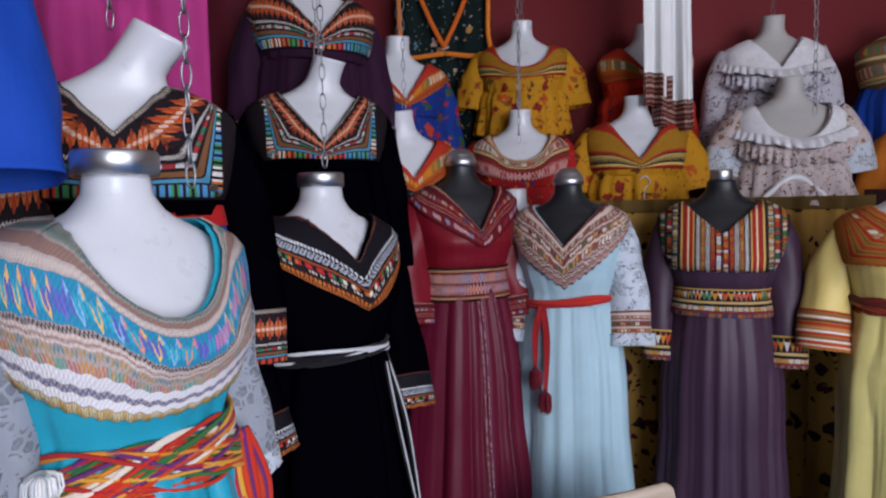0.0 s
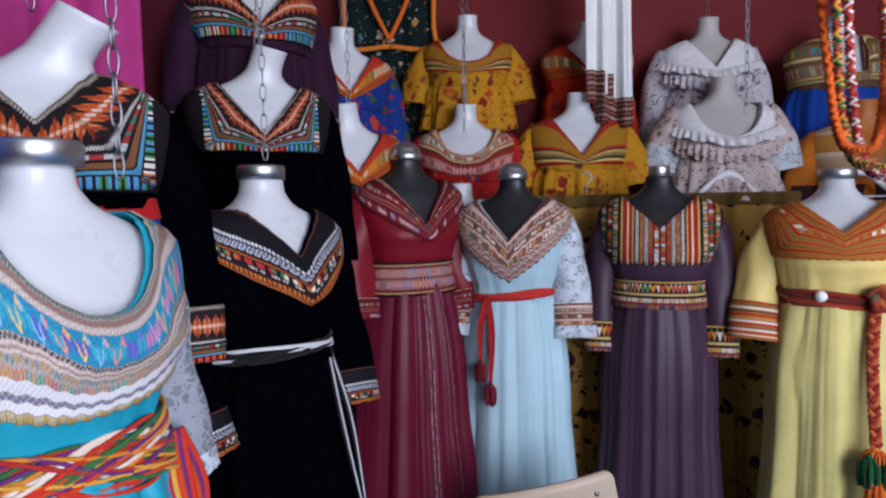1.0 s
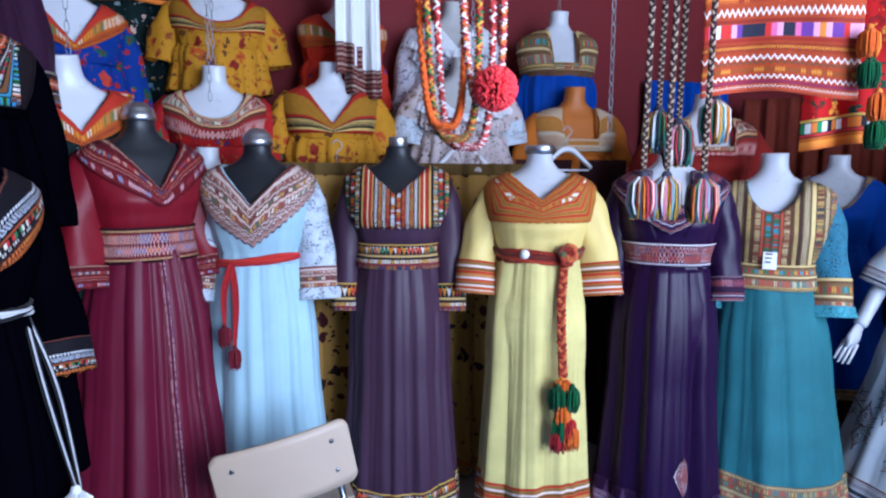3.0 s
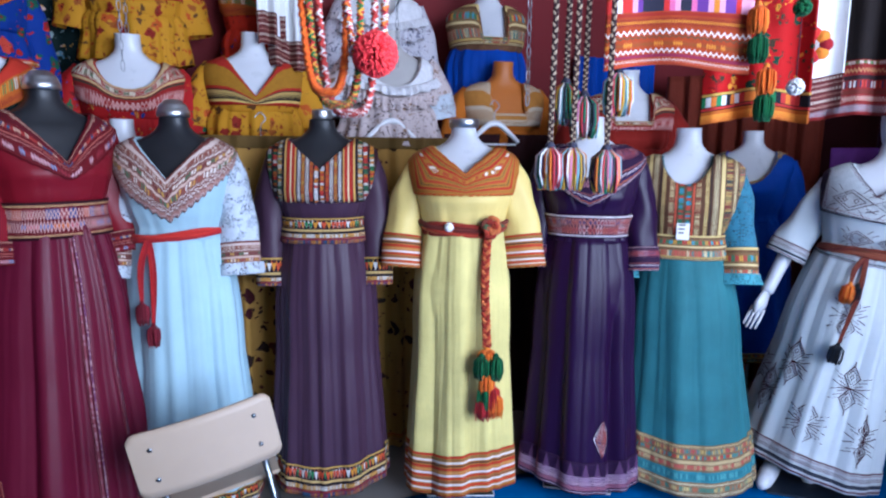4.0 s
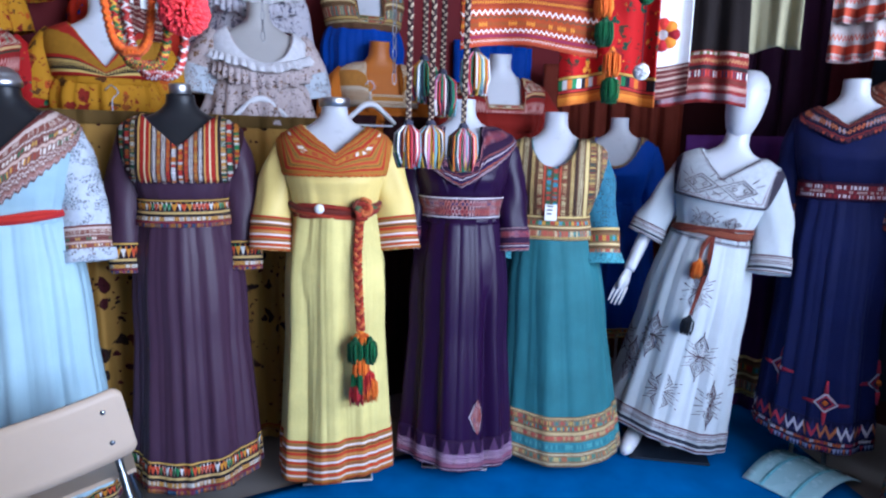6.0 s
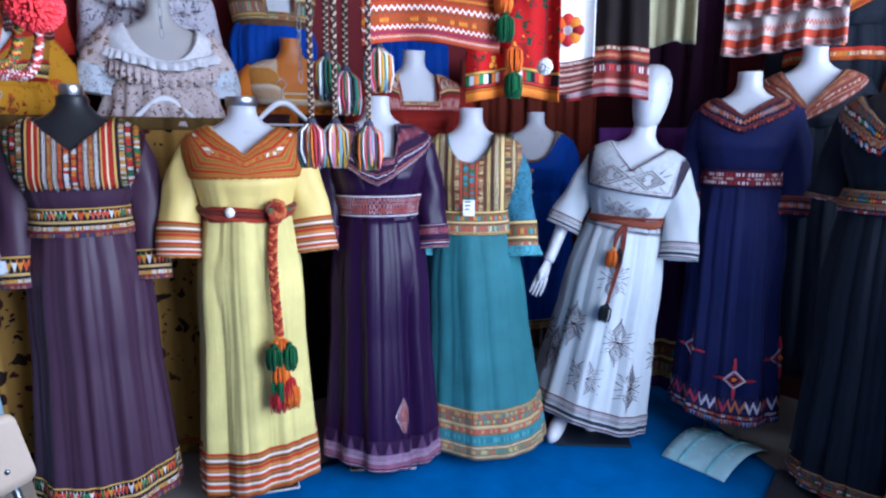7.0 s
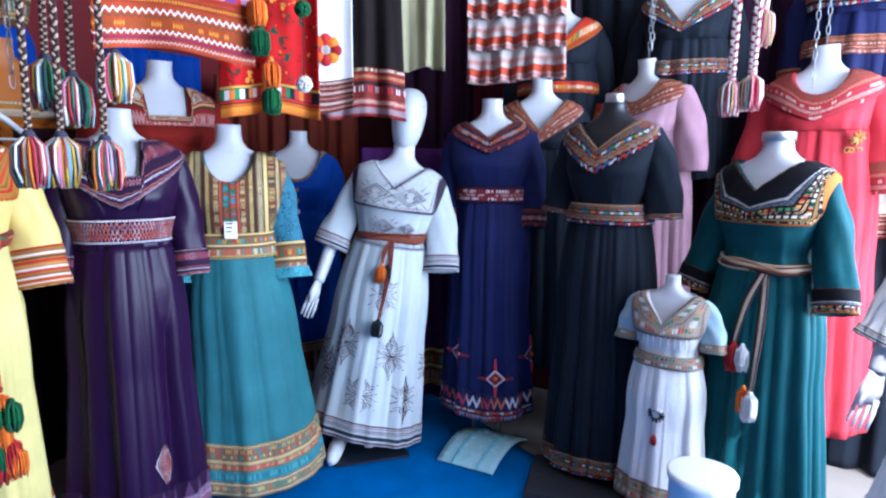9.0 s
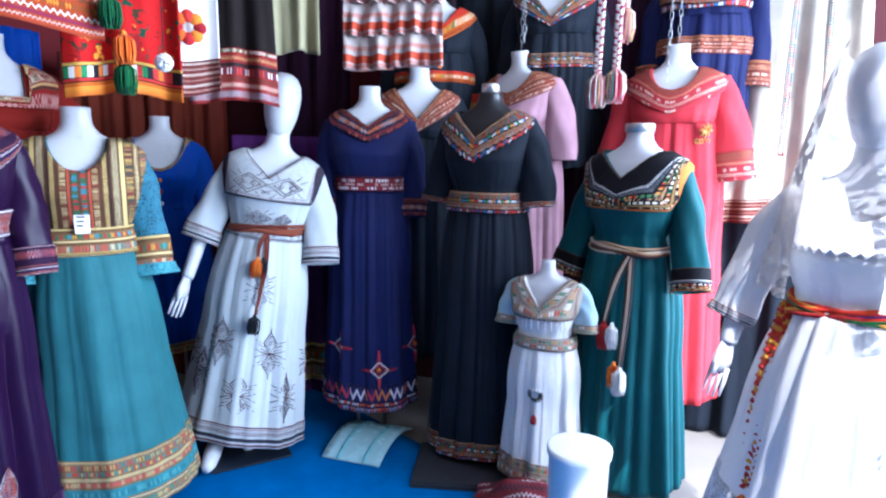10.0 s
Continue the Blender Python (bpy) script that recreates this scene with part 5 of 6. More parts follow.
def cross_motif(parent, sk, th, t, size, mats, depth=1.03):
    """A stitched lozenge in a lozenge with four arms."""
    bm = bmesh.new()

    def at(a, b):
        x, y, z = sk(th + a * size / 0.2, t + b * size / 1.0)
        return Vector((x * depth, y * depth, z))
    for r, k, w in ((0.5, 0, 0.0045), (0.36, 1, 0.0035)):
        tube(bm, [at(0, -r), at(r, 0), at(0, r), at(-r, 0), at(0, -r)], w, 5, k, False)
    tube(bm, [at(-0.16, 0), at(0.0, 0), at(0.16, 0)], lambda q: size * (0.02 + 0.16 * math.sin(math.pi * q)), 6, 2, True)
    for a, b in ((0, 1), (0, -1), (1, 0), (-1, 0)):
        tube(bm, [at(a * 0.52, b * 0.52), at(a * 0.8, b * 0.85), at(a * 1.05, b * 1.2)], lambda q: 0.009 - 0.005 * q, 6, 3 if a else 1, True)
    tagged(part("embroidered_motif", bm, mats, parent, "stitched lozenge with four arms"), kind="stuff")


THREAD_DARK = cloth_mat("dark_red_thread", "46222c", 0.8, 0.1)
for th, t in ((-0.55, 0.52), (0.45, 0.55), (-0.05, 0.76), (-0.95, 0.68), (0.85, 0.76), (0.12, 0.25), (1.6, 0.6), (-1.6, 0.6)):
    star_motif(g, sk, th, t, 0.15, THREAD_DARK)
for dz, dx, size, rays in ((-0.225, -0.058, 0.046, 1), (-0.225, 0.058, 0.046, 1), (-0.355, -0.02, 0.036, 1), (-0.355, 0.075, 0.030, 0)):
    bm = bmesh.new()

    def on_chest(a, b):
        px, pz = dx + a * size * 1.25, dz + b * size * 0.8
        bx, by = body_point(math.asin(max(-1, min(1, px / 0.19))), pz, 0.033)
        return Vector((bx, by, M[3] + pz))
    for r in (1.0, 0.72):
        tube(bm, [on_chest(r * math.cos(a), r * math.sin(a)) for a in (0, 1.571, 3.142, 4.712, 6.283)], 0.0018, 4, 0, False)
    for a in (-0.3, 0.3):
        tube(bm, [on_chest(a - 0.12, 0), on_chest(a, 0.22), on_chest(a + 0.12, 0), on_chest(a, -0.22), on_chest(a - 0.12, 0)], 0.0018, 4, 0, False)
    for a in (0.6, 1.0, 2.14, 2.54, 3.74, 4.14, 5.28, 5.68) if rays else ():
        tube(bm, [on_chest(0.95 * math.cos(a), 0.95 * math.sin(a)), on_chest(1.45 * math.cos(a), 1.6 * math.sin(a))], 0.0014, 4)
    tagged(part("embroidered_motif", bm, THREAD_DARK, g, "line-embroidered lozenge"), kind="stuff")

# navy dress
M = (3.12, 0.99, -68.0, 1.555)
mannequin(pose(M[0], M[1], 0, 0, 0, M[2]), M[3], "headless white mannequin on two steel pegs", None, base=False)
g, sk, tops = gown("navy_dress", *M, "navy crepe dress with red and orange geometric embroidery", GROUP, neck_v(0.17, 0.08), F_NAVY, waist=-0.43,
                   yoke=(E_NAVY, vee_outer(0.235, 0.114, 1.3), 0.006, 1.9), band=(-0.375, -0.44, E_NAVYBAND), sleeves={"r": (0.066, 0.062), "cuff": E_NAVY, "t0": 0.82, "pts": [(0.126, 0.0, -0.186), (0.168, 0.0, -0.28), (0.182, 0.0, -0.40), (0.185, -0.03, -0.53)]}, r_hem=0.205, hem=0.16, folds=12, seed=23, amp=0.015,
                   hems=((0.87, 1.0, E_NAVYHEM, "zigzag_hem"),))
NAVY_THREADS = [cloth_mat("pale_thread", "c8bcc4", 0.8), cloth_mat("pink_thread", "b8384a", 0.8), cloth_mat("orange_thread", "d8702a", 0.8), cloth_mat("wine_thread", "8a2438", 0.8)]
for th, t in ((-0.75, 0.71), (0.25, 0.80), (1.3, 0.72)):
    cross_motif(g, sk, th, t, 0.075, NAVY_THREADS)
# its metal foot, wrapped in pale blue film
bm = bmesh.new()
FILM = hard_mat("pale_blue_film", "9CC4CC", 0.25, 0, 0.08, 10.0, 0.15)
def foot(s, t, off=0.0):
    y = -0.19 + 0.37 * t
    return (s - 0.5) * 0.27 + 0.02 * (t - 0.5) * (s - 0.5), y, 0.012 + 0.045 * (1 - ((t - 0.5) * 2) ** 2) + off


grid(bm, foot, 8, 24)
for s0 in (0.28, 0.72):
    grid(bm, lambda s, t: foot(s0 + (s - 0.5) * 0.05, t, 0.004), 2, 24, mat=1)
ob = link("stand_base", bm, [FILM, hard_mat("aqua_tape", "6fb4c0", 0.3)], thick=0.006)
ob.matrix_world = pose(2.99, 0.935, 0, 0, 0, -87)
tagged(ob, "low steel mannequin foot wrapped in pale blue film", "stand")

# charcoal dress
M = (3.07, 0.44, -98.0, 1.545)
mannequin(pose(M[0], M[1], 0, 0, 0, M[2]), M[3], "headless black mannequin with a short chrome cap", "short", DARKPLASTIC)
g, sk, tops = gown("charcoal_dress", *M, "charcoal dress with beaded V yoke, belt and hem band", GROUP, neck_v(0.205, 0.09), F_BLK2, waist=-0.46,
                   yoke=(E_BLK2, vee_outer(0.295, 0.13, 1.5), 0.012, 1.9), band=(-0.41, -0.485, E_BLK2), sleeves={"r": (0.062, 0.080), "cuff": E_BLK2, "t0": 0.93, "pts": [(0.126, 0.0, -0.186), (0.175, 0.0, -0.25), (0.20, 0.0, -0.34), (0.215, -0.01, -0.44)]}, r_hem=0.235, folds=16, seed=25, amp=0.015,
                   hems=((0.93, 1.0, E_BLK2, "beaded_hem"),))

# child's dress
M = (2.90, 0.155, -96.0, 0.905)
mannequin(pose(M[0], M[1], 0, 0, 0, M[2]), M[3], "small headless white child mannequin", None, None, 0.62)
g, sk, tops = gown("child_dress", *M, "small white child's dress with embroidered yoke and cuffs", GROUP, neck_v(0.24, 0.085), F_WHITE, waist=-0.43, scale=0.66, ease=0.008,
                   yoke=(E_CHILD, flat_outer(0.30, -0.2, 1.2), 0.01, 1.65, 0.184), band=(-0.41, -0.475, E_CHILD), sleeves={"mat": cloth_mat("pale_blue_cloth", "a8c4d0", 0.7), "r": (0.066, 0.070), "cuff": E_CHILD, "t0": 0.78, "pts": [(0.126, 0.0, -0.186), (0.19, 0.0, -0.23), (0.22, 0.0, -0.30), (0.225, -0.01, -0.36)]},
                   r_hem=0.15, hem=0.07, folds=9, seed=27, amp=0.012, hems=((0.84, 1.0, E_CHILD, "embroidered_hem"),))
bm = bmesh.new()
for k in range(14):
    a = 2 * math.pi * k / 14
    p = [Vector(sk(0.035 / 0.15 * r * math.cos(a), 0.36 + 0.05 * r * math.sin(a))) for r in (0.45, 1.0)]
    tube(bm, [Vector((q.x * 1.04, q.y * 1.04, q.z)) for q in p], 0.004, 5)
part("round_motif", bm, Y_BLKWHITE, g, "round embroidered motif")
bm = bmesh.new()
p = Vector(sk(0.0, 0.5))
tassel_mesh(bm, (p.x, p.y * 1.05, p.z), 0.035, 0.01, 3)
part("tassel", bm, Y_RED, g)
bm = bmesh.new()
for k in range(11):
    th = -0.9 + 0.18 * k
    x, y = body_point(th, -0.315 * 0.66, 0.016, 0.66)
    tube(bm, [(x, y, M[3] - 0.305 * 0.66), (x, y - 0.002, M[3] - 0.36 * 0.66)], 0.0025, 4)
part("fringe", bm, WHITEPL, g, "short hanging beads")

# green dress
M = (3.06, -0.125, -114.0, 1.40)
mannequin(pose(M[0], M[1], 0, 0, 0, M[2]), M[3], "headless white mannequin with a steel neck cap", "band")
g, sk, tops = gown("green_dress", *M, "bottle green dress with dark embroidered yoke and tied cord belt", GROUP, neck_v(0.195, 0.085), F_GREEN, waist=-0.445,
                   yoke=(E_GREEN, flat_outer(0.30, -0.2, 1.15), 0.0, 1.7, 0.184), sleeves={"r": (0.06, 0.072), "cuff": E_GREEN, "t0": 0.82, "pts": [(0.126, 0.0, -0.186), (0.18, 0.0, -0.29), (0.215, -0.02, -0.42), (0.25, -0.06, -0.55)]}, r_hem=0.235, folds=13, seed=29, amp=0.020, gather=0.006)
rope_belt(g, M[3], -0.445, 0.026, Y_STRIPE, 1.0, 8, 0.04, 0.0055, 11)
hanging_ends(g, (0.055, -0.12, M[3] - 0.45), [(-0.055, -0.06, -0.25), (0.02, -0.07, -0.40)], Y_STRIPE, [Y_RED, Y_WHITE], 0.008, 0.10, 0.024, 51)
for k, (mt, dx, dz) in enumerate(((Y_WHITE, -0.02, -0.25), (Y_ORANGE, -0.005, -0.39))):
    bm = bmesh.new()
    tassel_mesh(bm, (0.055 + dx, -0.185, M[3] - 0.45 + dz), 0.09, 0.02, 60 + k)
    part("tassel", bm, mt, g)

# bridal dress with a veil
M = (2.47, -0.705, -118.0, 1.34)
full_mannequin(pose(*M[:2], 0, 0, 0, M[2]), M[3], "white mannequin with a smooth head under a veil", [[(-0.165, 0.0, -0.18), (-0.23, 0.0, -0.32), (-0.27, -0.03, -0.45), (-0.285, -0.06, -0.57)], ARM_DOWN_R])
g, sk, tops = gown("bridal_dress", *M, "white lace bridal dress with striped woven belt", GROUP, neck_round(0.2, 0.08), F_WHITE, waist=-0.42,
                   yoke=(E_LACE, lambda a: 0.27, 0.01, 2.0), sleeves={"mat": F_WHITE, "r": (0.068, 0.07), "cuff": E_WM, "t0": 0.86, "left": [(0.126, 0.0, -0.186), (0.22, 0.0, -0.29), (0.275, -0.02, -0.42), (0.30, -0.04, -0.48)]}, r_hem=0.36, folds=10, seed=31, amp=0.028,
                   hems=((0.62, 1.0, LACE, "lace_overlay"),))
rope_belt(g, M[3], -0.42, 0.026, Y_BELT, 1.0, 12, 0.05, 0.006, 14)
hanging_ends(g, (-0.14, -0.06, M[3] - 0.43), [(-0.05, -0.05, -0.55), (-0.02, -0.09, -0.5)], Y_BELT, [Y_GREEN, Y_ORANGE], 0.014, 0.12, 0.03, 71, True)
VEIL = lace_mat("veil_net", "e4ded6", 300.0, 0.10)
bm = bmesh.new()


def veil(s, t):
    a = math.pi * (0.24 - 0.1 * t + (1.52 + 0.2 * t) * s)
    r = 0.09 + 0.13 * t ** 0.8 + 0.012 * math.sin(9 * a) * t
    top = M[3] + 0.235
    return (r * math.sin(a), -1.05 * r * math.cos(a), top - 0.62 * t - 0.03 * (1 - t) * (1 - math.cos(a)))


grid(bm, veil, 60, 24, False)
e = thing("veil", pose(*M[:2], 0, 0, 0, M[2]), "thin cream net veil draped over a mannequin's head", "veil")
part("net", bm, VEIL, e, "", 0.0)

# ---------------------------------------------------------------- clothes hung on the walls
def hung_top(name, x, y, rz, H, label, fabric, opening=None, yoke=None, sleeves=None, low=-0.62, skin=PLASTIC, seed=1, chain_top=None, band=None, lower=None, hems=(), slack=0.0, flare=0.21, tip=(0.0, -0.02), ch=True):
    """A bust form that hangs on a chain, and the garment on it."""
    bm = bmesh.new()
    bust_mesh(bm, H, 1.0, max(low, -0.6), None, tip)
    ob = link("bust_form", bm, [skin, CHROME])
    ob.matrix_world = pose(x, y, 0, 0, 0, rz)
    tagged(ob, "headless %s plastic bust form hung up by a chain" % ("white" if skin is PLASTIC else "grey" if skin is GREYPLASTIC else "orange-brown"), "mannequin", "hanging bust forms")
    if ch:
        f = Vector((math.sin(radians(rz)), -math.cos(radians(rz)), 0)) * 0.02
        chain(x + f.x, y + f.y, H + 0.002, chain_top or 2.72)
    if yoke:
        cut = yoke[1]
        yoke = (yoke[0], lambda a: min(cut(a), 0.292), *yoke[2:])
    if band:
        z0, z1, bmat = band
        hems = (*hems, ((-0.30 - z0) / (-0.30 - low), (-0.30 - z1) / (-0.30 - low), bmat, "waistband"))
    g, sk, tops = gown(name, x, y, rz, H, label, "garments hung on the walls", opening or neck_round(0.22, 0.085), fabric, lower or fabric, waist=-0.30, yoke=yoke, sleeves=sleeves, hem=H + low, r_hem=flare, folds=13, amp=0.018, seed=seed, hems=hems, slack=slack, category="garment")
    return g, sk, tops


SHORT = {"r": (0.07, 0.085), "pts": [(0.126, 0.0, -0.186), (0.18, 0.0, -0.23), (0.21, 0.0, -0.29), (0.225, 0.0, -0.35)]}
LONG = {"r": (0.066, 0.066), "pts": [(0.126, 0.0, -0.186), (0.185, 0.0, -0.29), (0.205, 0.0, -0.42), (0.205, -0.02, -0.58)]}

# left side
hung_top("panelled_dress", -0.438, 0.921, 32, 1.67, "black dress with orange embroidered panel, red edge and blue skirt", F_BLACK, neck_v(0.185, 0.062), (E_PANEL, flat_outer(0.29, -0.2, 1.2), 0.0, 1.75, 0.165), {"r": (0.07, 0.075), "cuff": E_PANEL, "t0": 0.8, "left": None, "right": LONG["pts"]}, -1.2, seed=41, lower=F_BLUE, flare=0.24, band=(-0.30, -0.335, cloth_mat("red_trim", "a81c1c", 0.8)), tip=(0.08, -0.04))
hung_top("dark_embroidered_dress", -0.31, 1.66, 24, 1.79, "black dress with orange and white embroidered yoke", F_BLACK, neck_v(0.25, 0.085), (E_PANEL, flat_outer(0.31, -0.2, 1.0), 0.0, 1.7, 0.15), LONG, -1.3, seed=43, flare=0.25, tip=(0.035, -0.04))
hung_top("floral_green_dress", -0.13, 2.06, 24, 1.70, "dark green floral dress with orange embroidered neckline", P_DGREEN, neck_v(0.24, 0.08), (E_ORANGE, vee_outer(0.285, 0.13, 1.6), 0.0, 2.0), LONG, -1.2, seed=45, tip=(-0.02, -0.03))
hung_top("maroon_dress", -0.38, 1.85, 28, 2.13, "dark maroon dress with orange embroidered front", F_DARKPURPLE, neck_v(0.24, 0.08), (E_PANEL, flat_outer(0.30, -0.2, 1.1), 0.0, 1.9), {**LONG, "cuff": E_PANEL, "t0": 0.8}, -1.1, seed=47)
hung_top("floral_blue_dress", -0.19, 2.3, 22, 2.02, "blue floral dress with red ribbons at the neck", P_BLUE, neck_v(0.26, 0.08), (E_ORANGE, vee_outer(0.285, 0.125, 1.5), 0.0, 1.9), LONG, -0.9, seed=49, band=(-0.40, -0.42, E_ORANGE))
wave_cloth("magenta_skirt", pose(-0.70, 1.24, 2.45, 0, 0, 28), 0.5, 0.86, F_MAGENTA, "magenta skirt with green edged embroidered band", "skirt", 4, 0.015, 51, extra=[(0.45, 0.55, stitch_mat("green_band", "0f4a24", [(0.1, 0.6, "block", 0.04, "d8742a", "e0d8d0", "b83a2a", "3a6ab0")]), "embroidered_band")])
hung_top("blue_gown", -0.54, 0.425, 50, 1.92, "royal blue dress hung high beside the entrance", F_BLUE, neck_round(0.22, 0.085), None, {"r": (0.08, 0.085), "pts": [(0.126, 0.0, -0.186), (0.2, 0.0, -0.29), (0.23, 0.0, -0.42), (0.235, -0.02, -0.5)]}, -0.62, seed=53, flare=0.2)
hung_top("red_panelled_dress", -0.62, 0.72, 40, 1.56, "dark red dress with orange embroidered panels", F_DRED, neck_v(0.24, 0.08), (E_PANEL, flat_outer(0.36, -0.24, 1.2), 0.0, 1.9), LONG, -1.2, seed=55)
wave_cloth("maroon_cloth", pose(-0.72, 1.75, 2.2, 0, 0, 60), 1.3, 2.05, F_MAROON, "dark maroon long garments hung close together", "garment", 7, 0.03, 4)

for cx, cy, cz in ((-0.194, 0.718, 1.391), (-0.193, 1.336, 1.46), (0.274, 2.285, 1.60), (1.21, 2.02, 1.63), (1.429, 1.42, 1.46), (3.33, -0.2, 1.56), (3.209, 0.347, 1.72)):
    chain(cx, cy, cz, 2.73)

# back wall
e, f = wave_cloth("green_floral_garment", pose(-0.05, 2.72, 2.35, 0, 0, 4), 0.42, 1.5, P_DGREEN, "dark green floral garment with thick orange trim", "garment", 3, 0.015, 7, "garments hung on the walls")
bm = bmesh.new()
for sgn in (-1, 1):
    tube(bm, spline([(sgn * 0.13, -0.035, 0.02), (sgn * 0.06, -0.04, -0.15), (0.0, -0.045, -0.27)], 12), 0.011, 6)
    tube(bm, spline([(sgn * 0.20, -0.035, 0.02), (sgn * 0.195, -0.04, -0.2), (sgn * 0.19, -0.045, -0.31), (0.0, -0.045, -0.30)], 16), 0.011, 6)
part("orange_trim", bm, Y_ORANGE, e)
hung_top("mustard_blouse", 0.295, 2.68, 2, 2.165, "mustard yellow floral blouse with dark round collar", P_MUST, neck_round(0.22, 0.095), (E_MUST, lambda a: 0.265 - 0.02 * a, 0.0, 2.2), SHORT, -0.5, seed=61, slack=0.0)
hung_top("red_blouse", 0.28, 2.47, 2, 1.755, "red floral blouse with cream embroidered round collar", P_RED, neck_round(0.215, 0.09), (E_REDSM, lambda a: 0.30 - 0.04 * a, 0.0, 2.2), SHORT, -0.7, seed=63, slack=0.0, chain_top=2.05)
hung_top("orange_blouse", 0.82, 2.70, 0, 2.13, "orange red floral blouse with dark trimmed straps", P_ORANGERED, neck_v(0.24, 0.085), (E_ORANGE, flat_outer(0.25, -0.2, 1.2), 0.0, 1.9), None, -0.5, seed=65)
hung_top("mustard_trimmed_blouse", 0.735, 2.46, -3, 1.79, "mustard floral blouse with red and black square trim", P_MUST, neck_v(0.26, 0.085), (E_MUST, flat_outer(0.31, -0.2, 1.2), 0.0, 2.0), SHORT, -0.55, seed=67, slack=0.0, ch=False)
g, sk, tops = hung_top("lace_blouse", 1.33, 2.68, -4, 2.13, "grey flower print blouse with white lace ruffle", P_LACE, neck_v(0.235, 0.075), (E_LACE, lambda a: 0.27 - 0.04 * a, 0.012, 2.3), {**LONG, "r": (0.085, 0.09), "cuff": LACE, "t0": 0.75}, -0.55, skin=GREYPLASTIC, seed=69, slack=0.0, flare=0.235)
g2, sk, tops2 = hung_top("beige_lace_blouse", 1.30, 2.44, -4, 1.835, "beige flower print blouse with white lace ruffle", P_PINKISH, neck_round(0.25, 0.10), (E_LACE, lambda a: 0.275 - 0.04 * a, 0.012, 2.3), {**SHORT, "r": (0.085, 0.1), "cuff": LACE, "t0": 0.6}, -0.5, skin=GREYPLASTIC, seed=71, slack=0.0, ch=False, flare=0.25)


def frill(parent, H, depth, drop, mat, span=1.9, ease=0.035, waves=26, slope=0.05):
    """A gathered ruffle that hangs from the lower edge of a round yoke."""
    bm = bmesh.new()

    def f(s, t):
        th = -span + 2 * span * s
        z = -depth + slope * abs(th) - drop * t * (1 + 0.12 * math.sin(waves * 2.3 * s))
        x, y = body_point(th, z, ease + 0.02 * t + 0.010 * t * math.sin(2 * math.pi * waves * s))
        return x, y, H + z
    grid(bm, f, 200, 6, False, lambda s, t: (s, t))
    part("lace_ruffle", bm, mat, parent, "gathered white lace ruffle", 0.002)


frill(g, 2.13, 0.285, 0.06, P_LACE)
frill(g, 2.13, 0.25, 0.035, E_LACE)
frill(g2, 1.835, 0.295, 0.065, P_PINKISH)
frill(g2, 1.835, 0.255, 0.035, E_LACE)
hung_top("khaki_blouse", 1.85, 2.62, -8, 2.11, "khaki top with zigzag trim and blue lower part", cloth_mat("khaki_cloth", "6a4a34", 0.8), neck_square(0.26, 0.06), (E_TEALROW, lambda a: 0.30, 0.0, 1.8), None, -0.62, seed=73, lower=F_BLUE)
TAN = hard_mat("tan_plastic", "B5661C", 0.5, 0, 0.1, 8.0, 0.06)
hung_top("orange_lace_blouse", 1.83, 2.40, -8, 1.73, "orange blouse with cream lace bands", cloth_mat("orange_cloth", "b5651c", 0.8), neck_square(0.24, 0.075), (stitch_mat("cream_lace_band", "c8873a", [(0.0, 0.2, "dash", 0.02, "d8c8b0"), (0.55, 1.0, "line", 1, "d4c2a8"), (0.62, 0.9, "net", 0.03, "a8794a")]), flat_outer(0.33, -0.2, 1.2), 0.0, 1.8), SHORT, -0.5, skin=TAN, seed=75, ch=False)
hung_top("red_square_blouse", 2.16, 1.92, -20, 1.655, "dark red blouse with beaded square neckline", cloth_mat("brick_cloth", "7a1c14", 0.8), neck_square(0.21, 0.075), (E_REDSM, lambda a: 0.245, 0.0, 1.8), SHORT, -0.6, seed=77, ch=False)
wave_cloth("dark_blue_garment", pose(2.75, 2.80, 1.85, 0, 0, 0), 0.55, 1.2, F_BLUE, "royal blue garments hung in the corner", "garment", 6, 0.03, 9)
RUST = cloth_mat("rust_cloth", "6a2a1c", 0.8)
for k in range(2):
    wave_cloth("rust_garment", pose(3.16 + 0.28 * k, 2.54 - 0.28 * k, 1.75, 0, 0, -45), 0.4, 1.74, RUST, "rust brown long garment hung in the corner", "garment", 4, 0.03, 11 + k)

# long skirts behind the mannequins
wave_cloth("floral_dark_skirt", pose(-0.16, 2.2, 1.5, 0, 0, 14), 0.5, 1.44, P_DGREEN, "dark floral skirt hung behind the dresses", "skirt", 6, 0.02, 14)
wave_cloth("floral_blue_skirt", pose(0.25, 2.42, 1.35, 0, 0, 0), 0.55, 1.25, P_DBLUE, "dark blue floral skirt hung behind the dresses", "skirt", 5, 0.02, 13)
for k in range(3):
    wave_cloth("olive_floral_skirt", pose(0.66 + 0.34 * k, 2.26, 1.38, 0, 0, 0), 0.36, 1.37, P_OLIVE, "olive mustard floral skirt hung behind the dresses", "skirt", 3.5, 0.02, 15 + k, "olive floral skirts", extra=[(0.0, 0.035, cloth_mat("olive_waistband", "5a4420", 0.8), "waistband"), (0.955, 0.975, E_MUST, "hem_trim")])
wave_cloth("brown_skirt", pose(1.75, 2.25, 1.4, 0, 0, -10), 0.5, 1.3, cloth_mat("dark_brown_cloth", "2a1014", 0.8), "dark brown skirt hung behind the dresses", "skirt", 5, 0.02, 17)
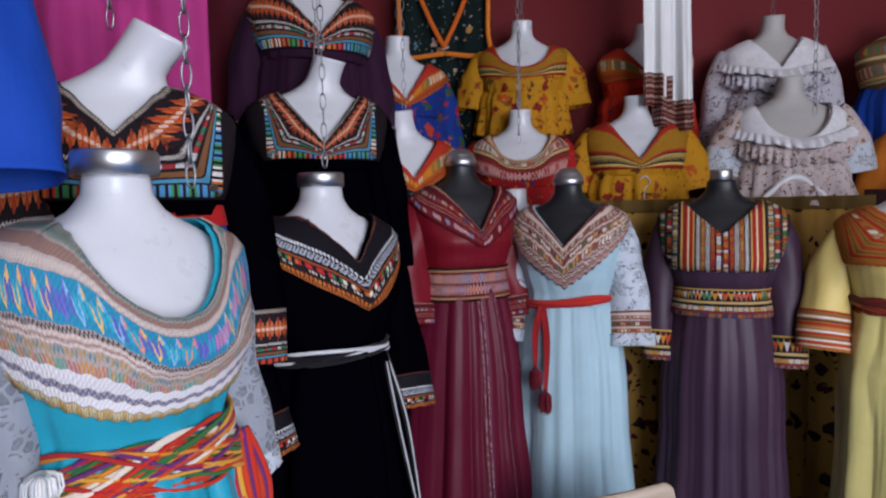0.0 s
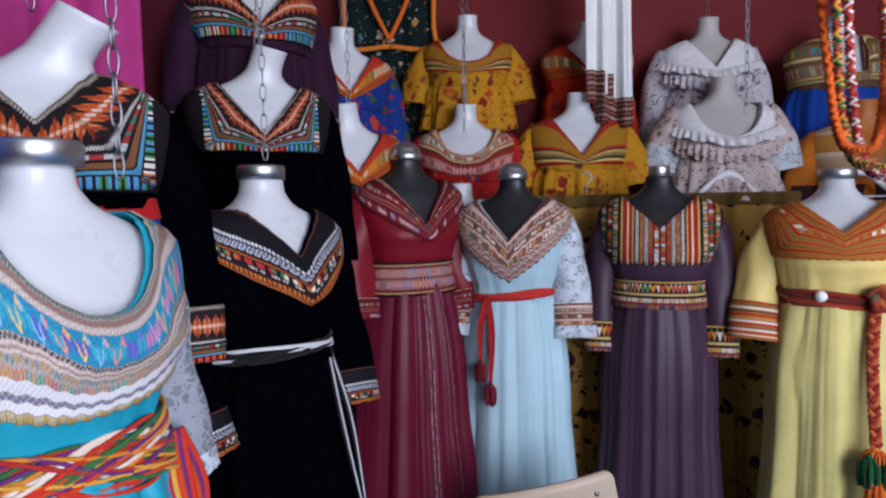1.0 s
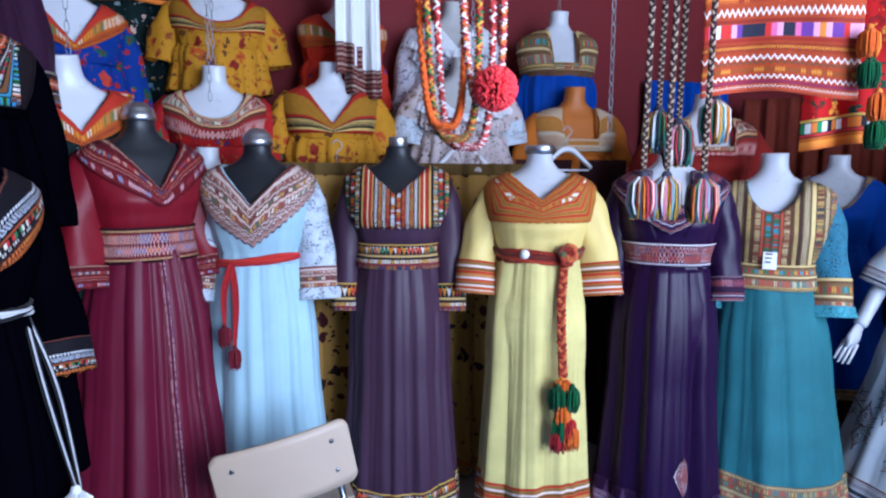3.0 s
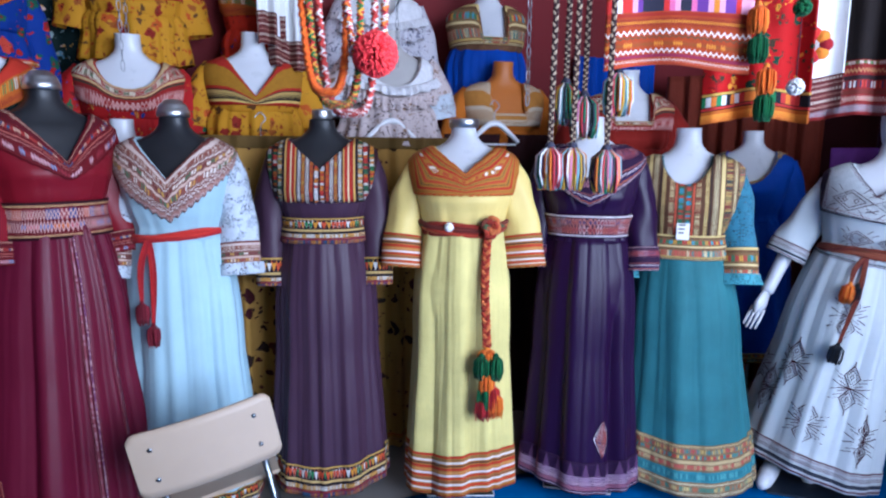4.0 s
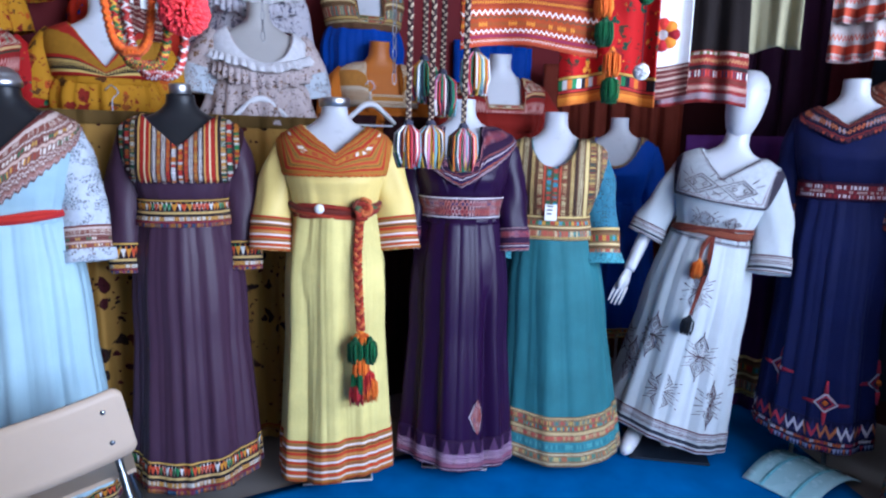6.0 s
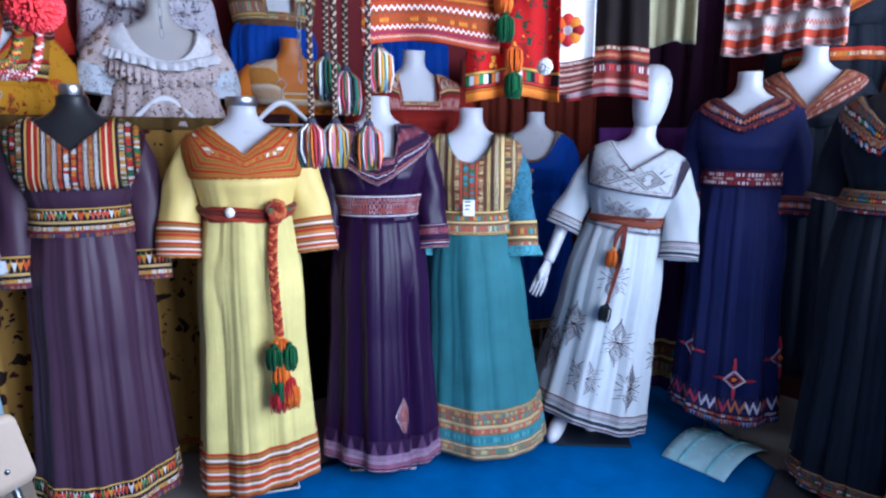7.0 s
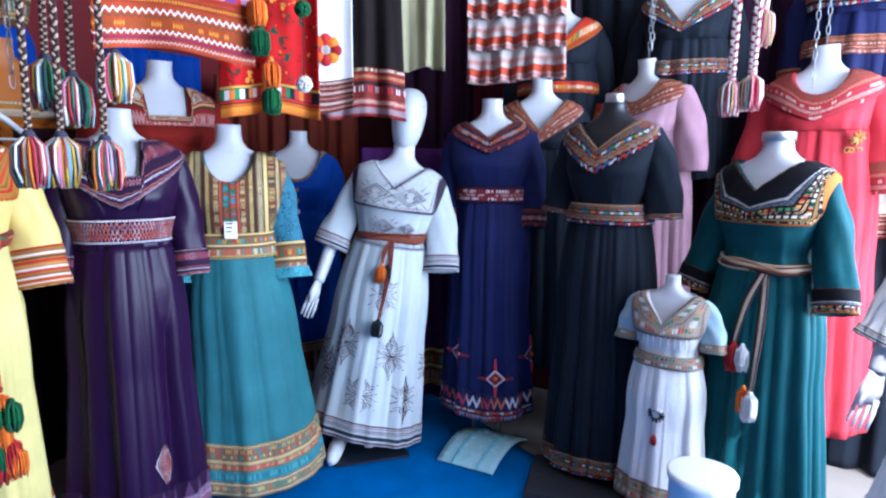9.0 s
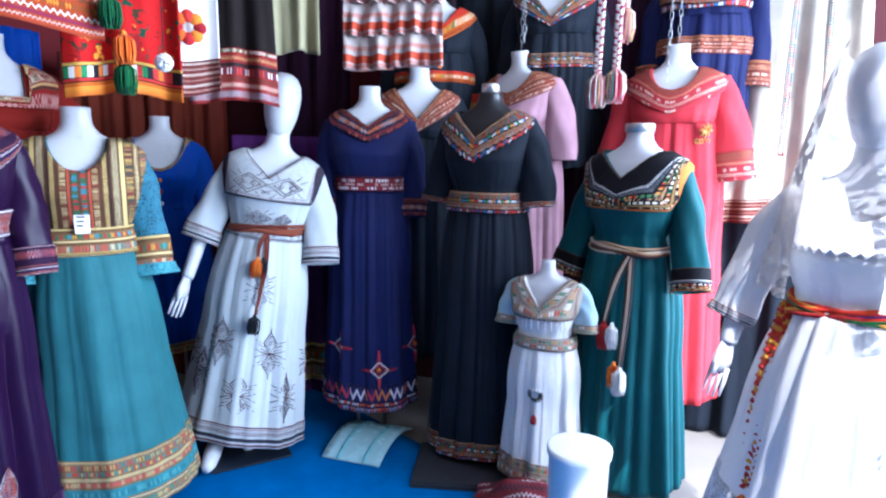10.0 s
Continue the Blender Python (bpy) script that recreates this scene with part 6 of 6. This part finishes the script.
wave_cloth("purple_long_dress", pose(3.35, 1.55, 1.35, 0, 0, -50), 0.55, 1.345, F_MIDPURPLE, "purple long dress with a gold embroidered hem", "dress", 4, 0.025, 19, extra=[(0.8, 0.95, E_TEALROW, "hem_band")])

# right side
hung_top("brown_embroidered_dress", 3.36, 0.86, -70, 1.66, "black dress with brown embroidered front", F_BLK2, neck_v(0.24, 0.08), (E_CORAL, vee_outer(0.29, 0.12, 1.4), 0.0, 1.9), LONG, -1.3, seed=81, flare=0.24)
hung_top("pink_kaftan", 3.52, 0.42, -112, 1.735, "dusty pink kaftan with rust embroidered collar", F_PINK, neck_round(0.19, 0.07), (E_CORAL, lambda a: 0.255 - 0.065 * a, 0.0, 2.2), {"r": (0.072, 0.09), "pts": [(0.126, 0.0, -0.186), (0.18, 0.0, -0.26), (0.205, 0.0, -0.36), (0.215, 0.0, -0.46)]}, -1.5, seed=83, slack=0.0, flare=0.26)
hung_top("coral_kaftan", 3.47, -0.235, -98, 1.73, "coral red kaftan with pearl embroidered collar and cuffs", F_CORAL, neck_round(0.19, 0.07), (E_CORALPEARL, lambda a: 0.285 - 0.08 * a, 0.0, 2.2), {"r": (0.075, 0.10), "cuff": E_CORALPEARL, "t0": 0.72, "pts": [(0.126, 0.0, -0.186), (0.185, 0.0, -0.28), (0.215, 0.0, -0.40), (0.235, 0.0, -0.52)]}, -1.45, seed=85, slack=0.0, flare=0.24)


def ornament(parent, H, th, z, size, mat, ease):
    """An appliqued blossom with hanging rings."""
    bm = bmesh.new()

    def at(a, b):
        x, y = body_point(th + a / 0.16, z + b, ease)
        return Vector((x, y, H + z + b))
    for k in range(8):
        a = 2 * math.pi * k / 8
        tube(bm, [at(0, 0), at(size * 0.5 * math.cos(a), size * 0.5 * math.sin(a)), at(size * math.cos(a), size * math.sin(a))], lambda q: size * (0.1 + 0.16 * math.sin(3.0 * q)), 6)
    for k in range(4):
        c = (k - 1.5) * size * 0.6
        tube(bm, [at(c + 0.009 * math.cos(q), -size * 1.5 + 0.009 * math.sin(q)) for q in (0, 1.05, 2.1, 3.14, 4.2, 5.25, 6.28)], 0.003, 4, 0, False)
    part("applique_flower", bm, mat, parent, "gold appliqued flower with rings")


GOLD = yarn_mat("gold_thread", ["a8723a", "b8844a", "986030"])
KAFTAN = bpy.data.objects["coral_kaftan"]
ornament(KAFTAN, 1.73, 0.75, -0.345, 0.028, GOLD, 0.055)
ornament(KAFTAN, 1.73, -0.75, -0.345, 0.028, GOLD, 0.055)
hung_top("black_beaded_dress", 3.62, 0.30, -88, 2.12, "black dress with beaded neckline and waist panel", F_BLK2, neck_v(0.25, 0.09), (E_BLK2, vee_outer(0.29, 0.13, 1.5), 0.0, 1.9), {**LONG, "cuff": E_BLK2, "t0": 0.8}, -0.9, seed=87, band=(-0.40, -0.46, E_BLK2))
hung_top("black_orange_dress", 3.55, 0.86, -74, 2.05, "black dress with orange embroidered bands", F_BLK2, neck_v(0.25, 0.09), (E_ORANGE, vee_outer(0.29, 0.13, 1.5), 0.0, 1.9), {**LONG, "cuff": E_ORANGE, "t0": 0.8}, -0.9, seed=89, band=(-0.40, -0.45, E_ORANGE))
hung_top("navy_belted_dress", 3.66, -0.33, -96, 2.17, "black dress with tan tassels and woven belt", F_NAVY, neck_round(0.22, 0.09), (E_BLK2, lambda a: 0.30, 0.0, 1.9), {**LONG, "cuff": E_CORAL, "t0": 0.8}, -0.9, seed=91, band=(-0.40, -0.47, E_CORAL))
for k in range(5):
    wave_cloth("dark_garment", pose(3.74, -0.5 + 0.54 * k, 2.3, 0, 0, -90 + 4 * (k % 2)), 0.56, 2.1, (F_MAROON, F_DARKPURPLE, F_BLK2)[k % 3], "dark long garment hung along the side wall", "garment", 4, 0.03, 21 + k, "dark garments along the side wall")
e, f = wave_cloth("white_kaftan", pose(3.6, -0.70, 2.02, 0, 0, -100), 0.42, 1.02, cloth_mat("cream_linen", "b4aea2", 0.8), "white kaftan with two embroidered vertical trims", "garment", 3, 0.02, 23, "garments hung on the walls", taper=0.3, extra=[(0.9, 1.0, E_ROWS, "hem_band")])
for s0 in (0.42, 0.7):
    bm = bmesh.new()
    grid(bm, lambda s, t: f(s0 + (s - 0.5) * 0.05, 0.02 + 0.7 * t, 0.008), 4, 40, False, lambda s, t: (t * 0.7, s))
    part("vertical_trim", bm, E_KAFTAN, e, "", 0.002)
wave_cloth("dark_skirt", pose(3.64, -0.72, 1.05, 0, 0, -100), 0.7, 1.04, F_BLK2, "dark skirt hung behind the white kaftan", "skirt", 5, 0.02, 25)

# ---------------------------------------------------------------- hangings in front
Y_BRAIDRED = yarn_mat("red_white_braid", ["d8d0cc", "b03a34", "c8642a"])
# belts with a coral pompom
e = thing("hanging_belts", pose(0.699, 0.562, 0, 0, 0, -10), "bunch of braided belts with pompoms hung from the ceiling", "belt")
for k, (x0, x1, zb, mt) in enumerate(((-0.045, 0.012, 1.385, Y_BELT), (-0.032, 0.03, 1.375, Y_BRAIDRED), (0.0, 0.045, 1.43, Y_MULTI), (-0.055, -0.005, 1.40, Y_ORANGE))):
    bm = bmesh.new()
    braid_mesh(bm, [(x0, 0.01 * k, 2.75), (x0 - 0.01, 0.01 * k, 1.8), (x0, 0, zb + 0.06), ((x0 + x1) / 2, -0.01, zb), (x1, 0, zb + 0.06), (x1, 0.01 * k, 1.8), (x1 - 0.02, 0.01, 2.75)], 0.0036, 170, 3, 400)
    part("belt", bm, mt, e)
bm = bmesh.new()
rng = random.Random(3)
for k in range(800):
    d = Vector((rng.gauss(0, 1), rng.gauss(0, 1), rng.gauss(0, 1))).normalized()
    c = Vector((0.03, -0.035, 1.445))
    tube(bm, [c + d * 0.008, c + d * 0.028 * rng.uniform(0.95, 1.03)], 0.0016, 4)
part("pompom", bm, Y_CORAL, e, "bright coral yarn pompom")

# braids with tassels
e = thing("hanging_braids", pose(1.30, 0.945, 0, 0, 0, -30), "long dark braided cords with mixed colour tassels", "belt")
for k, (dx, dy, zt) in enumerate(((-0.062, 0.0, 1.335), (-0.012, 0.01, 1.335), (0.06, -0.01, 1.33), (0.012, 0.05, 1.45), (0.085, 0.05, 1.50), (-0.03, 0.06, 1.48))):
    bm = bmesh.new()
    braid_mesh(bm, [(dx, dy, 2.75), (dx + 0.006, dy, 2.0), (dx, dy, zt)], 0.0042, 60, 3, 360)
    b = part("braid", bm, Y_BRAID, e)
    bm = bmesh.new()
    tassel_mesh(bm, (dx, dy, zt + 0.01), 0.10, 0.030, k, 46)
    part("tassel", bm, Y_MULTI, b)
e = thing("hanging_braids", pose(2.93, -0.01, 0, 0, 0, -85), "red and white braided cords with pink striped tassels", "belt")
for k, (dx, dy, zt) in enumerate(((-0.03, 0.0, 1.56), (0.03, 0.0, 1.575), (0.05, 0.03, 1.78))):
    bm = bmesh.new()
    braid_mesh(bm, [(dx, dy, 2.75), (dx + 0.004, dy, 2.0), (dx, dy, zt)], 0.0085, 30, 3, 200)
    b = part("braid", bm, yarn_mat("red_white_yarn", ["9a2a3a", "d8d0cc", "7a1c2c"]), e)
    bm = bmesh.new()
    tassel_mesh(bm, (dx, dy, zt + 0.01), 0.12, 0.032, k + 7, 50)
    part("tassel", bm, yarn_mat("pink_mixed_yarn", ["c86a74", "e4d8d4", "3a6a5a", "b83a48", "c8a87a", "d88a94"]), b)

# woven cloths and scarves
def hung_cord(x, y, z):
    bm = bmesh.new()
    tube(bm, [(x, y, z), (x, y, 2.752)], 0.003, 6)
    tagged(link("cord", bm, Y_DARK), "thin dark cord tied to the ceiling", "cord", "hanging cords")


for q in ((1.37, 0.94, 1.745), (1.61, 0.80, 1.745), (1.80, 0.94, 2.05), (2.20, 1.13, 2.05), (2.34, 1.065, 2.03), (2.50, 0.95, 2.08), (2.86, 0.76, 2.1)):
    hung_cord(*q)
e, f = wave_cloth("woven_bag", pose(1.49, 0.87, 1.755, 0, 0, -31), 0.305, 0.25, E_FOUTA, "orange woven cloth with zigzag rows and coloured blocks", "textile", 1.5, 0.008, 27, bottom_wave=0.012)
for k, (x, z, mt) in enumerate(((0.155, -0.12, Y_ORANGE), (0.16, -0.18, Y_GREEN), (0.18, -0.245, Y_ORANGE), (0.18, -0.30, Y_GREEN))):
    bm = bmesh.new()
    tassel_mesh(bm, (x, -0.02, z), 0.06, 0.018, k + 90, 40)
    part("tassel", bm, mt, e)
wave_cloth("red_floral_scarf", pose(1.80, 0.94, 2.07, 0, 0, -42), 0.24, 0.66, P_SCARF, "red floral scarf with striped border and orange fringe", "scarf", 2, 0.015, 29, extra=[(0.90, 0.965, E_MULTI, "striped_border"), (0.965, 1.01, stitch_mat("orange_fringe", "c8641c", [(0.3, 1.0, "saw", 0.012, "e08a2a")]), "fringe")])
for k, (place, mt) in enumerate((((1.813, 0.837, 1.655), Y_GREEN), ((1.813, 0.837, 1.479), Y_WHITE))):
    bm = bmesh.new()
    rng = random.Random(k)
    for j in range(150):
        d = Vector((rng.gauss(0, 1), rng.gauss(0, 1), rng.gauss(0, 1))).normalized()
        tube(bm, [d * 0.005, d * 0.02], 0.0035, 4)
    tube(bm, [(0, 0, 0), (0, 0, 2.752 - place[2])], 0.0012, 5, 1)
    o = link("pompom", bm, [mt, Y_DARK])
    o.matrix_world = pose(*place)
    tagged(o, "small yarn pompom on a hanging cord", "pompom", "yarn pompoms")
wave_cloth("cream_scarf", pose(2.20, 1.13, 2.07, 0, 0, -45), 0.19, 0.62, F_WHITE, "cream scarf with an embroidered flower and red woven end", "scarf", 1.5, 0.012, 31, extra=[(0.84, 1.0, E_ROWS, "woven_end")])
bm = bmesh.new()
for k in range(8):
    a = 2 * math.pi * k / 8
    lathe(bm, [(0.0, 0.006), (0.017, 0.003), (0.019, 0.0), (0.0, -0.004)], 12, k % 2, (0.032 * math.cos(a), 0.032 * math.sin(a), 0))
o = link("flower_ornament", bm, [Y_RED, Y_ORANGE])
o.matrix_world = pose(2.185, 1.10, 1.635, 90, 0, -45)
tagged(o, "red and orange felt flower sewn on the cream scarf", "ornament")
wave_cloth("black_scarf", pose(2.34, 1.065, 2.05, 0, 0, -48), 0.215, 0.62, cloth_mat("brown_black_cloth", "17100f", 0.85), "black scarf with a broad red woven border", "scarf", 2.5, 0.015, 33, extra=[(0.74, 1.0, E_REDBAND, "woven_border")], taper=0.25)
wave_cloth("olive_net_scarf", pose(2.50, 0.95, 2.1, 0, 0, -50), 0.16, 0.5, cloth_mat("olive_gauze", "8a8468", 0.8), "olive gauze scarf gathered in the middle", "scarf", 2, 0.02, 35, extra=[(0.18, 0.3, E_MUST, "orange_band")])
e, f = wave_cloth("ruffled_scarf", pose(2.86, 0.76, 2.11, 0, 0, -66), 0.36, 0.52, P_RUFFLE, "white and orange ruffled layered scarf", "scarf", 3, 0.02, 37)
for k in range(4):
    bm = bmesh.new()
    grid(bm, lambda s, t: (f(s, 0.1 + 0.22 * k + 0.2 * t)[0], f(s, 0.1 + 0.22 * k)[1] - 0.01 - 0.03 * t * (1 + math.sin(40 * s + 2 * k)), f(s, 0.1 + 0.22 * k + 0.24 * t)[2]), 90, 8, False, lambda s, t: (s * 0.4, t))
    part("ruffle", bm, stitch_mat("ruffle_edge%d" % k, "c8bcb8", [(0.3, 0.5, "zig", 0.03, "c8684a", "b84a34"), (0.6, 0.82, "line", 1, "b84830"), (0.84, 1.0, "zig", 0.02, "b83a24")]), e, "", 0.002)
e, f = wave_cloth("cream_scarf", pose(0.865, 2.38, 2.35, 0, 0, 0), 0.15, 0.70, F_WHITE, "cream scarf with dark red woven ends", "scarf", 2, 0.02, 39, extra=[(0.84, 1.0, E_ROWS, "woven_end")], pinch=0.25)
wave_cloth("cream_scarf", pose(0.80, 2.36, 2.35, 0, 0, 5), 0.11, 0.62, F_WHITE, "cream scarf with dark red woven ends", "scarf", 2, 0.015, 40, extra=[(0.80, 1.0, E_ROWS, "woven_end")])


def hanger(m, mat, label, thick=0.013):
    """A moulded coat hanger; its arm's middle at the origin."""
    e = thing("coat_hanger", m, label, "hanger", "coat hangers")
    bm = bmesh.new()
    tube(bm, spline([(-0.11, 0, -0.075), (-0.06, 0, -0.03), (-0.02, 0, 0.0), (0.02, 0, 0.0), (0.06, 0, -0.03), (0.11, 0, -0.075)], 24), lambda k: thick * (0.65 + 0.35 * math.sin(math.pi * k)), 8)
    tube(bm, [(-0.10, 0, -0.085), (0.10, 0, -0.085)], thick * 0.35, 6)
    part("arm", bm, mat, e)
    bm = bmesh.new()
    tube(bm, spline([(0, 0, 0.0), (0, 0, 0.05), (0.02, 0, 0.075), (0.0, 0, 0.10), (-0.022, 0, 0.08)], 20), 0.0022, 6)
    part("hook", bm, STEEL, e)


hanger(pose(1.262, 2.28, 1.445, 0, 0, -4), HANGERWHITE, "white plastic coat hanger holding a printed garment")
hanger(pose(1.70, 2.20, 1.44, 0, 0, -8), HANGERWHITE, "white plastic coat hanger holding an orange garment")
hanger(pose(0.74, 2.30, 1.37, 0, 0, 0), BLACKPL, "black coat hanger holding an olive skirt", 0.006)

# small bust form between the dresses
bm = bmesh.new()
bust_mesh(bm, 1.43, 0.9, -0.5)
ob = link("bust_form", bm, [PLASTIC, CHROME])
ob.matrix_world = pose(0.26, 2.25, 0)
tagged(ob, "bare white bust form set between the dresses", "mannequin", "hanging bust forms")


# ---------------------------------------------------------------- floor things
def school_chair(m):
    e = thing("chair", m, "school chair with pale plywood back and grey steel tubes", "chair")
    bm = bmesh.new()

    def back(s, t):
        x = -0.2 * math.cos(math.pi * s)
        c = max(0.0, abs(x) - 0.172)
        cut = 0.028 - math.sqrt(max(0.0, 0.028 ** 2 - c * c))
        return x, 0.6 * x * x - 0.02, 0.375 + cut + (0.205 - 2 * cut) * t
    grid(bm, back, 48, 8)
    b = part("backrest", bm, PLY, e, "", 0.011)
    for x in (-0.145, 0.145):
        for z in (0.43, 0.525):
            bm = bmesh.new()
            lathe(bm, [(0.0075, 0.0), (0.007, 0.002), (0.0, 0.003)], 10)
            o = part("rivet", bm, STEEL, b)
            o.matrix_basis = pose(x, 0.6 * x * x - 0.0315, z, 90, 0, 0)
    for x in (-0.145, 0.145):
        bm = bmesh.new()
        tube(bm, spline([(x, 0.014, 0.56), (x, 0.02, 0.36), (x, -0.02, 0.20), (x * 1.1, 0.06, 0.006)], 24), 0.011, 10)
        part("leg", bm, STEEL, e)
        bm = bmesh.new()
        tube(bm, spline([(x, -0.0, 0.27), (x, 0.2, 0.275), (x, 0.34, 0.26), (x * 1.1, 0.36, 0.006)], 24), 0.011, 10)
        part("leg", bm, STEEL, e)
    bm = bmesh.new()
    box(bm, -0.18, 0.18, 0.04, 0.38, 0.285, 0.297, 0.004)
    part("seat", bm, PLY, e, smooth=False)


school_chair(pose(0.58, 1.60, 0.0, 0, -11.0, 2))

bm = bmesh.new()
lathe(bm, [(0.075, 0.0), (0.08, 0.006), (0.086, 0.2), (0.09, 0.395), (0.096, 0.40), (0.096, 0.42), (0.09, 0.422), (0.0, 0.42)], 40)
ob = link("bucket", bm, WHITEPL)
ob.matrix_world = pose(2.47, -0.04, 0.0)
tagged(ob, "plain white plastic bucket upside down on the carpet", "bucket")

bm = bmesh.new()
box(bm, -0.2, 0.2, -0.17, 0.17, 0.006, 0.035, 0.006)
ob = link("stand_base", bm, hard_mat("dark_board", "2A2C33", 0.6), smooth=False)
ob.matrix_world = pose(2.93, 0.47, 0, 0, 0, -75)
tagged(ob, "dark flat mannequin foot on the concrete floor", "stand")
bm = bmesh.new()
box(bm, -0.16, 0.16, -0.14, 0.14, 0.012, 0.022, 0.003)
ob = link("stand_base", bm, hard_mat("dark_plate", "1c2430", 0.4), smooth=False)
ob.matrix_world = pose(2.72, 1.38, 0, 0, 0, -40)
tagged(ob, "dark steel foot plate under the white mannequin", "stand")

e = thing("patterned_rug", pose(2.72, 0.14, 0.0, 0, 0, -80), "crumpled red and grey zigzag rug on the floor", "rug")
bm = bmesh.new()
grid(bm, lambda s, t: ((s - 0.5) * 0.42, (t - 0.5) * 0.26, 0.03 + 0.05 * abs(noise.noise((s * 3.5, t * 3, 2.0))) + 0.09 * math.sin(math.pi * s) * math.sin(math.pi * t)), 50, 30, False, lambda s, t: (s * 0.42, t))
part("cloth", bm, stitch_mat("rug_rows", "7a2a34", [(0.05 + 0.16 * k, 0.15 + 0.16 * k, "zig", 0.04, "c8bcc0" if k % 2 else "3a2a34") for k in range(6)]), e, "", 0.006)
